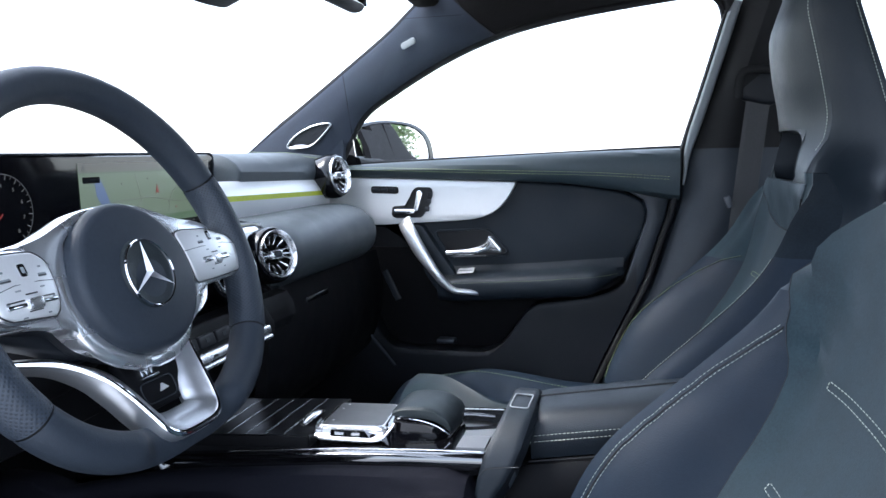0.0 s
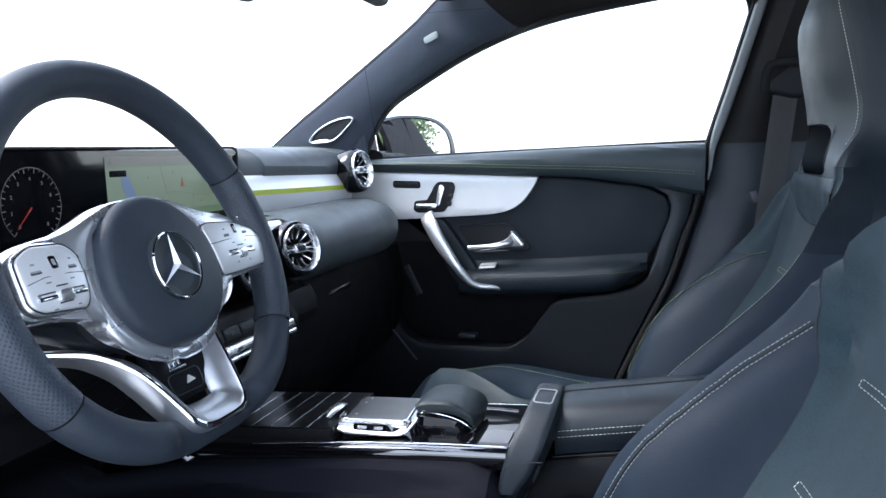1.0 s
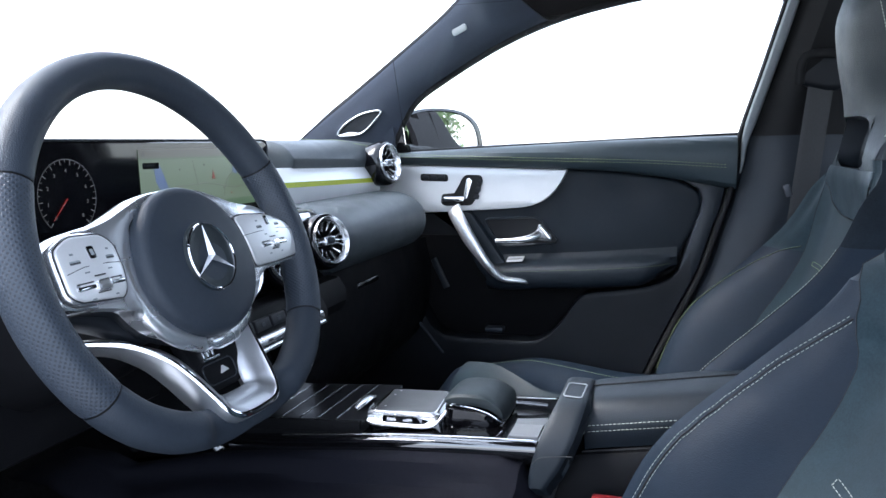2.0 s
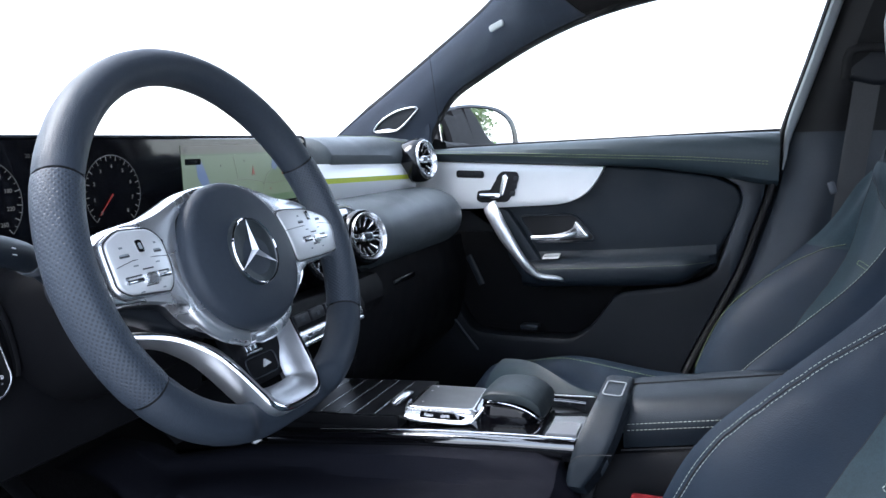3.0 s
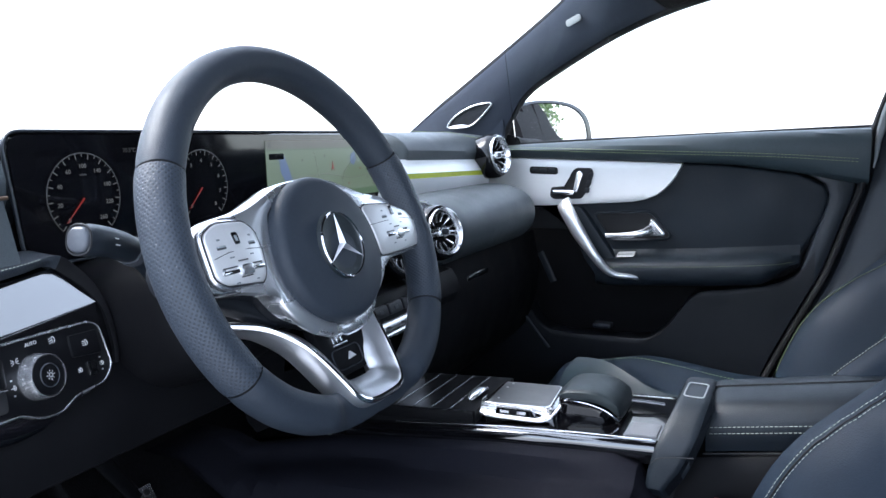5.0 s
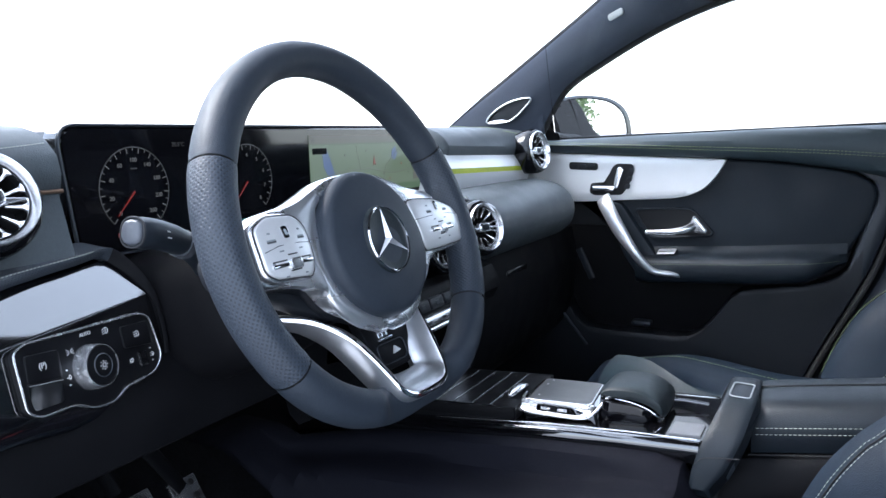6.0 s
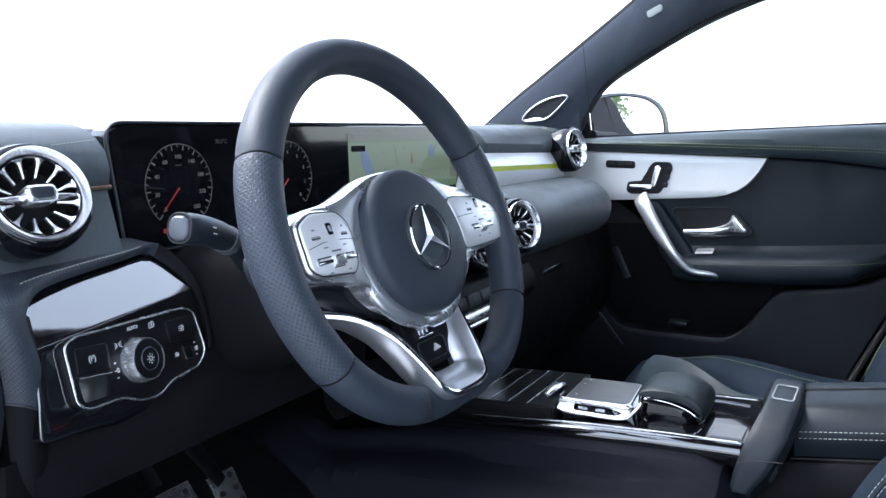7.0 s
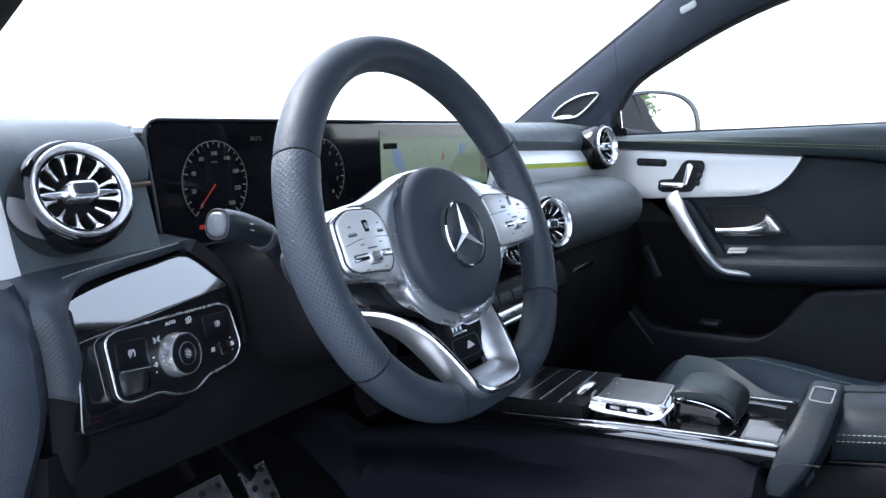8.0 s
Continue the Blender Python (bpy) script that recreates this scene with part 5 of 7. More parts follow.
        part("slot_edge", box(mid - 0.0145, -0.0012, 0.014, 0.0011, 0.0006), LINE_DARK, k)
        part("slot_edge", box(mid + 0.0145, -0.0012, 0.014, 0.0011, 0.0006), LINE_DARK, k)
        part("slot_edge", box(mid, 0.0026, 0.0105, 0.0011, 0.0006), LINE_DARK, k)
        for dx in (-0.0150, 0.0150):
            part("key_edge", box(mid + dx, -0.0048, 0.0150, 0.0030, 0.0018, 0.002), CHROME, k)
        part("roller", box(mid, -0.0050, 0.0125, 0.0085, 0.0030, 0.004), SATIN, k, "satin roller key")
        part("slot_edge", box(mid, -0.0100, 0.0120, 0.0009, 0.0010), LINE_DARK, k)
        for dx in (-0.010, 0.012):
            part("key_mark", box(mid + dx, 0.0062, 0.0045, 0.0012, 0.0003), SEAL, k)
            part("key_mark", box(mid + dx, -0.0138, 0.0035, 0.0012, 0.0003), SEAL, k)
    pad(-1)
    pad(1)

    # lower silver frame: a V-shaped lip with a sloping wall inside it and a deep flank outside
    left = [(-0.113, -0.0385, -0.042), (-0.102, -0.0415, -0.036), (-0.077, -0.0535, -0.020), (-0.058, -0.0745, -0.0055), (-0.0490, -0.0950, 0.0040), (-0.0420, -0.1170, 0.0120), (-0.0365, -0.1320, 0.0165), (-0.0285, -0.1395, 0.0185), (-0.014, -0.1425, 0.0190)]
    ring = left + [(-x, y, k) for x, y, k in reversed(left)]
    lip = spline(ring, 120)
    rows, inside = [], []
    for i, p in enumerate(lip):
        d = lip[min(i + 1, 119)] - lip[max(i - 1, 0)]
        o = V(d.y, -d.x, 0).normalized()
        if o.dot(V(p.x, p.y + 0.06, 0)) < 0:
            o = -o
        depth = table(abs(i - 59.5) / 59.5, (0.0, 0.8), (0.35, 1.0), (1.0, 1.0))
        slope = table(abs(i - 59.5) / 59.5, (0.0, 1.0), (0.45, 1.0), (0.75, 0.35), (1.0, 0.25))
        put = lambda out, k: W(*(p.xy + o.xy * out), p.z + k)
        rows.append([put(-0.006, -0.036), put(0.0005, -0.034 * depth), put(0.0055, -0.024 * depth), put(0.0062, -0.014 * depth), put(0.0050, -0.0050), put(0.0040, -0.0018), put(0.0026, -0.0004), put(0.0006, 0.0),
                     put(-0.0012, -0.0010), put(-0.0024, -0.0032), put(-0.009 * slope - 0.002, -0.0095), put(-0.0185 * slope - 0.001, -0.0180), put(-0.0195 * slope - 0.001, -0.0215)])
        inside.append(rows[-1][-2])
    part("lower_frame", grid([r[:6] for r in rows]), SATIN_SPOKE, w, "satin silver flank of the V-shaped lower spoke")
    part("frame_edge", grid([r[5:9] for r in rows]), CHROME, w, "polished front edge")
    part("frame_wall", grid([r[8:] for r in rows]), SATIN_SPOKE, w, "satin inner wall of the lower spoke")
    fill = [(-0.040, -0.055), (0.040, -0.055), (0.036, -0.078), (0.032, -0.100), (0.027, -0.118), (-0.027, -0.118), (-0.032, -0.100), (-0.036, -0.078)]
    part("spoke_infill", slab(rounded(fill, 0.008), lambda p, q, d: W(p, q, d - 0.0095), 0.01, 0.002), KNEE, w, "black infill")
    hole = rounded([(-0.024, -0.093), (0.020, -0.093), (0.021, -0.112), (-0.021, -0.112)], 0.007)
    part("infill_rim", sweep([W(x, y, -0.009) for x, y in hole + hole[:2]], oval(0.0006, 0.0007, 6), n, caps=False), PLASTIC_SMOOTH, w)
    # small plain badge and the bright flap below it
    bar = lambda x, y, wd, h, o2: slab(rounded([(x - wd / 2, y - h / 2), (x + wd / 2, y - h / 2), (x + wd / 2, y + h / 2), (x - wd / 2, y + h / 2)], 0.001, 2), lambda p, q, d: W(p, q, d + o2), 0.004, 0.0006)
    part("badge", merge(bar(-0.008, -0.0890, 0.022, 0.0022, -0.0065), bar(-0.0165, -0.0835, 0.0038, 0.0075, -0.0065), bar(-0.0105, -0.0830, 0.0042, 0.0085, -0.0065), bar(-0.0045, -0.0830, 0.0030, 0.0080, -0.0065), bar(0.000, -0.0810, 0.004, 0.0030, -0.0065)), CHROME, w, "small plain chrome badge")
    part("badge_flap", slab([(-0.001, -0.105), (0.010, -0.104), (0.003, -0.0985)], lambda p, q, d: W(p, q, d - 0.0075), 0.003), BUTTON, w)
    part("hub", lathe([(0.0001, -0.075), (0.045, -0.070), (0.060, -0.045), (0.062, -0.020), (0.05, -0.012), (0.0001, -0.012)], Matrix.Translation(W(0, -0.006, 0)) @ Matrix((u, v, n)).transposed().to_4x4(), 32), PLASTIC, w)
    # shift paddles
    for s in (-1, 1):
        out = [(s * 0.078, 0.034), (s * 0.130, 0.046), (s * 0.146, 0.034), (s * 0.140, 0.006), (s * 0.090, -0.006)]
        part("paddle", slab(rounded(out, 0.010), lambda p, q, d: W(p, q, d - 0.034), 0.005, 0.0015), PLASTIC_SMOOTH, w, "grey shift paddle")


steering_wheel()


# ---- passenger door ----
def passenger_door():
    d = thing("door_passenger", (-0.3, 0.74, 0.40), "closed passenger door with black leather panel and satin silver trim", "car door")
    lean = lambda y0: (lambda a, b, c: V(a, y0 - c, b))
    # back panel
    back = [(-0.78, 0.40), (-0.160, 0.40), (-0.095, 0.562), (-0.055, 0.648), (-0.016, 0.732), (0.010, 0.814), (0.031, 0.882), (0.045, 0.985), (-0.66, 0.965), (-0.78, 0.95)]
    part("door_shell", slab(rounded(back, 0.02), lean(0.772), 0.02, 0.006), PLASTIC, d, "black door shell")
    # padded upper roll along the window
    rows = []
    for x in np.linspace(-0.70, 0.0545, 40):
        top = lin(x, (-0.70, 0.977), (-0.607, 0.9815), (-0.442, 0.988), (-0.169, 0.9985), (0.047, 1.003))
        low = lin(x, (-0.70, 0.956), (-0.459, 0.948), (-0.272, 0.941), (-0.172, 0.936), (-0.057, 0.920), (0.047, 0.900))
        pts = [(0.790, top - 0.006), (0.745, top - 0.003), (0.715, top), (0.682, top - 0.001), (0.664, top - 0.010), (0.657, top - 0.5 * (top - low) + 0.004), (0.663, low + 0.014), (0.672, low + 0.004), (0.684, low), (0.70, low)]
        rows.append([V(x, p.x, p.y) for p in spline([(a, b, 0) for a, b in pts], 20)])
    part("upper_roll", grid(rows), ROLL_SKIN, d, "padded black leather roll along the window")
    part("glass_seal", tube([V(x, 0.712, lin(x, (-0.70, 0.979), (0.047, 1.004))) for x in np.linspace(-0.66, 0.060, 12)], 0.005), RUBBER, d)
    for s in (0.0, 0.0055):
        line = [(-0.64, 0.6578, 0.9715 + s), (-0.344, 0.6578, 0.9605 + s), (-0.112, 0.6578, 0.9525 + s), (0.037, 0.6578, 0.9425 + s)]
        part("stitching", stitches(line, (0, -1, 0), 0.0055, 0.0010, 0.00035), THREAD_GREEN, d, "yellow-green stitching")
    # satin trim
    upper = lambda x: lin(x, (-0.72, 0.957), (-0.639, 0.953), (-0.459, 0.9465), (-0.272, 0.9395))
    lower = lambda x: lin(x, (-0.72, 0.845), (-0.56, 0.849), (-0.40, 0.858), (-0.370, 0.8605), (-0.345, 0.8655), (-0.325, 0.8735), (-0.310, 0.884), (-0.298, 0.8965), (-0.286, 0.913), (-0.277, 0.930), (-0.2735, 0.9375))
    rows = []
    for x in sorted(set(np.linspace(-0.72, -0.38, 14)) | set(np.linspace(-0.375, -0.2735, 26))):
        u, l = upper(x), lower(x)
        rows.append([V(x, 0.6895, u), V(x, 0.6868, u - 0.0006), V(x, 0.686, u - 0.0018)] + [V(x, 0.686, u + (l - u) * t) for t in (0.2, 0.4, 0.6, 0.8)] + [V(x, 0.686, l + 0.0018), V(x, 0.6868, l + 0.0006), V(x, 0.6895, l)])
    part("silver_trim", thick(rows, (0, 0.02, 0)), SILVER, d, "satin silver door trim")
    # seat keys on the trim
    keys = part("key_slot", slab(rounded([(-0.594, 0.918), (-0.530, 0.916), (-0.530, 0.932), (-0.594, 0.934)], 0.007), lean(0.6845), 0.006, 0.0015), RUBBER, d, "black memory key slot")
    for k in range(3):
        part("memory_key", slab(rounded([(-0.588 + 0.018 * k, 0.921), (-0.573 + 0.018 * k, 0.9205), (-0.573 + 0.018 * k, 0.9295), (-0.588 + 0.018 * k, 0.930)], 0.003), lean(0.683), 0.004, 0.001), PLASTIC, keys)
    frame_out = [(-0.548, 0.869), (-0.538, 0.863), (-0.478, 0.865), (-0.462, 0.888), (-0.452, 0.918), (-0.456, 0.930), (-0.490, 0.931), (-0.500, 0.922), (-0.512, 0.892), (-0.545, 0.889)]
    seat_keys = part("seat_key_frame", slab(rounded(frame_out, 0.006), lean(0.6835), 0.006, 0.0018), RUBBER, d, "black frame of the seat adjuster")
    part("cushion_key", slab(rounded([(-0.541, 0.8715), (-0.494, 0.8735), (-0.491, 0.884), (-0.541, 0.8835)], 0.003), lean(0.679), 0.008, 0.002), CHROME, seat_keys, "chrome seat cushion key")
    part("backrest_key", slab(rounded([(-0.496, 0.880), (-0.486, 0.879), (-0.474, 0.918), (-0.480, 0.925), (-0.488, 0.922)], 0.003), lean(0.679), 0.008, 0.002), SATIN, seat_keys, "satin backrest key")
    for k in range(3):
        part("small_key", slab(rounded([(-0.472 + 0.004 * k, 0.878 + 0.016 * k), (-0.462 + 0.004 * k, 0.878 + 0.016 * k), (-0.460 + 0.004 * k, 0.888 + 0.016 * k), (-0.470 + 0.004 * k, 0.888 + 0.016 * k)], 0.002), lean(0.681), 0.004, 0.001), PLASTIC, seat_keys)
    # dark inner panel behind the trim
    panel = [(-0.72, 0.955), (-0.272, 0.941), (-0.172, 0.934), (-0.057, 0.9185), (-0.014, 0.896), (-0.006, 0.872), (-0.017, 0.824), (-0.050, 0.766), (-0.060, 0.735), (-0.420, 0.722), (-0.462, 0.795), (-0.498, 0.836), (-0.560, 0.841), (-0.72, 0.843)]
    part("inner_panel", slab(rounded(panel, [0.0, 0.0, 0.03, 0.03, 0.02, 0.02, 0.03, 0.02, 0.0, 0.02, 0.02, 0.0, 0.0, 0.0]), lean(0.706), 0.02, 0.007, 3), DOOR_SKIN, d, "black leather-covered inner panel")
    # armrest shelf
    rows = []
    for x in np.linspace(-0.445, -0.052, 30):
        z = lin(x, (-0.445, 0.727), (-0.421, 0.7285), (-0.227, 0.7395), (-0.050, 0.754))
        e = table(x, (-0.13, 0.0), (-0.05, 1.0))
        f = table(x, (-0.445, 1.0), (-0.41, 0.0))
        y = 0.6545 + 0.038 * e * e + 0.02 * f
        dep = 0.044 * (1 - 0.75 * e)
        pts = [(0.708, z + 0.030), (0.695, z + 0.016), (0.672 + 0.02 * e, z + 0.009), (y + 0.004, z + 0.003), (y - 0.001, z - 0.008), (y + 0.002, z - dep * 0.7), (y + 0.016, z - dep), (0.71, z - dep - 0.004)]
        rows.append([V(x, p.x, p.y) for p in spline([(a, b, 0) for a, b in pts], 20)])
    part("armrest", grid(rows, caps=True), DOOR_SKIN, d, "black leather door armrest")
    line = [(x, 0.6535 + 0.038 * table(x, (-0.13, 0.0), (-0.05, 1.0)) ** 2, lin(x, (-0.421, 0.7255), (-0.227, 0.7365), (-0.050, 0.751))) for x in np.linspace(-0.42, -0.062, 14)]
    part("stitching", stitches(line, (0, -1, 0.3), 0.0050, 0.0010, 0.0002), THREAD_GREEN, d)
    # lower panel round the pocket
    rim = lambda x: lin(x, (-0.80, 0.838), (-0.646, 0.836), (-0.634, 0.806), (-0.625, 0.755), (-0.616, 0.690), (-0.602, 0.643), (-0.590, 0.615), (-0.578, 0.596), (-0.565, 0.582), (-0.548, 0.573), (-0.50, 0.569), (-0.360, 0.570),
                        (-0.340, 0.5725), (-0.322, 0.581), (-0.306, 0.593), (-0.288, 0.615), (-0.262, 0.655), (-0.250, 0.669), (-0.237, 0.678), (-0.215, 0.684), (-0.18, 0.6885), (-0.113, 0.700), (-0.085, 0.709), (-0.063, 0.722), (-0.046, 0.740), (-0.036, 0.760), (-0.020, 0.790))
    foot = lambda x: lin(x, (-0.156, 0.42), (-0.097, 0.562), (-0.057, 0.648), (-0.018, 0.732))
    rows = []
    for x in sorted(set(np.linspace(-0.80, -0.66, 5)) | set(np.linspace(-0.655, -0.54, 34)) | set(np.linspace(-0.53, -0.36, 8)) | set(np.linspace(-0.35, -0.026, 54))):
        t, b = rim(x), foot(x)
        rows.append([V(x, 0.722, t - 0.001), V(x, 0.700, t - 0.001), V(x, 0.6935, t - 0.002), V(x, 0.6905, t - 0.006), V(x, 0.690, t - 0.013)] + [V(x, 0.690, t - 0.013 + (b - t + 0.013) * k) for k in (0.3, 0.65, 1.0)])
    part("lower_panel", thick(rows, (0, 0.02, 0)), PLASTIC, d, "black lower panel with an open pocket")
    part("pocket_back", block((-0.44, 0.766, 0.66), (0.50, 0.008, 0.26), 0.003), KNEE, d, "dark lining of the door pocket")
    edge = [V(x, 0.0, z) for x, z in back[1:8]]
    wide = lambda p: table(p.z, (0.868, 1.0), (0.896, 1.35), (0.918, 2.5))
    part("door_edge", thick([[p + V(0.002, 0.700, 0), p + V(0.000, 0.6925, 0), p + V(-0.004, 0.6905, 0), p + V(-0.029 * wide(p), 0.6905, 0), p + V(-0.0330 * wide(p), 0.6925, 0), p + V(-0.0345 * wide(p), 0.700, 0), p + V(-0.0355 * wide(p), 0.724, 0)] for p in spline(edge, 30)], (0, 0.05, 0)), PLASTIC_SMOOTH, d, "dark grey rear edge strip of the door")
    part("pocket_holder", block((-0.435, 0.712, 0.588), (0.040, 0.03, 0.010), 0.003), PLASTIC_SMOOTH, d)
    # pull handle
    path = spline([(-0.512, 0.668, 0.858), (-0.500, 0.650, 0.843), (-0.470, 0.638, 0.797), (-0.440, 0.637, 0.755), (-0.418, 0.642, 0.727), (-0.398, 0.648, 0.7125), (-0.365, 0.655, 0.7085), (-0.345, 0.664, 0.704), (-0.333, 0.676, 0.6945)], 50)
    sec = lambda t: oval(table(t, (0.0, 0.0165), (0.25, 0.0150), (0.55, 0.0095), (0.75, 0.0060), (1.0, 0.0045)), table(t, (0.0, 0.006), (0.5, 0.008), (1.0, 0.005)), 16, 2.6)
    part("pull_handle", sweep(path, sec, (0, -1, 0)), SATIN_SPOKE, d, "satin chrome pull handle")
    # grip panel behind the pull handle
    grip = [(-0.520, 0.850), (-0.480, 0.850), (-0.400, 0.735), (-0.330, 0.712), (-0.325, 0.690), (-0.43, 0.682), (-0.470, 0.735)]
    part("grip_panel", slab(rounded(grip, 0.012), lean(0.682), 0.03, 0.005), DOOR_SKIN, d)
    # inner handle in its recess
    rec = [(-0.456, 0.834), (-0.336, 0.8395), (-0.294, 0.792), (-0.300, 0.783), (-0.420, 0.777)]
    out = rounded(rec, 0.014)
    part("handle_recess", slab(out, lean(0.7035), 0.004), SWITCH, d, "dark recess of the door handle")
    ring = [V(a, 0.702, b) for a, b in out]
    part("recess_edge", sweep(ring + ring[:2], oval(0.0022, 0.0035, 8), (0, 1, 0), caps=False), PLASTIC_SMOOTH, d)
    h = part("door_handle", sweep(spline([(-0.424, 0.680, 0.7885), (-0.40, 0.678, 0.790), (-0.368, 0.679, 0.793), (-0.345, 0.684, 0.798), (-0.332, 0.694, 0.805)], 24), lambda t: oval(0.0055 + 0.004 * t * t, 0.004 + 0.002 * t, 14, 2.4), (0, -1, 0)), SATIN, d, "satin silver door handle")
    part("handle_root", slab(rounded([(-0.350, 0.791), (-0.306, 0.788), (-0.304, 0.797), (-0.326, 0.824), (-0.334, 0.826), (-0.341, 0.806)], 0.005), lean(0.690), 0.014, 0.005, 3), SATIN, h)
    part("lock_key", slab(rounded([(-0.401, 0.7445), (-0.366, 0.7465), (-0.364, 0.7555), (-0.399, 0.7535)], 0.002), lambda a, b, c: V(a, 0.684 - c - (b - 0.75) * -1.6, b), 0.006, 0.001), BUTTON, d, "small silver lock key")
    part("lock_line", slab([(-0.398, 0.7493), (-0.368, 0.7510), (-0.368, 0.7518), (-0.398, 0.7501)], lambda a, b, c: V(a, 0.683 - c - (b - 0.75) * -1.6, b), 0.002), LINE_DARK, d)
    # window pane frame's front corner: black foot of the mirror triangle
    part("kick_edge", sweep(spline([(-0.672, 0.672, 0.612), (-0.655, 0.672, 0.634), (-0.638, 0.672, 0.640), (-0.624, 0.672, 0.632), (-0.601, 0.672, 0.605), (-0.562, 0.672, 0.557), (-0.545, 0.672, 0.536)], 30), oval(0.0036, 0.0030, 10), (0, -1, 0)), TRIM_GREY, d, "grey edge of the kick panel")
    part("pocket_rib", sweep([V(-0.592, 0.758, 0.735), V(-0.575, 0.758, 0.700), V(-0.560, 0.758, 0.668)], oval(0.008, 0.003, 10, 3), (0, -1, 0)), PLASTIC_SMOOTH, d, "slanting rib in the pocket")


def wing_mirror():
    w = thing("wing_mirror", (-0.63, 0.80, 0.985), "black painted wing mirror outside the passenger window", "wing mirror")
    o = V(-0.642, 0.945, 1.018)
    # the housing's face towards the rear; the glass looks back along the car
    face = V(0.7777, -0.6287, 0.0)
    e1 = V(0.6287, 0.7777, 0.0)
    e2 = V(0, 0, 1)
    out = [(-0.136, -0.055), (-0.140, -0.010), (-0.112, 0.040), (-0.045, 0.066), (0.03, 0.069), (0.088, 0.056), (0.125, 0.020), (0.132, -0.045), (0.08, -0.068), (-0.08, -0.068)]
    sm = [(p.x * 1.08, p.y) for p in spline([(a, b, 0) for a, b in out], 60, closed=True)]
    rings = []
    for k, (s, d) in enumerate(((0.0, -0.11), (0.35, -0.108), (0.68, -0.095), (0.88, -0.070), (0.97, -0.04), (1.0, -0.005), (0.985, 0.003), (0.90, 0.004), (0.84, -0.006))):
        rings.append([o + e1 * a * max(s, 0.001) + e2 * b * max(s, 0.001) + face * d for a, b in sm])
    part("housing", grid(rings, wrap_v=True), PAINT, w, "gloss black mirror housing")
    part("glass", slab([(a * 0.90 - 0.006, b * 0.86) for a, b in sm], lambda a, b, d: o + e1 * a + e2 * b + face * (d + 0.0045), 0.003, 0.0), MIRROR, w, "mirror glass")
    part("foot", sweep(spline([(-0.655, 0.700, 0.985), (-0.655, 0.78, 0.978), (-0.640, 0.85, 0.975)], 12), oval(0.035, 0.018, 14, 2.5), (0, 0, 1)), KNEE, w)


def rear_view_mirror():
    r = thing("rear_view_mirror", (-0.45, 0.0, 1.19), "black rear-view mirror on the windscreen", "rear-view mirror")
    path = [V(-0.405, -0.135, 1.228), V(-0.402, -0.128, 1.228), V(-0.398, 0.0, 1.2265), V(-0.395, 0.098, 1.2255), V(-0.395, 0.105, 1.2255)]
    part("housing", sweep(path, lambda t: oval(0.016 if 0 < t < 1 else 0.010, 0.034 if 0 < t < 1 else 0.028, 24, 3.2)), PLASTIC, r)
    part("glass", block((-0.380, -0.014, 1.227), (0.003, 0.225, 0.056), 0.001), MIRROR, r)
    part("arm", tube([V(-0.41, 0.0, 1.24), V(-0.47, 0.0, 1.30)], 0.012), PLASTIC, r)
    part("sensor_cover", sweep(spline([(-0.622, 0.095, 1.236), (-0.56, 0.085, 1.262), (-0.48, 0.065, 1.300)], 14), lambda t: oval(0.055 + 0.01 * t, 0.022 + 0.012 * t, 20, 3.0)), PLASTIC, r, "black sensor cover")


passenger_door()
wing_mirror()
rear_view_mirror()


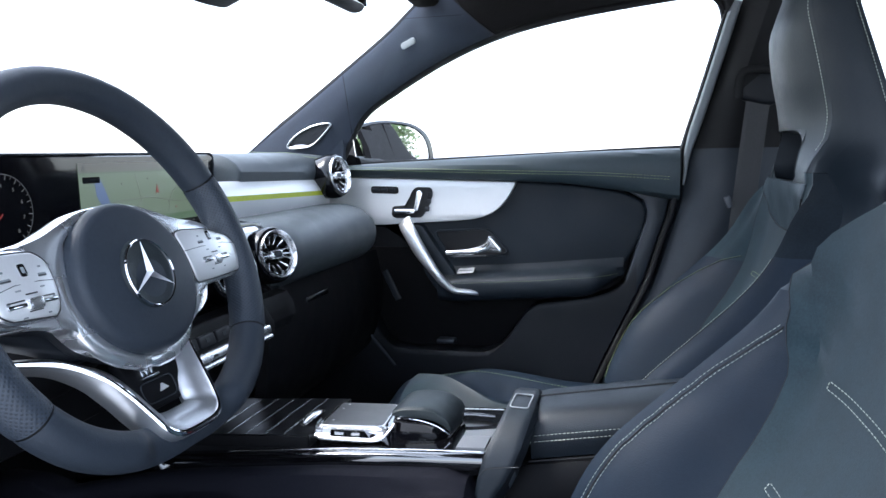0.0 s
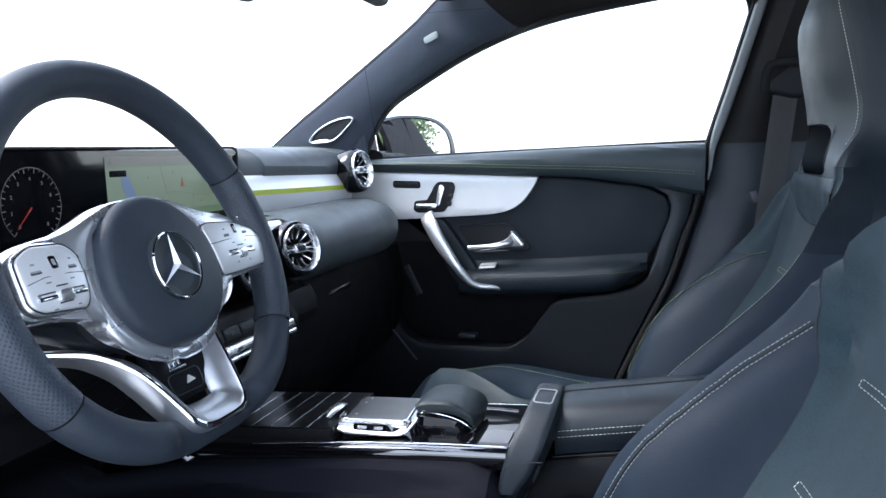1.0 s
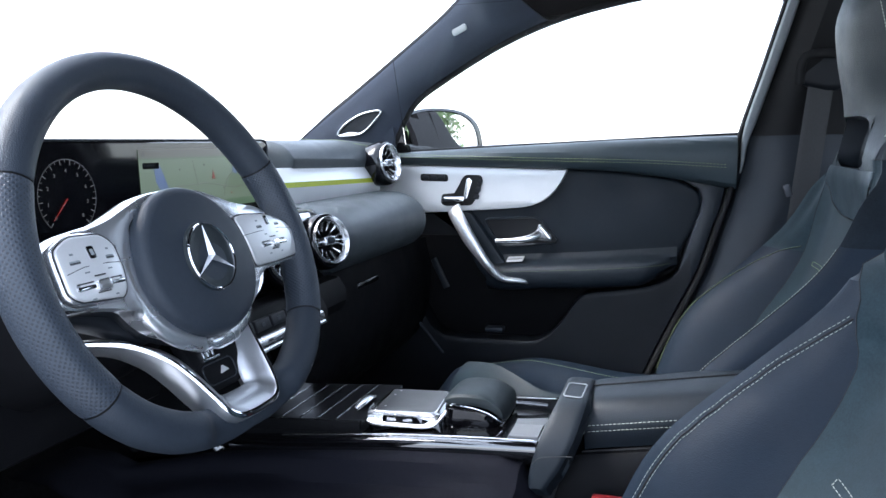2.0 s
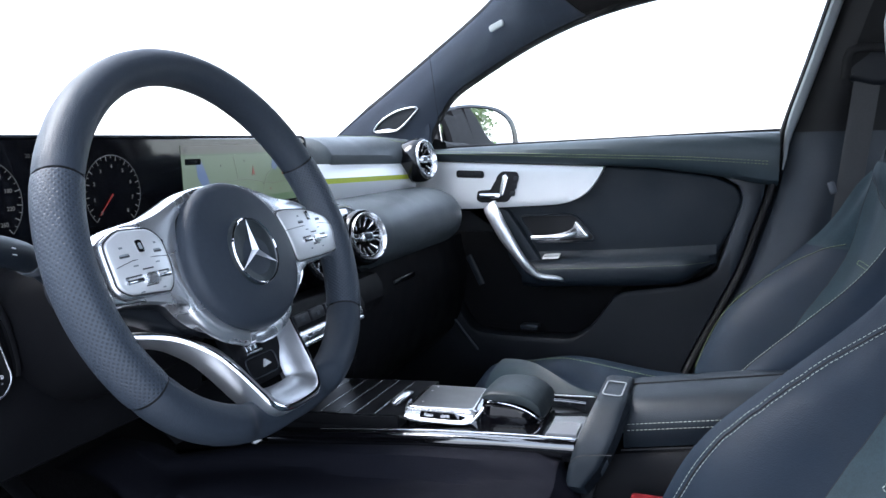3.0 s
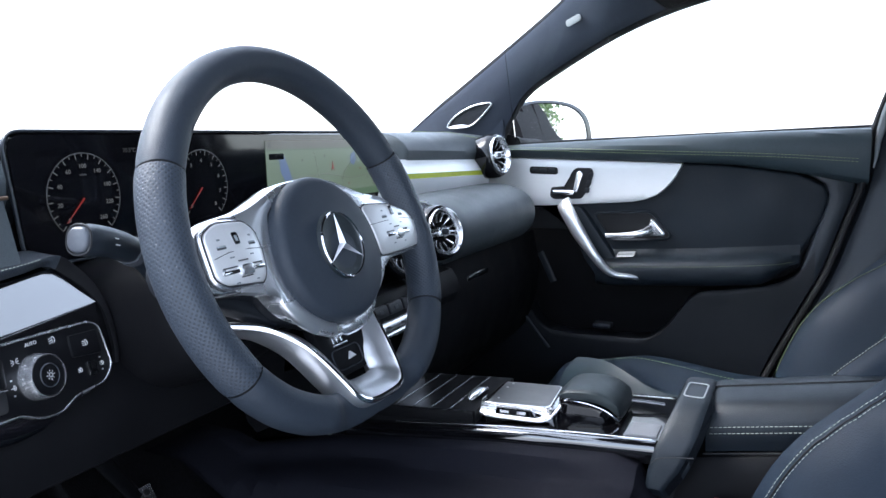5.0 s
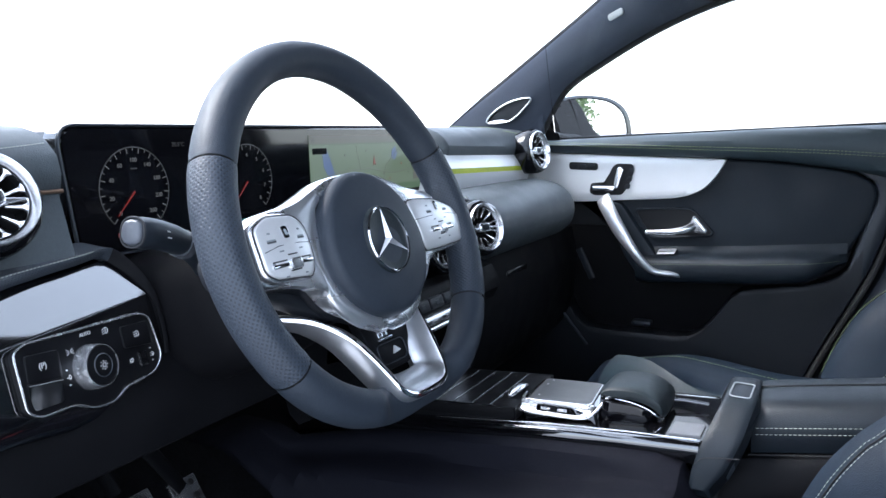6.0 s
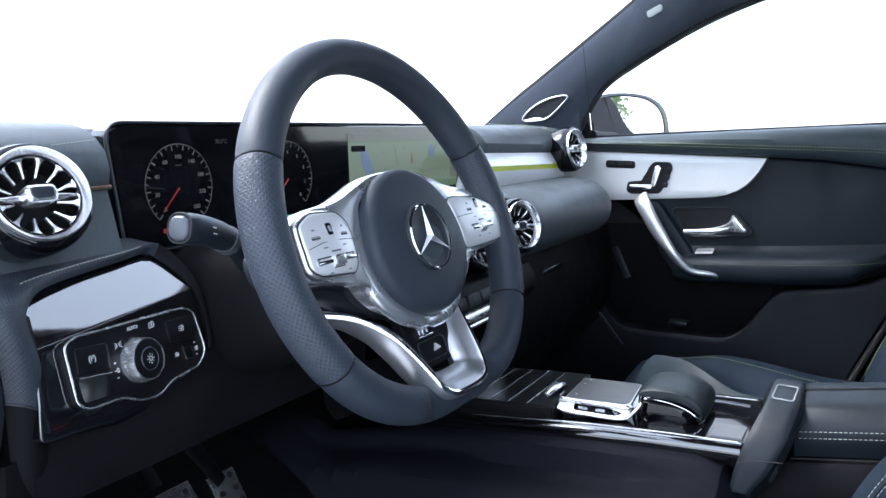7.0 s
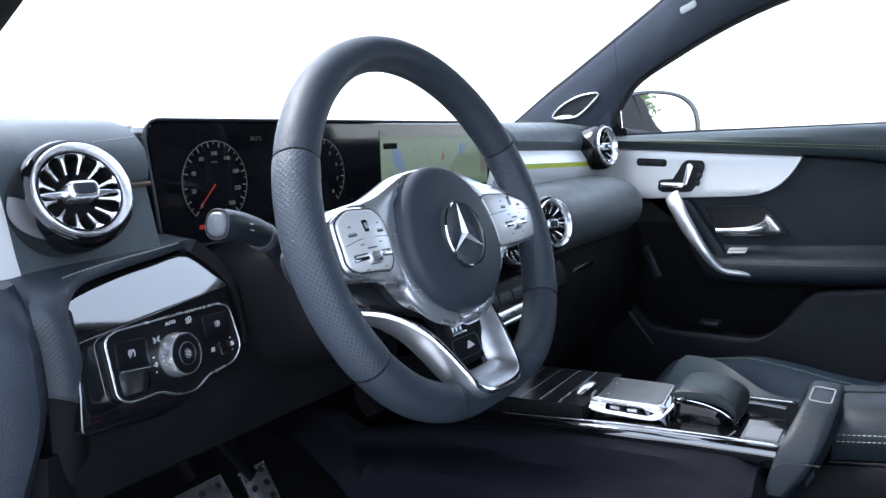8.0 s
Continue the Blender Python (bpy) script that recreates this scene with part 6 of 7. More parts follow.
# ---- centre console ----
def console():
    """Dark leather flank, gloss black deck with silver bars, touch pad and hand rest."""
    c = thing("centre_console", (-0.35, 0.045, 0.40), "centre console with gloss black deck, silver bars and leather flanks", "console")
    # flank towards the driver, one long swell; deck height rises to the rear
    deck = lambda x: lin(x, (-0.80, 0.588), (-0.532, 0.615), (-0.393, 0.630), (-0.282, 0.637), (-0.197, 0.641), (0.3, 0.66))
    def flank(side, n=40):
        rows = []
        for x in np.linspace(-0.82, 0.25, n):
            z = deck(x)
            f = table(x, (-0.80, 1.0), (-0.50, 0.0))
            y0 = -0.047 - 0.075 * f * f
            # a ledge swings along the flank and climbs to the rear
            l = lin(x, (-0.82, 0.548), (-0.65, 0.568), (-0.537, 0.574), (-0.456, 0.570), (-0.40, 0.572), (-0.365, 0.576), (-0.31, 0.586), (-0.267, 0.595), (-0.22, 0.606), (-0.19, 0.609))
            pts = [(y0, z - 0.015), (y0 - 0.010, z - 0.0165), (y0 - 0.017, z - 0.020), (y0 - 0.021, 0.55 * (z - 0.020) + 0.45 * (l + 0.006)), (y0 - 0.025, l + 0.007), (y0 - 0.031, l + 0.0015), (y0 - 0.055, l - 0.001), (y0 - 0.082, l - 0.007), (y0 - 0.094, l - 0.022), (y0 - 0.098, l - 0.09), (y0 - 0.090, 0.36)]
            low = lin(x, (-0.80, 0.60), (-0.76, 0.595), (-0.70, 0.53), (-0.66, 0.46), (-0.60, 0.38), (0.25, 0.36))
            cut = table(x, (-0.222, 0.0), (-0.200, 0.062))
            pts = [(a, max(b - cut, low)) for a, b in pts]
            if side > 0:
                pts = [(0.09 - a, b) for a, b in pts]
            rows.append([V(x, p.x, p.y) for p in spline([(a, b, 0) for a, b in pts], 32)])
        return thick(rows, (0, 0.02 * -side, -0.004))
    part("flank", flank(-1), CONSOLE_SKIN, c, "dark grey leather-look flank")
    part("flank", flank(1), CONSOLE_SKIN, c)
    # gloss band with bright lines along the deck's edge
    for side in (-1, 1):
        Y = (lambda y: y) if side < 0 else (lambda y: 0.09 - y)
        rows = []
        for x in np.linspace(-0.62, -0.199, 24):
            z = deck(x)
            rows.append([V(x, Y(y), zz) for y, zz in ((-0.030, z + 0.0012), (-0.036, z + 0.0010), (-0.0415, z + 0.0004), (-0.0448, z - 0.0010), (-0.0466, z - 0.0036), (-0.0474, z - 0.0085), (-0.0475, z - 0.0140), (-0.0465, z - 0.018))])
        part("edge_band", thick(rows, (0, 0.01 * -side, -0.002)), GLOSS, c, "gloss black edge band")
        line = [V(x, Y(-0.0335), deck(x) + 0.0010) for x in np.linspace(-0.545, -0.203, 16)]
        part("edge_line", sweep(line, lambda t: oval(0.0012 * table(t, (0.0, 0.3), (0.3, 1.2), (0.5, 1.1), (0.8, 0.6), (1.0, 0.5)), 0.0008, 8)), SATIN, c, "bright edge line")
    rows = []
    for x in np.linspace(-0.66, -0.19, 24):
        rows.append([V(x, y, deck(x) + 0.001) for y in np.linspace(-0.034, 0.124, 10)])
    part("deck", thick(rows, (0, 0, -0.03)), GLOSS, c, "gloss black deck")
    # roller lid with silver bars, a little proud of the deck
    lid = lambda x: 0.640 + 0.06 * (x + 0.50)
    rows = [[V(x, y, lid(x)) for y in np.linspace(-0.030, 0.120, 9)] for x in np.linspace(-0.66, -0.430, 16)]
    part("lid", thick(rows, (0, 0, -0.03)), SWITCH, c, "black ribbed sliding lid")
    part("lid_frame", block((-0.545, -0.0325, lid(-0.545) - 0.008), (0.23, 0.004, 0.016), 0.0018, Euler((0, -0.06, 0)).to_matrix()), KNEE, c, "black lid frame")
    for k in range(7):
        x = -0.628 + 0.0270 * k
        part("lid_bar", sweep([V(x, y, lid(x) + 0.0006) for y in np.linspace(-0.0285, 0.118, 6)], oval(0.0005, 0.0006, 8, 3)), SATIN, c, "thin silver bar")
    part("lid_grip", sweep(spline([(-0.451, 0.002, 0.6450), (-0.450, 0.016, 0.6495), (-0.448, 0.036, 0.6510), (-0.446, 0.054, 0.6465)], 24), lambda t: oval(0.0085 * (0.15 + 0.85 * math.sqrt(math.sin(math.pi * min(max(t, 0.02), 0.98)))), 0.0030, 16)), SATIN, c, "bright oval lid grip")
    # grey sheet behind the hand rest, standing for the sky mirrored in the deck
    for y0, y1, x0 in ((-0.026, 0.014, -0.236),):
        rows = [[V(x, y, deck(x) + 0.0028) for y in np.linspace(y0, y1, 7)] for x in np.linspace(x0, -0.200, 10)]
        part("deck_gleam_sheet", thick(rows, (0, 0, -0.003)), DECK_GLEAM, c, "grey satin sheet standing for the sky mirrored in the deck")
    part("plate_rail", sweep(spline([(-0.262, 0.072, 0.6480), (-0.240, 0.073, 0.6500), (-0.205, 0.074, 0.6490)], 12), oval(0.0035, 0.0022, 10)), GLOSS, c)
    # touch pad: a grey plate on a silver frame whose front rail sweeps up to the hand rest
    pad = thing("touch_pad", (-0.38, 0.04, 0.632), "grey touch pad in a satin silver housing on the console", "touch pad")
    tilt = lambda x: 0.6535 + 0.02 * (x + 0.38)
    face = rounded([(-0.420, -0.0105), (-0.338, -0.0035), (-0.346, 0.083), (-0.425, 0.079)], [0.006, 0.010, 0.008, 0.006], 5)
    part("pad_face", cushion(face, lambda a, b, d: V(a, b, tilt(a) + d), 0.004, 0.0012), PAD_GREY, pad, "matt grey touch face")
    grow = lambda k: [(-0.382 + (a + 0.382) * k, 0.037 + (b - 0.037) * k) for a, b in face]
    part("frame", slab(grow(1.06), lambda a, b, d: V(a, b, tilt(a) - 0.0008 + d), 0.004, 0.0016, 3), SATIN, pad, "thin satin silver frame")
    part("foot", slab(rounded([(-0.430, -0.012), (-0.332, -0.007), (-0.324, 0.004), (-0.340, 0.090), (-0.432, 0.086)], 0.010), lambda a, b, d: V(a, b, tilt(a) - 0.004 + d), 0.020, 0.001), GLOSS, pad, "gloss black foot")
    # front: a silver fascia between two lips, with a dark slot and its keys
    lo = lambda a: V(a, -0.0185 + 0.05 * (a + 0.385), 0.6390)
    hi = lambda a: V(a, -0.0135 + 0.07 * (a + 0.385), 0.6515)
    rows = [[lo(a).lerp(hi(a), k) + V(0, 0.0035 * math.sin(math.pi * k), 0) for k in np.linspace(0, 1, 8)] for a in np.linspace(-0.427, -0.336, 16)]
    part("fascia", thick(rows, (0, 0.004, 0)), SATIN, pad, "satin silver fascia")
    slot = rounded([(-0.406, 0.15), (-0.352, 0.15), (-0.345, 0.40), (-0.362, 0.74), (-0.406, 0.74)], 0.02, 4)
    on = lambda a, k, d: lo(a).lerp(hi(a), k) + V(0, 0.0035 * math.sin(math.pi * k) - 0.0012 - d, 0)
    part("key_slot", slab(slot, on, 0.002), GLOSS, pad, "dark key slot")
    for x in (-0.394, -0.372):
        part("key", slab([(x - 0.006, 0.28), (x + 0.006, 0.28), (x + 0.006, 0.55), (x - 0.006, 0.55)], lambda a, k, d: on(a, k, d + 0.0012), 0.002), SATIN, pad)
    rail = spline([(-0.437, 0.030, 0.6405), (-0.4360, 0.004, 0.6395), (-0.432, -0.0130, 0.6385), (-0.420, -0.0205, 0.6380), (-0.385, -0.0195, 0.6378), (-0.348, -0.0175, 0.6380), (-0.336, -0.0120, 0.6410), (-0.328, -0.0030, 0.6490), (-0.321, 0.0040, 0.6590), (-0.314, 0.0060, 0.6660)], 60)
    part("rail", sweep(rail, lambda t: oval(table(t, (0.0, 0.0012), (0.3, 0.0022), (0.8, 0.0026), (1.0, 0.0012)), 0.0022, 12)), SATIN, pad, "silver rail that sweeps up to the hand rest")
    brow = spline([(-0.429, 0.010, 0.6530), (-0.4275, -0.0080, 0.6525), (-0.420, -0.0145, 0.6522), (-0.385, -0.0135, 0.6527), (-0.348, -0.0110, 0.6535), (-0.335, -0.0040, 0.6520), (-0.329, 0.0020, 0.6470)], 50)
    part("brow", sweep(brow, lambda t: oval(table(t, (0.0, 0.0008), (0.5, 0.0020), (0.8, 0.0030), (1.0, 0.0016)), 0.0016, 10)), SATIN, pad, "silver upper lip")
    for x, y in ((-0.414, 0.070), (-0.416, 0.052), (-0.412, 0.006)):
        part("face_mark", slab([(x, y), (x + 0.0025, y), (x + 0.0025, y + 0.002), (x, y + 0.002)], lambda a, b, d: V(a, b, tilt(a) + 0.0004 + d), 0.0008), BUTTON, pad)
    # hand rest: a leather hood over a gloss black bulb, its lower edge falling to the rear
    rest = thing("hand_rest", (-0.29, 0.045, 0.632), "padded black leather hand rest with a chrome edge", "hand rest")
    crown = [(-0.3375, 0.0, 0.6680), (-0.334, 0.0, 0.6745), (-0.322, 0.0, 0.6800), (-0.300, 0.0, 0.6825), (-0.276, 0.0, 0.6805), (-0.259, 0.0, 0.6715), (-0.250, 0.0, 0.6610), (-0.247, 0.0, 0.6510), (-0.2485, 0.0, 0.6455)]
    hem = [(-0.252, 0.0, 0.6475), (-0.260, 0.0, 0.6545), (-0.272, 0.0, 0.6610), (-0.293, 0.0, 0.6655), (-0.320, 0.0, 0.6665)]
    loop = spline(crown + hem, 56, closed=True)
    core = V(-0.290, 0.0, 0.669)
    rows = []
    for k in range(17):
        a = math.pi * k / 16
        y = 0.0455 - 0.0420 * math.copysign(abs(math.cos(a)) ** 0.8, math.cos(a))
        w = max(math.sin(a), 0.02) ** 0.30
        rows.append([V(core.x + 0.003 + (p.x - core.x) * (0.74 + 0.18 * w), y, core.z - 0.0025 + (p.z - core.z) * w) for p in loop])
    part("pad", grid(rows, wrap_v=True, caps=True), LEATHER_SOFT, rest, "rounded leather hood")
    edge = spline([(-0.329, 0.016, 0.6648), (-0.324, 0.0072, 0.6638), (-0.312, 0.0042, 0.6632), (-0.290, 0.0036, 0.6616), (-0.270, 0.0036, 0.6565), (-0.259, 0.0040, 0.6505), (-0.2515, 0.0060, 0.6445)], 40)
    part("chrome_edge", tube(edge, 0.0011), CHROME, rest, "thin chrome edge")
    rows = []
    for z, f, g in ((0.6670, 0.90, 0.0), (0.6600, 0.97, 0.0), (0.650, 1.0, 1.0), (0.640, 0.99, 1.0), (0.633, 0.94, 1.0), (0.628, 0.88, 1.0)):
        ring = rounded([(-0.328, 0.004 - 0.009 * f), (-0.262, 0.004 - 0.009 * f), (-0.250, 0.030), (-0.250, 0.080), (-0.328, 0.080)], [0.014, 0.018, 0.010, 0.010, 0.010], 6)
        rows.append([V(-0.290 + (x + 0.290) * f, 0.042 + (y - 0.042) * f, min(z, lin(x, (-0.290, 0.662), (-0.270, 0.656), (-0.258, 0.649), (-0.249, 0.640)))) for x, y in ring])
    part("plinth", grid(rows, wrap_v=True, caps=True), SCREEN, rest, "gloss black bulb")
    part("foot_line", tube(spline([(-0.276, -0.0045, 0.6335), (-0.264, -0.0005, 0.6350), (-0.255, 0.0100, 0.6390), (-0.250, 0.0160, 0.6430)], 16), 0.0010), SATIN, rest)
    return c


def armrest():
    a = thing("armrest", (-0.02, 0.05, 0.56), "black leather centre armrest with pale double stitching", "armrest")
    rise = lambda x: 0.162 * (x + 0.15)
    rows = []
    for x in np.linspace(-0.1475, 0.22, 30):
        e = table(x, (-0.1475, 1.0), (-0.140, 0.0))
        r = rise(x)
        pts = [(0.004, 0.622), (0.000, 0.640), (0.0005, 0.655), (0.010, 0.671), (0.026, 0.6795), (0.06, 0.684), (0.095, 0.682), (0.108, 0.674), (0.112, 0.655), (0.110, 0.622)]
        rows.append([V(x, p.x + 0.002 * e, p.y + r - 0.002 * e) for p in spline([(y, z, 0) for y, z in pts], 34)])
    part("lid", grid(rows, wrap_v=True, caps=True), ARM_SKIN, a, "padded leather lid")
    for k, (y, z) in enumerate(((0.0015, 0.6525), (-0.0005, 0.6455))):
        part("stitching", stitches([(x, y - 0.0012, z + rise(x)) for x in np.linspace(-0.143, 0.20, 10)], (0, -1, 0.2), 0.0030, 0.0020, 0.00034), THREAD_PALE, a, "pale thread")
    part("lid_crease", tube([V(x, 0.060, 0.6845 + rise(x)) for x in np.linspace(-0.145, 0.10, 8)], 0.0012, 6), RUBBER, a)
    rows = []
    for x in np.linspace(-0.180, 0.22, 20):
        r = rise(x)
        rows.append([V(x, y, z) for y, z in ((0.050, 0.620 + r), (-0.008, 0.619 + r), (-0.014, 0.612 + r), (-0.020, 0.58 + r * 0.8), (-0.026, 0.50), (-0.028, 0.38))])
    part("box", thick(rows, (0, 0.01, 0)), KNEE, a, "black plastic box below the lid")
    part("box_gap", tube([V(x, 0.0015, 0.6195 + rise(x)) for x in np.linspace(-0.150, 0.22, 8)], 0.0016, 6), RUBBER, a)
    # front hoop that wraps over the lid
    prof = [(-0.0560, 0.592), (-0.0550, 0.606), (-0.052, 0.628), (-0.044, 0.650), (-0.026, 0.671), (-0.004, 0.6835), (0.035, 0.6885), (0.070, 0.6885), (0.098, 0.681), (0.111, 0.664), (0.115, 0.62), (0.118, 0.575)]
    curve = spline([(y, z, 0) for y, z in prof], 44)
    rows = []
    for k in range(11):
        t = k / 10
        row = []
        for i, p in enumerate(curve):
            d = (curve[min(i + 1, 43)] - curve[max(i - 1, 0)]).normalized()
            out = V(0, -d.y, d.x)
            z = p.y
            front = lin(z, (0.545, -0.214), (0.589, -0.208), (0.611, -0.205), (0.632, -0.200), (0.654, -0.193), (0.689, -0.178))
            rear = lin(z, (0.545, -0.205), (0.575, -0.194), (0.598, -0.182), (0.615, -0.170), (0.636, -0.160), (0.657, -0.152), (0.689, -0.143))
            lift = 0.0032 * (1 - abs(2 * t - 1) ** 6) - 0.0022
            row.append(V(front + (rear - front) * t, p.x, z) + out * lift)
        rows.append(row)
    part("front_hoop", thick(rows, (0.004, 0.010, -0.012)), ARM_SKIN, a, "dark grey hoop round the armrest's front")
    part("hoop_seam", tube(spline([(-0.2005, -0.0570, 0.6220), (-0.192, -0.0562, 0.6300), (-0.172, -0.0555, 0.6335), (-0.154, -0.0545, 0.6350)], 14), 0.0007, 6), LINE_DARK, a)
    fill = [[V(-0.168 - 0.27 * max(0, 0.687 - z) + 0.006 * s, y, z) for y in np.linspace(-0.030, 0.106, 6)] for s, z in ((0, 0.655), (0, 0.64), (0, 0.60), (0, 0.55))]
    part("front_face", thick(fill, (0.02, 0, 0)), PLASTIC, a)
    key = rounded([(-0.174, 0.006), (-0.151, 0.004), (-0.149, 0.044), (-0.172, 0.046)], 0.005)
    ring = [V(x, y, 0.6915 - 0.15 * max(0, 0.035 - y)) for x, y in key]
    part("release_key", sweep(ring + ring[:2], oval(0.0011, 0.0008, 6), (0, 0, 1), caps=False), SEAL, a, "pale outline of the release key")
    b = thing("belt_buckle", (-0.11, -0.005, 0.50), "red seat belt buckle beside the armrest", "belt buckle")
    part("body", block((-0.112, -0.045, 0.535), (0.046, 0.022, 0.07), 0.006), PLASTIC, b)
    part("release", block((-0.112, -0.045, 0.580), (0.042, 0.018, 0.012), 0.003), RED, b, "red release key")


console()
armrest()


# ---- seats ----
def seat(yc, cushion_drop, ahead):
    """A sports seat with one-piece headrest. Sections across the backrest at growing height; s runs across."""
    lean = lambda z: (0.123 + 0.435 * (z - 0.814) if z < 0.98 else 0.1952 + 0.25 * (z - 0.98))
    st = thing("car_seat", (0.0, yc, 0.36), "black leather sports seat with grey suede insert and pale stitching", "car seat", "front seats")
    zs = np.linspace(0.56, 1.30, 52)

    def half(z):
        return lin(z, (0.56, 0.240), (0.70, 0.256), (0.80, 0.252), (0.86, 0.240), (0.905, 0.222), (0.930, 0.208), (0.950, 0.190), (0.970, 0.169), (0.990, 0.155), (1.02, 0.148), (1.10, 0.142), (1.22, 0.128), (1.27, 0.105), (1.30, 0.06))

    def proud(z):
        return lin(z, (0.56, 0.125), (0.66, 0.125), (0.69, 0.115), (0.747, 0.080), (0.80, 0.045), (0.83, 0.024), (0.86, 0.0), (0.89, -0.018), (0.94, -0.022), (0.99, 0.0))

    def crown(z):
        """How far the headrest's middle stands out."""
        return lin(z, (0.95, 0.0), (0.993, 0.018), (1.026, 0.025), (1.059, 0.038), (1.080, 0.048), (1.101, 0.0575), (1.134, 0.070), (1.150, 0.0755), (1.166, 0.0775), (1.197, 0.0750), (1.25, 0.069), (1.30, 0.055))

    def row(z):
        x0, w, c = lean(z), half(z), crown(z)
        p = proud(z)
        wi = lin(z, (0.56, 0.150), (0.67, 0.160), (0.75, 0.170), (0.795, 0.182), (0.825, 0.196), (0.85, 0.196), (0.905, 0.184), (0.93, 0.160), (0.966, 0.128), (1.02, 0.129), (1.10, 0.120), (1.22, 0.104), (1.27, 0.085), (1.30, 0.05))
        wc = w - lin(z, (0.56, 0.032), (0.86, 0.030), (0.93, 0.022), (1.3, 0.006))
        pts = []
        back = x0 + lin(z, (0.56, 0.13), (0.9, 0.12), (0.98, 0.124), (1.185, 0.010), (1.30, -0.030))
        right = [(0.0, x0 - c), (wi * 0.5, x0 - c * 0.86), (wi, x0 - c * 0.38 + 0.003), (wi + (wc - wi) * 0.35, x0 - p * 0.50 - c * 0.28), (wi + (wc - wi) * 0.72, x0 - p * 0.90 - c * 0.20), (wc, x0 - p - c * 0.14),
                 (w - 0.008, x0 - p * 0.88 + 0.010), (w, x0 - p * 0.60 + 0.034), (w - 0.004, x0 + 0.5 * (back - x0) + 0.01), (w - 0.03, back - 0.01), (w * 0.55, back)]
        h = table(z, (0.965, 0.0), (1.02, 1.0))
        front = x0 + lin(z, (0.97, 0.014), (1.012, 0.012), (1.044, 0.007), (1.08, -0.008), (1.116, -0.024), (1.18, -0.053), (1.25, -0.066), (1.30, -0.060))
        side = ((wi, 0.0), (wi + (w - wi) * 0.3, 0.05), (wi + (w - wi) * 0.6, 0.12), (wi + (w - wi) * 0.85, 0.22), (w, 0.36), (w, 0.55), (w - 0.004, 0.80), (w - 0.022, 0.97), (w * 0.55, 1.0))
        for i, (s, share) in enumerate(side):
            right[2 + i] = (right[2 + i][0] * (1 - h) + s * h, right[2 + i][1] * (1 - h) + (front + share * (back - front)) * h)
        right[1] = (wi * 0.52, right[1][1] * (1 - h) + h * (x0 - c + 0.24 * (front - x0 + c)))
        ring = right + [(0.0, back + 0.004)] + [(-s, x) for s, x in reversed(right[1:])]
        for s, x in ring:
            pts.append(V(x, yc + s, z))
        return pts
    # the cushioned front below the headrest: a sunken insert, a slope, the sewn crest and the rounded outer edge
    def dense(z):
        w = half(z)
        xi = lin(z, (0.56, 0.030), (0.64, 0.085), (0.70, 0.116), (0.74, 0.142), (0.78, 0.160), (0.82, 0.174), (0.86, 0.185), (0.90, 0.192), (0.94, 0.197), (0.98, 0.200)) + ahead
        xs = sum(lin(z + d, (0.56, -0.078), (0.64, -0.047), (0.68, -0.025), (0.70, -0.008), (0.72, 0.012), (0.74, 0.034), (0.76, 0.055), (0.78, 0.076), (0.80, 0.098), (0.82, 0.118), (0.84, 0.136), (0.86, 0.149), (0.88, 0.159), (0.90, 0.168), (0.92, 0.178), (0.94, 0.188), (0.98, 0.20)) for d in (-0.024, -0.012, 0.0, 0.012, 0.024)) / 5 + ahead
        ws, deep = w * 0.82, xi - xs
        middle = [(0.08, xi + 0.002), (w * 0.53, xi - 0.004), (w * 0.62, xi - 0.16 * deep)]
        if yc < 0:
            middle = [(w * 0.25, xi + 0.002), (w * 0.42, xi - 0.003), (w * 0.55, xi - 0.004 - 0.05 * deep), (w * 0.645, xi - 0.16 * deep)]
        nodes = [(0.0, xi + 0.004)] + middle + [(w * 0.72, xs + 0.34 * deep), (ws, xs + 0.004), (w * 0.91, xs - 0.008), (w - 0.005, xs + 0.008), (w, xs + 0.045)]
        return spline([(s, x, 0) for s, x in nodes], 240)

    def seam_at(z):
        """How far out the suede ends, as a share of the half width."""
        if yc > 0:
            return lin(z, (0.56, 0.62), (0.80, 0.63), (0.84, 0.66), (0.90, 0.72), (0.975, 0.84))
        return sum(lin(z + d, (0.56, 0.625), (0.68, 0.635), (0.72, 0.645), (0.78, 0.662), (0.80, 0.672), (0.82, 0.698), (0.84, 0.759), (0.86, 0.836), (0.88, 0.94), (0.89, 0.985), (0.975, 0.985)) for d in (-0.008, -0.004, 0.0, 0.004, 0.008)) / 5

    def front_ring(z):
        d = dense(z)
        w = half(z)
        k = next(i for i, p in enumerate(d) if p.x >= seam_at(z) * w)
        kc = next(i for i, p in enumerate(d) if p.x >= max(0.905 * w, min(0.985, seam_at(z) + 0.06) * w))
        right = [d[int(round(k * i / 6))] for i in range(6)] + [d[int(round(k + (kc - k) * i / 8))] for i in range(8)] + [d[int(round(kc + (239 - kc) * i / 4))] for i in range(5)]
        back = lean(z) + ahead + lin(z, (0.56, 0.13), (0.9, 0.12), (0.98, 0.124))
        tail = spline([(w, right[-1].y, 0), (w - 0.004, 0.5 * (right[-1].y + back), 0), (w - 0.03, back - 0.01, 0), (w * 0.55, back, 0), (0.0, back + 0.004, 0)], 16)
        right += tail[1:]
        ring = right + [V(-p.x, p.y, 0) for p in reversed(right[1:-1])]
        return [V(p.y, yc + p.x, z) for p in ring]
    rows = [row(z) for z in zs]
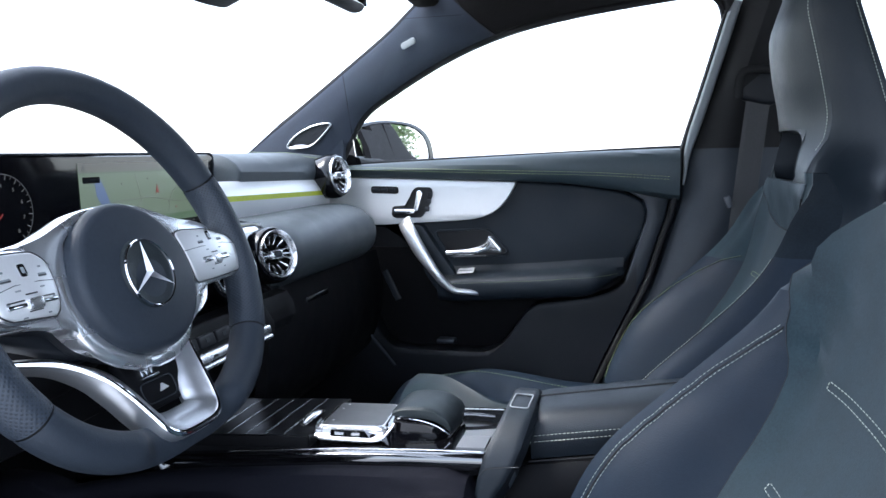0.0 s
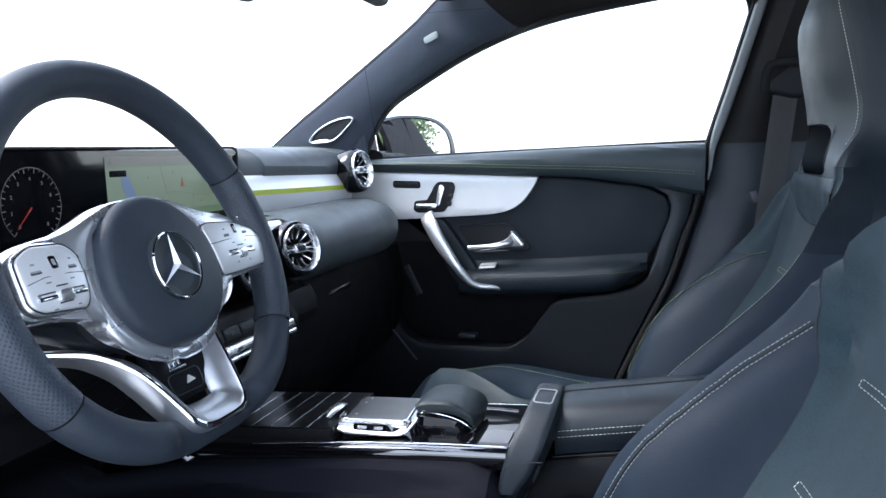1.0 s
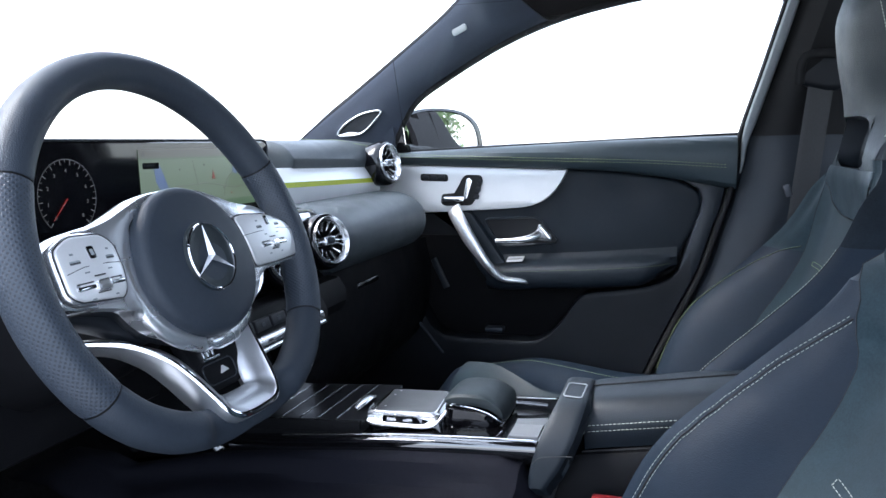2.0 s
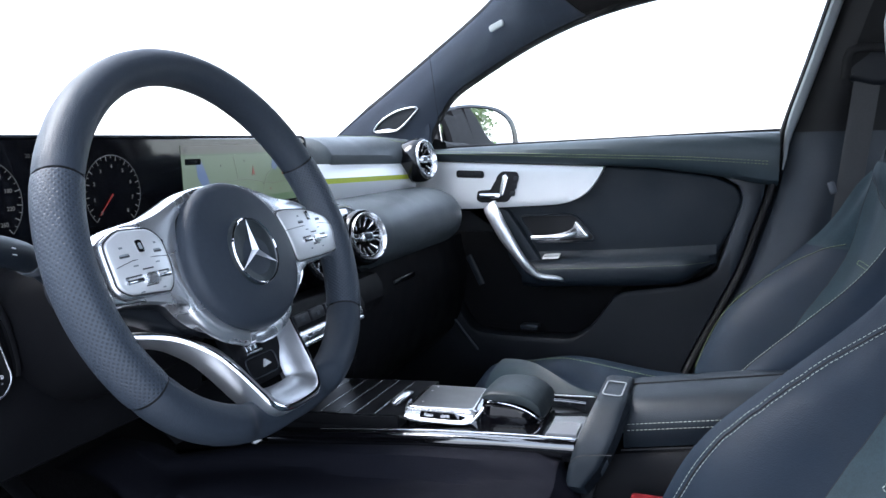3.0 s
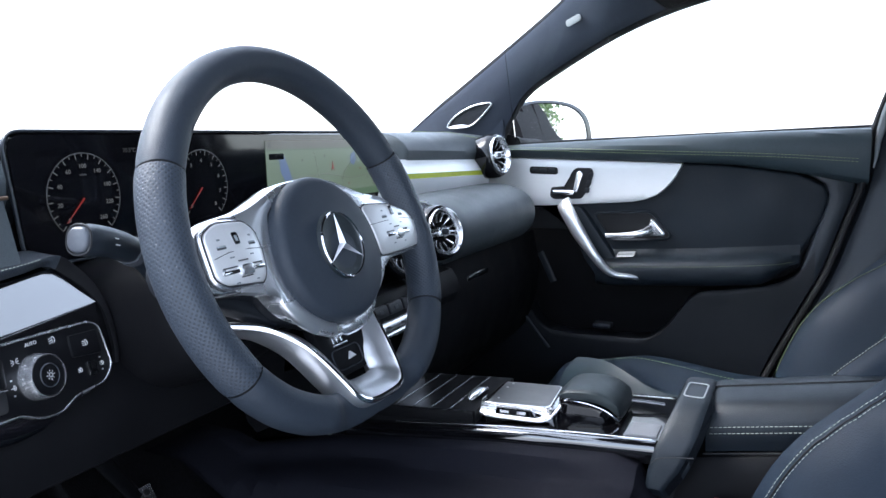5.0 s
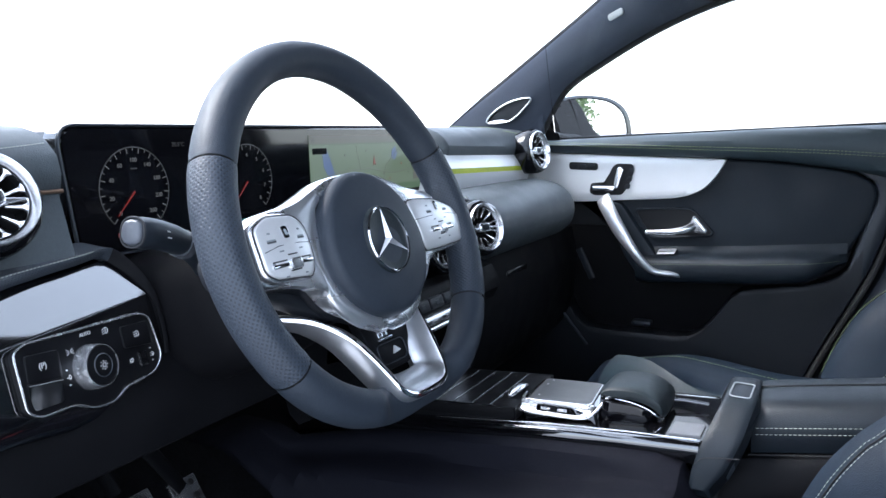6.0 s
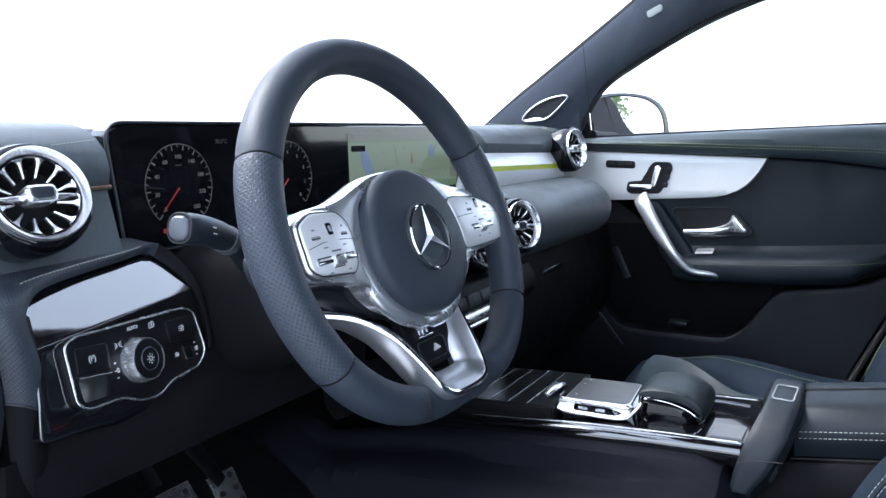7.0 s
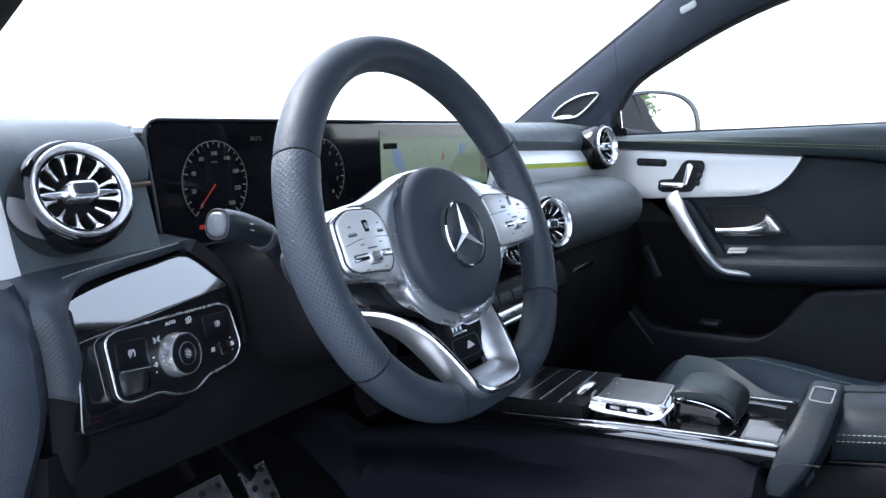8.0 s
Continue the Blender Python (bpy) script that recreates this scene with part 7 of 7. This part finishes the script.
    # finer rings by spline round each section, keeping the seams at fixed places
    def fine(ring):
        k = len(ring)
        out = []
        for i in range(k):
            a, b, c, d = ring[i - 1], ring[i], ring[(i + 1) % k], ring[(i + 2) % k]
            for j in range(3):
                t = j / 3
                out.append(0.5 * (2 * b + (c - a) * t + (2 * a - 5 * b + 4 * c - d) * t * t + (3 * b - a - 3 * c + d) * t**3))
        return out
    full = []
    for z, r in zip(zs, rows):
        k = table(z, (0.905, 0.0), (0.978, 1.0))
        upper = fine(r)
        full.append([p.lerp(q, k) for p, q in zip(front_ring(z), upper)] if k < 1 else upper)
    m = len(full[0])
    idx = lambda i: (i % m)
    span = lambda j0, j1, r0, r1: grid([[full[i][idx(j)] for j in range(j0, j1 + 1)] for i in range(r0, r1 + 1)])
    top = len(zs) - 1
    rz = lambda z: int(round((z - 0.56) / 0.74 * top))
    k_ins, k_sh = 2 * 3, 5 * 3
    collar = rz(0.985)
    r0, r1 = rz(0.957), rz(1.026)
    rc = rz(0.872) if yc > 0 else r0
    part("insert", span(-k_ins, k_ins, 0, rc), SUEDE, st, "grey suede insert")
    if yc > 0:
        # a soft leather tongue below the opening, sewn onto the suede
        part("insert_top", span(-k_ins, k_ins, rc, r0), SUEDE, st)
        def on_front(rf, jf, lift=0.0):
            i, j = int(math.floor(rf)), int(math.floor(jf))
            p = full[i][idx(j)].lerp(full[i][idx(j + 1)], jf - j).lerp(full[i + 1][idx(j)].lerp(full[i + 1][idx(j + 1)], jf - j), rf - i)
            return p + V(-lift, 0, 0)
        rows, hem = [], []
        for q in np.linspace(-1, 1, 25):
            low = rz(0.880) + (r0 - rz(0.880)) * 0.75 * abs(q) ** 3.0
            rows.append([on_front(r0 - 0.02 + (low - r0) * t, 7.5 * q * (1 - 0.2 * t), 0.0022 + 0.006 * (1 - q * q) * math.sin(math.pi * min(1, 0.15 + t * 0.8))) for t in np.linspace(0, 1, 12)])
            hem.append(rows[-1][-1])
        # The paler skin makes up for light the tongue loses under the headrest.
        part("tongue", thick(rows, (0.006, 0, 0)), ROLL_SKIN, st, "soft leather tongue")
        part("tongue_seam", tube(hem, 0.0012, 6, up=(1, 0, 0)), RUBBER, st)
    # rounded corners of the opening under the headrest
    fillet = bmesh.new()
    for r, dr in ((r0, 1), (r1, -1)):
        for j, dj in ((-4, 1), (4, -1)):
            c, p1, p2 = full[r][idx(j)], full[r][idx(j + 2 * dj)], full[r + 2 * dr][idx(j)]
            arc = [c * (2 * t * (1 - t)) + p1 * (1 - t) ** 2 + p2 * t * t for t in np.linspace(0, 1, 7)]
            vs = [fillet.verts.new(p) for p in [c] + arc]
            for k in range(1, 7):
                fillet.faces.new((vs[0], vs[k], vs[k + 1]))
    face = merge(fillet, span(-k_ins, k_ins, r1, top), span(-k_ins, -4, r0, r1), span(4, k_ins, r0, r1))
    bmesh.ops.remove_doubles(face, verts=face.verts, dist=1e-5)
    bmesh.ops.recalc_face_normals(face, faces=face.faces)
    part("headrest_face", face, LEATHER_SOFT, st, "smooth leather headrest face")
    # opening under the headrest
    ring = [full[r0][idx(j)] for j in range(-4, 5)] + [full[r][idx(4)] for r in range(r0 + 1, r1)] + [full[r1][idx(j)] for j in range(4, -5, -1)] + [full[r][idx(-4)] for r in range(r1 - 1, r0, -1)]
    bm = grid([ring, [p + V(0.03, 0, -0.004) for p in ring], [p + V(0.035, 0, -0.005) * 1.0 + (V(0.24, yc, 0.985) - p) * 0.2 for p in ring]], wrap_v=True)
    bm.verts.ensure_lookup_table()
    bm.faces.new([bm.verts[2 * len(ring) + i] for i in range(len(ring))])
    part("headrest_opening", bm, PLASTIC_SMOOTH, st, "dark opening below the headrest")
    rb, rs = (rz(0.868) if yc > 0 else rz(0.90)), rz(0.962)
    ri = rz(0.812) if yc > 0 else rb
    # The passenger seat's shoulder sides get the same suede with shade in its colour.
    cover = SUEDE_SHADED if yc > 0 else SUEDE
    for s in (1, -1):
        def strip(j0, j1, r_0, r_1):
            return span(*((j0, j1) if s > 0 else (-j1, -j0)), r_0, r_1)
        bolster = merge(strip(k_ins, 14, 0, ri), strip(14, k_sh + 3, 0, rb))
        bmesh.ops.remove_doubles(bolster, verts=bolster.verts, dist=1e-6)
        part("bolster", bolster, LEATHER, st, "black leather bolster")
        part("shoulder_front", strip(k_ins, 14, ri, rs), SUEDE, st, "grey suede shoulder")
        part("shoulder_side", strip(14, k_sh + 3, rb, rs), cover, st, "suede side of the shoulder, darkened as shade on the passenger seat")
        part("headrest_side", strip(k_ins, k_sh + 3, rs, top), ARM_SKIN, st, "black leather headrest side")
        part("side_seam", tube([full[rs][idx(s * j)] + V(-0.0002, 0, 0.0002) for j in range(k_ins, k_sh + 4)], 0.0004, 6, up=(1, 0, 0)), RUBBER, st)
    part("back_shell", span(k_sh + 3, m - k_sh - 3, 0, top), ARM_SKIN, st, "black leather back and sides")
    part("top_cap", grid([full[top], [sum(full[top], Vector()) / m + V(0, 0, 0.012) + (p - sum(full[top], Vector()) / m) * 0.3 for p in full[top]]], wrap_v=True, caps=True), LEATHER, st)
    # stitching along the seams
    out = lambda p: V(-1, 0, 0.2)
    for s in (1, -1):
        crest, ways = [], []
        far = yc > 0 and s > 0
        for z in np.linspace(0.57, 0.815 if far else 0.862 if yc > 0 else 0.834, 44):
            d, w = dense(z), half(z)
            k = next(i for i, p in enumerate(d) if p.x >= w * (lin(z, (0.57, 0.905), (0.70, 0.895), (0.75, 0.86), (0.785, 0.80), (0.805, 0.73), (0.815, 0.66)) if far else 0.905 if yc > 0 else lin(z, (0.78, 0.82), (0.81, 0.792), (0.834, 0.748))))
            e = (d[k + 2] - d[k - 2]).normalized()
            crest.append(V(d[k].y, yc + s * d[k].x, z))
            ways.append((V(-e.x, s * e.y, 0.35)).normalized())
        for off in ((-0.0034, 0.0034) if yc < 0 else (0.0,)):
            line = []
            for i, (p, q) in enumerate(zip(crest, ways)):
                go = (crest[min(i + 1, len(crest) - 1)] - crest[max(i - 1, 0)]).normalized()
                line.append(p + go.cross(q).normalized() * off + q * 0.0008)
            part("stitching", stitches(line, ways[20], *((0.0032, 0.0019, 0.00036) if yc < 0 else (0.0024, 0.0020, 0.00036))), THREAD_GREEN if s * yc > 0 and yc > 0 else THREAD_PALE, st, "pale stitching")
        part("crest_seam", tube([p + q * -0.0002 for p, q in zip(crest, ways)], 0.0010, 6, up=(1, 0, 0)), RUBBER, st)
        edge = [full[i][idx(s * k_ins)] + V(-0.0012, 0, 0) for i in range(rz(1.0), top - 2)]
        part("stitching", stitches(edge, (-1, 0, 0), 0.0022, 0.0022, 0.0005), THREAD_PALE, st)
        rear = [full[i][idx(s * 24)] + V(0, 0.0012 * s, 0) for i in range(rz(1.0), top - 4)]
        part("stitching", stitches(rear, (0.3, s, 0), 0.0022, 0.0022, 0.0005), THREAD_PALE, st)
        part("seam", tube([full[i][idx(s * k_ins)] + V(0.0005, 0, 0) for i in range(0, r0)], 0.0008, 6, up=(1, 0, 0)), RUBBER, st)
    # sewn bars on the insert: pairs of thread lines that slant to its middle
    reach = 0.115 if yc > 0 else 0.106
    for z in ((0.790, 0.700) if yc > 0 else (0.800, 0.708)):
        for off in (0.0, 0.0065):
            d = dense(z + off)
            bar = [V(next(q.y for q in d if q.x >= abs(p)) - 0.0012, yc + p, z + off) for p in np.linspace(-reach, reach, 12)]
            part("sewn_bar", stitches(bar, (-1, 0, 0.4), 0.006, 0.001, 0.00045), THREAD_GREEN if yc > 0 else THREAD_PALE, st)
        ends = bmesh.new()
        for s in (-1, 1):
            p = [V(next(q.y for q in dense(z + o) if q.x >= reach) - 0.0012, yc + s * reach, z + o) for o in (0.0, 0.0065)]
            stitches([p[0], p[0].lerp(p[1], 0.5), p[1]], (-1, 0, 0.4), 0.005, 0.0005, 0.00045, bm=ends)
        part("bar_end", ends, THREAD_GREEN if yc > 0 else THREAD_PALE, st)
    # cushion
    rows = []
    for x in np.linspace(-0.470, 0.14, 36):
        f = table(x, (-0.470, 1.0), (-0.385, 0.0))
        g = math.sqrt(max(0.0, 1 - f * f))
        row_ = []
        for s in np.linspace(-0.25, 0.25, 35):
            b = table(abs(s), (0.12, 0.0), (0.185, 1.0), (0.215, 0.95), (0.25, 0.1))
            nose = math.exp(-abs((x + 0.385) / 0.085) ** 3) * math.exp(-abs(s / 0.130) ** 2.6)
            z = 0.538 + 0.040 * b * table(x, (-0.42, 0.5), (-0.30, 1.0), (-0.12, 0.5)) + 0.074 * nose - cushion_drop
            z = 0.50 - cushion_drop + (z - 0.50 + cushion_drop) * (0.05 + 0.95 * g)
            row_.append(V(x, yc + s * (1 - 0.06 * f), z))
        rows.append(row_)
    part("cushion", thick(rows, (0, 0, -0.10)), LEATHER, st, "black leather seat cushion")
    part("cushion_insert", thick([[p + V(0, 0, 0.003) for p in r[10:25]] for r in rows[4:26]], (0, 0, -0.006)), SUEDE, st)
    for s in (5, 29):
        part("stitching", stitches([r[s] for r in rows[3:28]], (0, 0, 1), 0.0040, 0.0024, 0.0004), THREAD_GREEN, st)
    part("base", block((-0.13, yc, 0.42 - cushion_drop * 0.5), (0.50, 0.44, 0.12 - cushion_drop), 0.02), PLASTIC, st)
    return st


seat(0.333, 0.0, 0.0)
seat(-0.333, 0.06, -0.030)


def pedals():
    p = thing("pedals", (-0.86, -0.28, 0.45), "drilled bright metal pedals in the dark footwell", "pedals")
    def plate(o, w, h, turn, rows_, cols):
        bm = block(o, (w, h, 0.006), 0.002, turn)
        part("plate", bm, SATIN, p, "drilled metal plate")
        for i in range(rows_):
            for j in range(cols):
                q = V((j - (cols - 1) / 2) * w / cols, (i - (rows_ - 1) / 2) * h / rows_, 0.0035)
                part("stud", lathe([(0.0001, 0.001), (0.004, 0.001), (0.005, -0.001)], Matrix.Translation(V(*o) + turn @ q) @ turn.to_4x4(), 10), RUBBER, p)
    plate((-0.800, -0.236, 0.522), 0.075, 0.045, Euler((0, radians(58), radians(0))).to_matrix(), 2, 4)
    plate((-0.80, -0.330, 0.548), 0.05, 0.075, Euler((0, radians(50), 0)).to_matrix(), 3, 2)
    part("arm", sweep([V(-0.812, -0.240, 0.545), V(-0.845, -0.262, 0.60), V(-0.90, -0.28, 0.70)], oval(0.018, 0.006, 10)), KNEE, p)
    part("arm", sweep([V(-0.82, -0.335, 0.575), V(-0.90, -0.36, 0.72)], oval(0.007, 0.010, 8)), KNEE, p)


pedals()


# ---- outside, seen in the wing mirror ----
def body_side():
    """The rear flank of the car behind the passenger door, outside the cabin."""
    b = thing("car_body", (1.2, 0.78, 0.2), "gloss black rear flank of the car", "car body", kind="structure")
    rows = []
    for x in np.linspace(-0.75, 2.45, 40):
        out = 0.80 + 0.03 * table(x, (-0.7, 0.0), (1.2, 1.0)) - 0.10 * table(x, (1.9, 0.0), (2.45, 1.0))
        pts = [(out - 0.02, 0.24), (out + 0.03, 0.50), (out + 0.035, 0.72), (out + 0.01, 0.90), (out - 0.03, 0.975)]
        rows.append([V(x, y, z) for y, z in [(p.x, p.y) for p in spline([(a, c, 0) for a, c in pts], 12)]])
    part("flank_panel", thick(rows, (0, -0.02, 0)), PAINT, b)
    # broad dark rear quarter beside the back seat
    rows = [[V(x, y, z) for y, z in ((0.79, 0.97), (0.745, 1.10), (0.69, 1.22), (0.62, 1.335))] for x in np.linspace(0.56, 1.06, 6)]
    part("rear_quarter", thick(rows, (0, -0.02, 0)), CARPET, b)
    rows = [[V(x, y, z) for y, z in ((0.79, 0.97), (0.775, 1.03), (0.745, 1.10))] for x in np.linspace(0.22, 0.57, 6)]
    part("rear_door_edge", thick(rows, (0, -0.02, 0)), CARPET, b)
    rows = []
    for x in np.linspace(1.05, 2.45, 16):
        top = lin(x, (1.05, 1.34), (1.7, 1.28), (2.45, 1.05))
        rows.append([V(x, y, z) for y, z in ((0.79, 0.97), (0.73, 0.5 * (0.97 + top)), (0.62, top))])
    part("rear_pillar_panel", thick(rows, (0, -0.03, 0)), CARPET, b)


def hedge():
    """A tall hedge far behind the car: many small leaf blades on hidden stems."""
    rng = random.Random(4)
    bm = bmesh.new()
    for _ in range(36000):
        x, y = 11.5 + rng.gauss(0, 0.45), rng.uniform(-5.0, -0.05)
        z = rng.uniform(0.05, 3.1) * (0.85 + 0.15 * math.sin(3.1 * y) * math.sin(1.3 * y + 1))
        c = V(x, y + rng.gauss(0, 0.10), z)
        e = V(rng.gauss(0, 1), rng.gauss(0, 1), rng.gauss(0, 0.7)).normalized()
        f = e.cross(V(rng.gauss(0, 1), rng.gauss(0, 1), rng.gauss(0, 1))).normalized()
        s = rng.uniform(0.03, 0.06)
        vs = [bm.verts.new(c + e * a * s + f * b2 * s * 0.45) for a, b2 in ((-1, 0), (0, -1), (1.2, 0), (0, 1))]
        bm.faces.new(vs)
    me = bpy.data.meshes.new("hedge")
    bm.to_mesh(me)
    bm.free()
    me.materials.append(LEAF)
    tagged(new("hedge", me), "tall green hedge on the ground far behind the car", "hedge", kind="stuff")
    single("hedge_stem", merge(*[tube([V(11.5, y, 0), V(11.45, y + 0.1, 1.2), V(11.5, y + 0.05, 2.6)], 0.05) for y in (-0.9,)]), TRUNK, "brown bare stem in the green hedge", "stem")


body_side()
hedge()
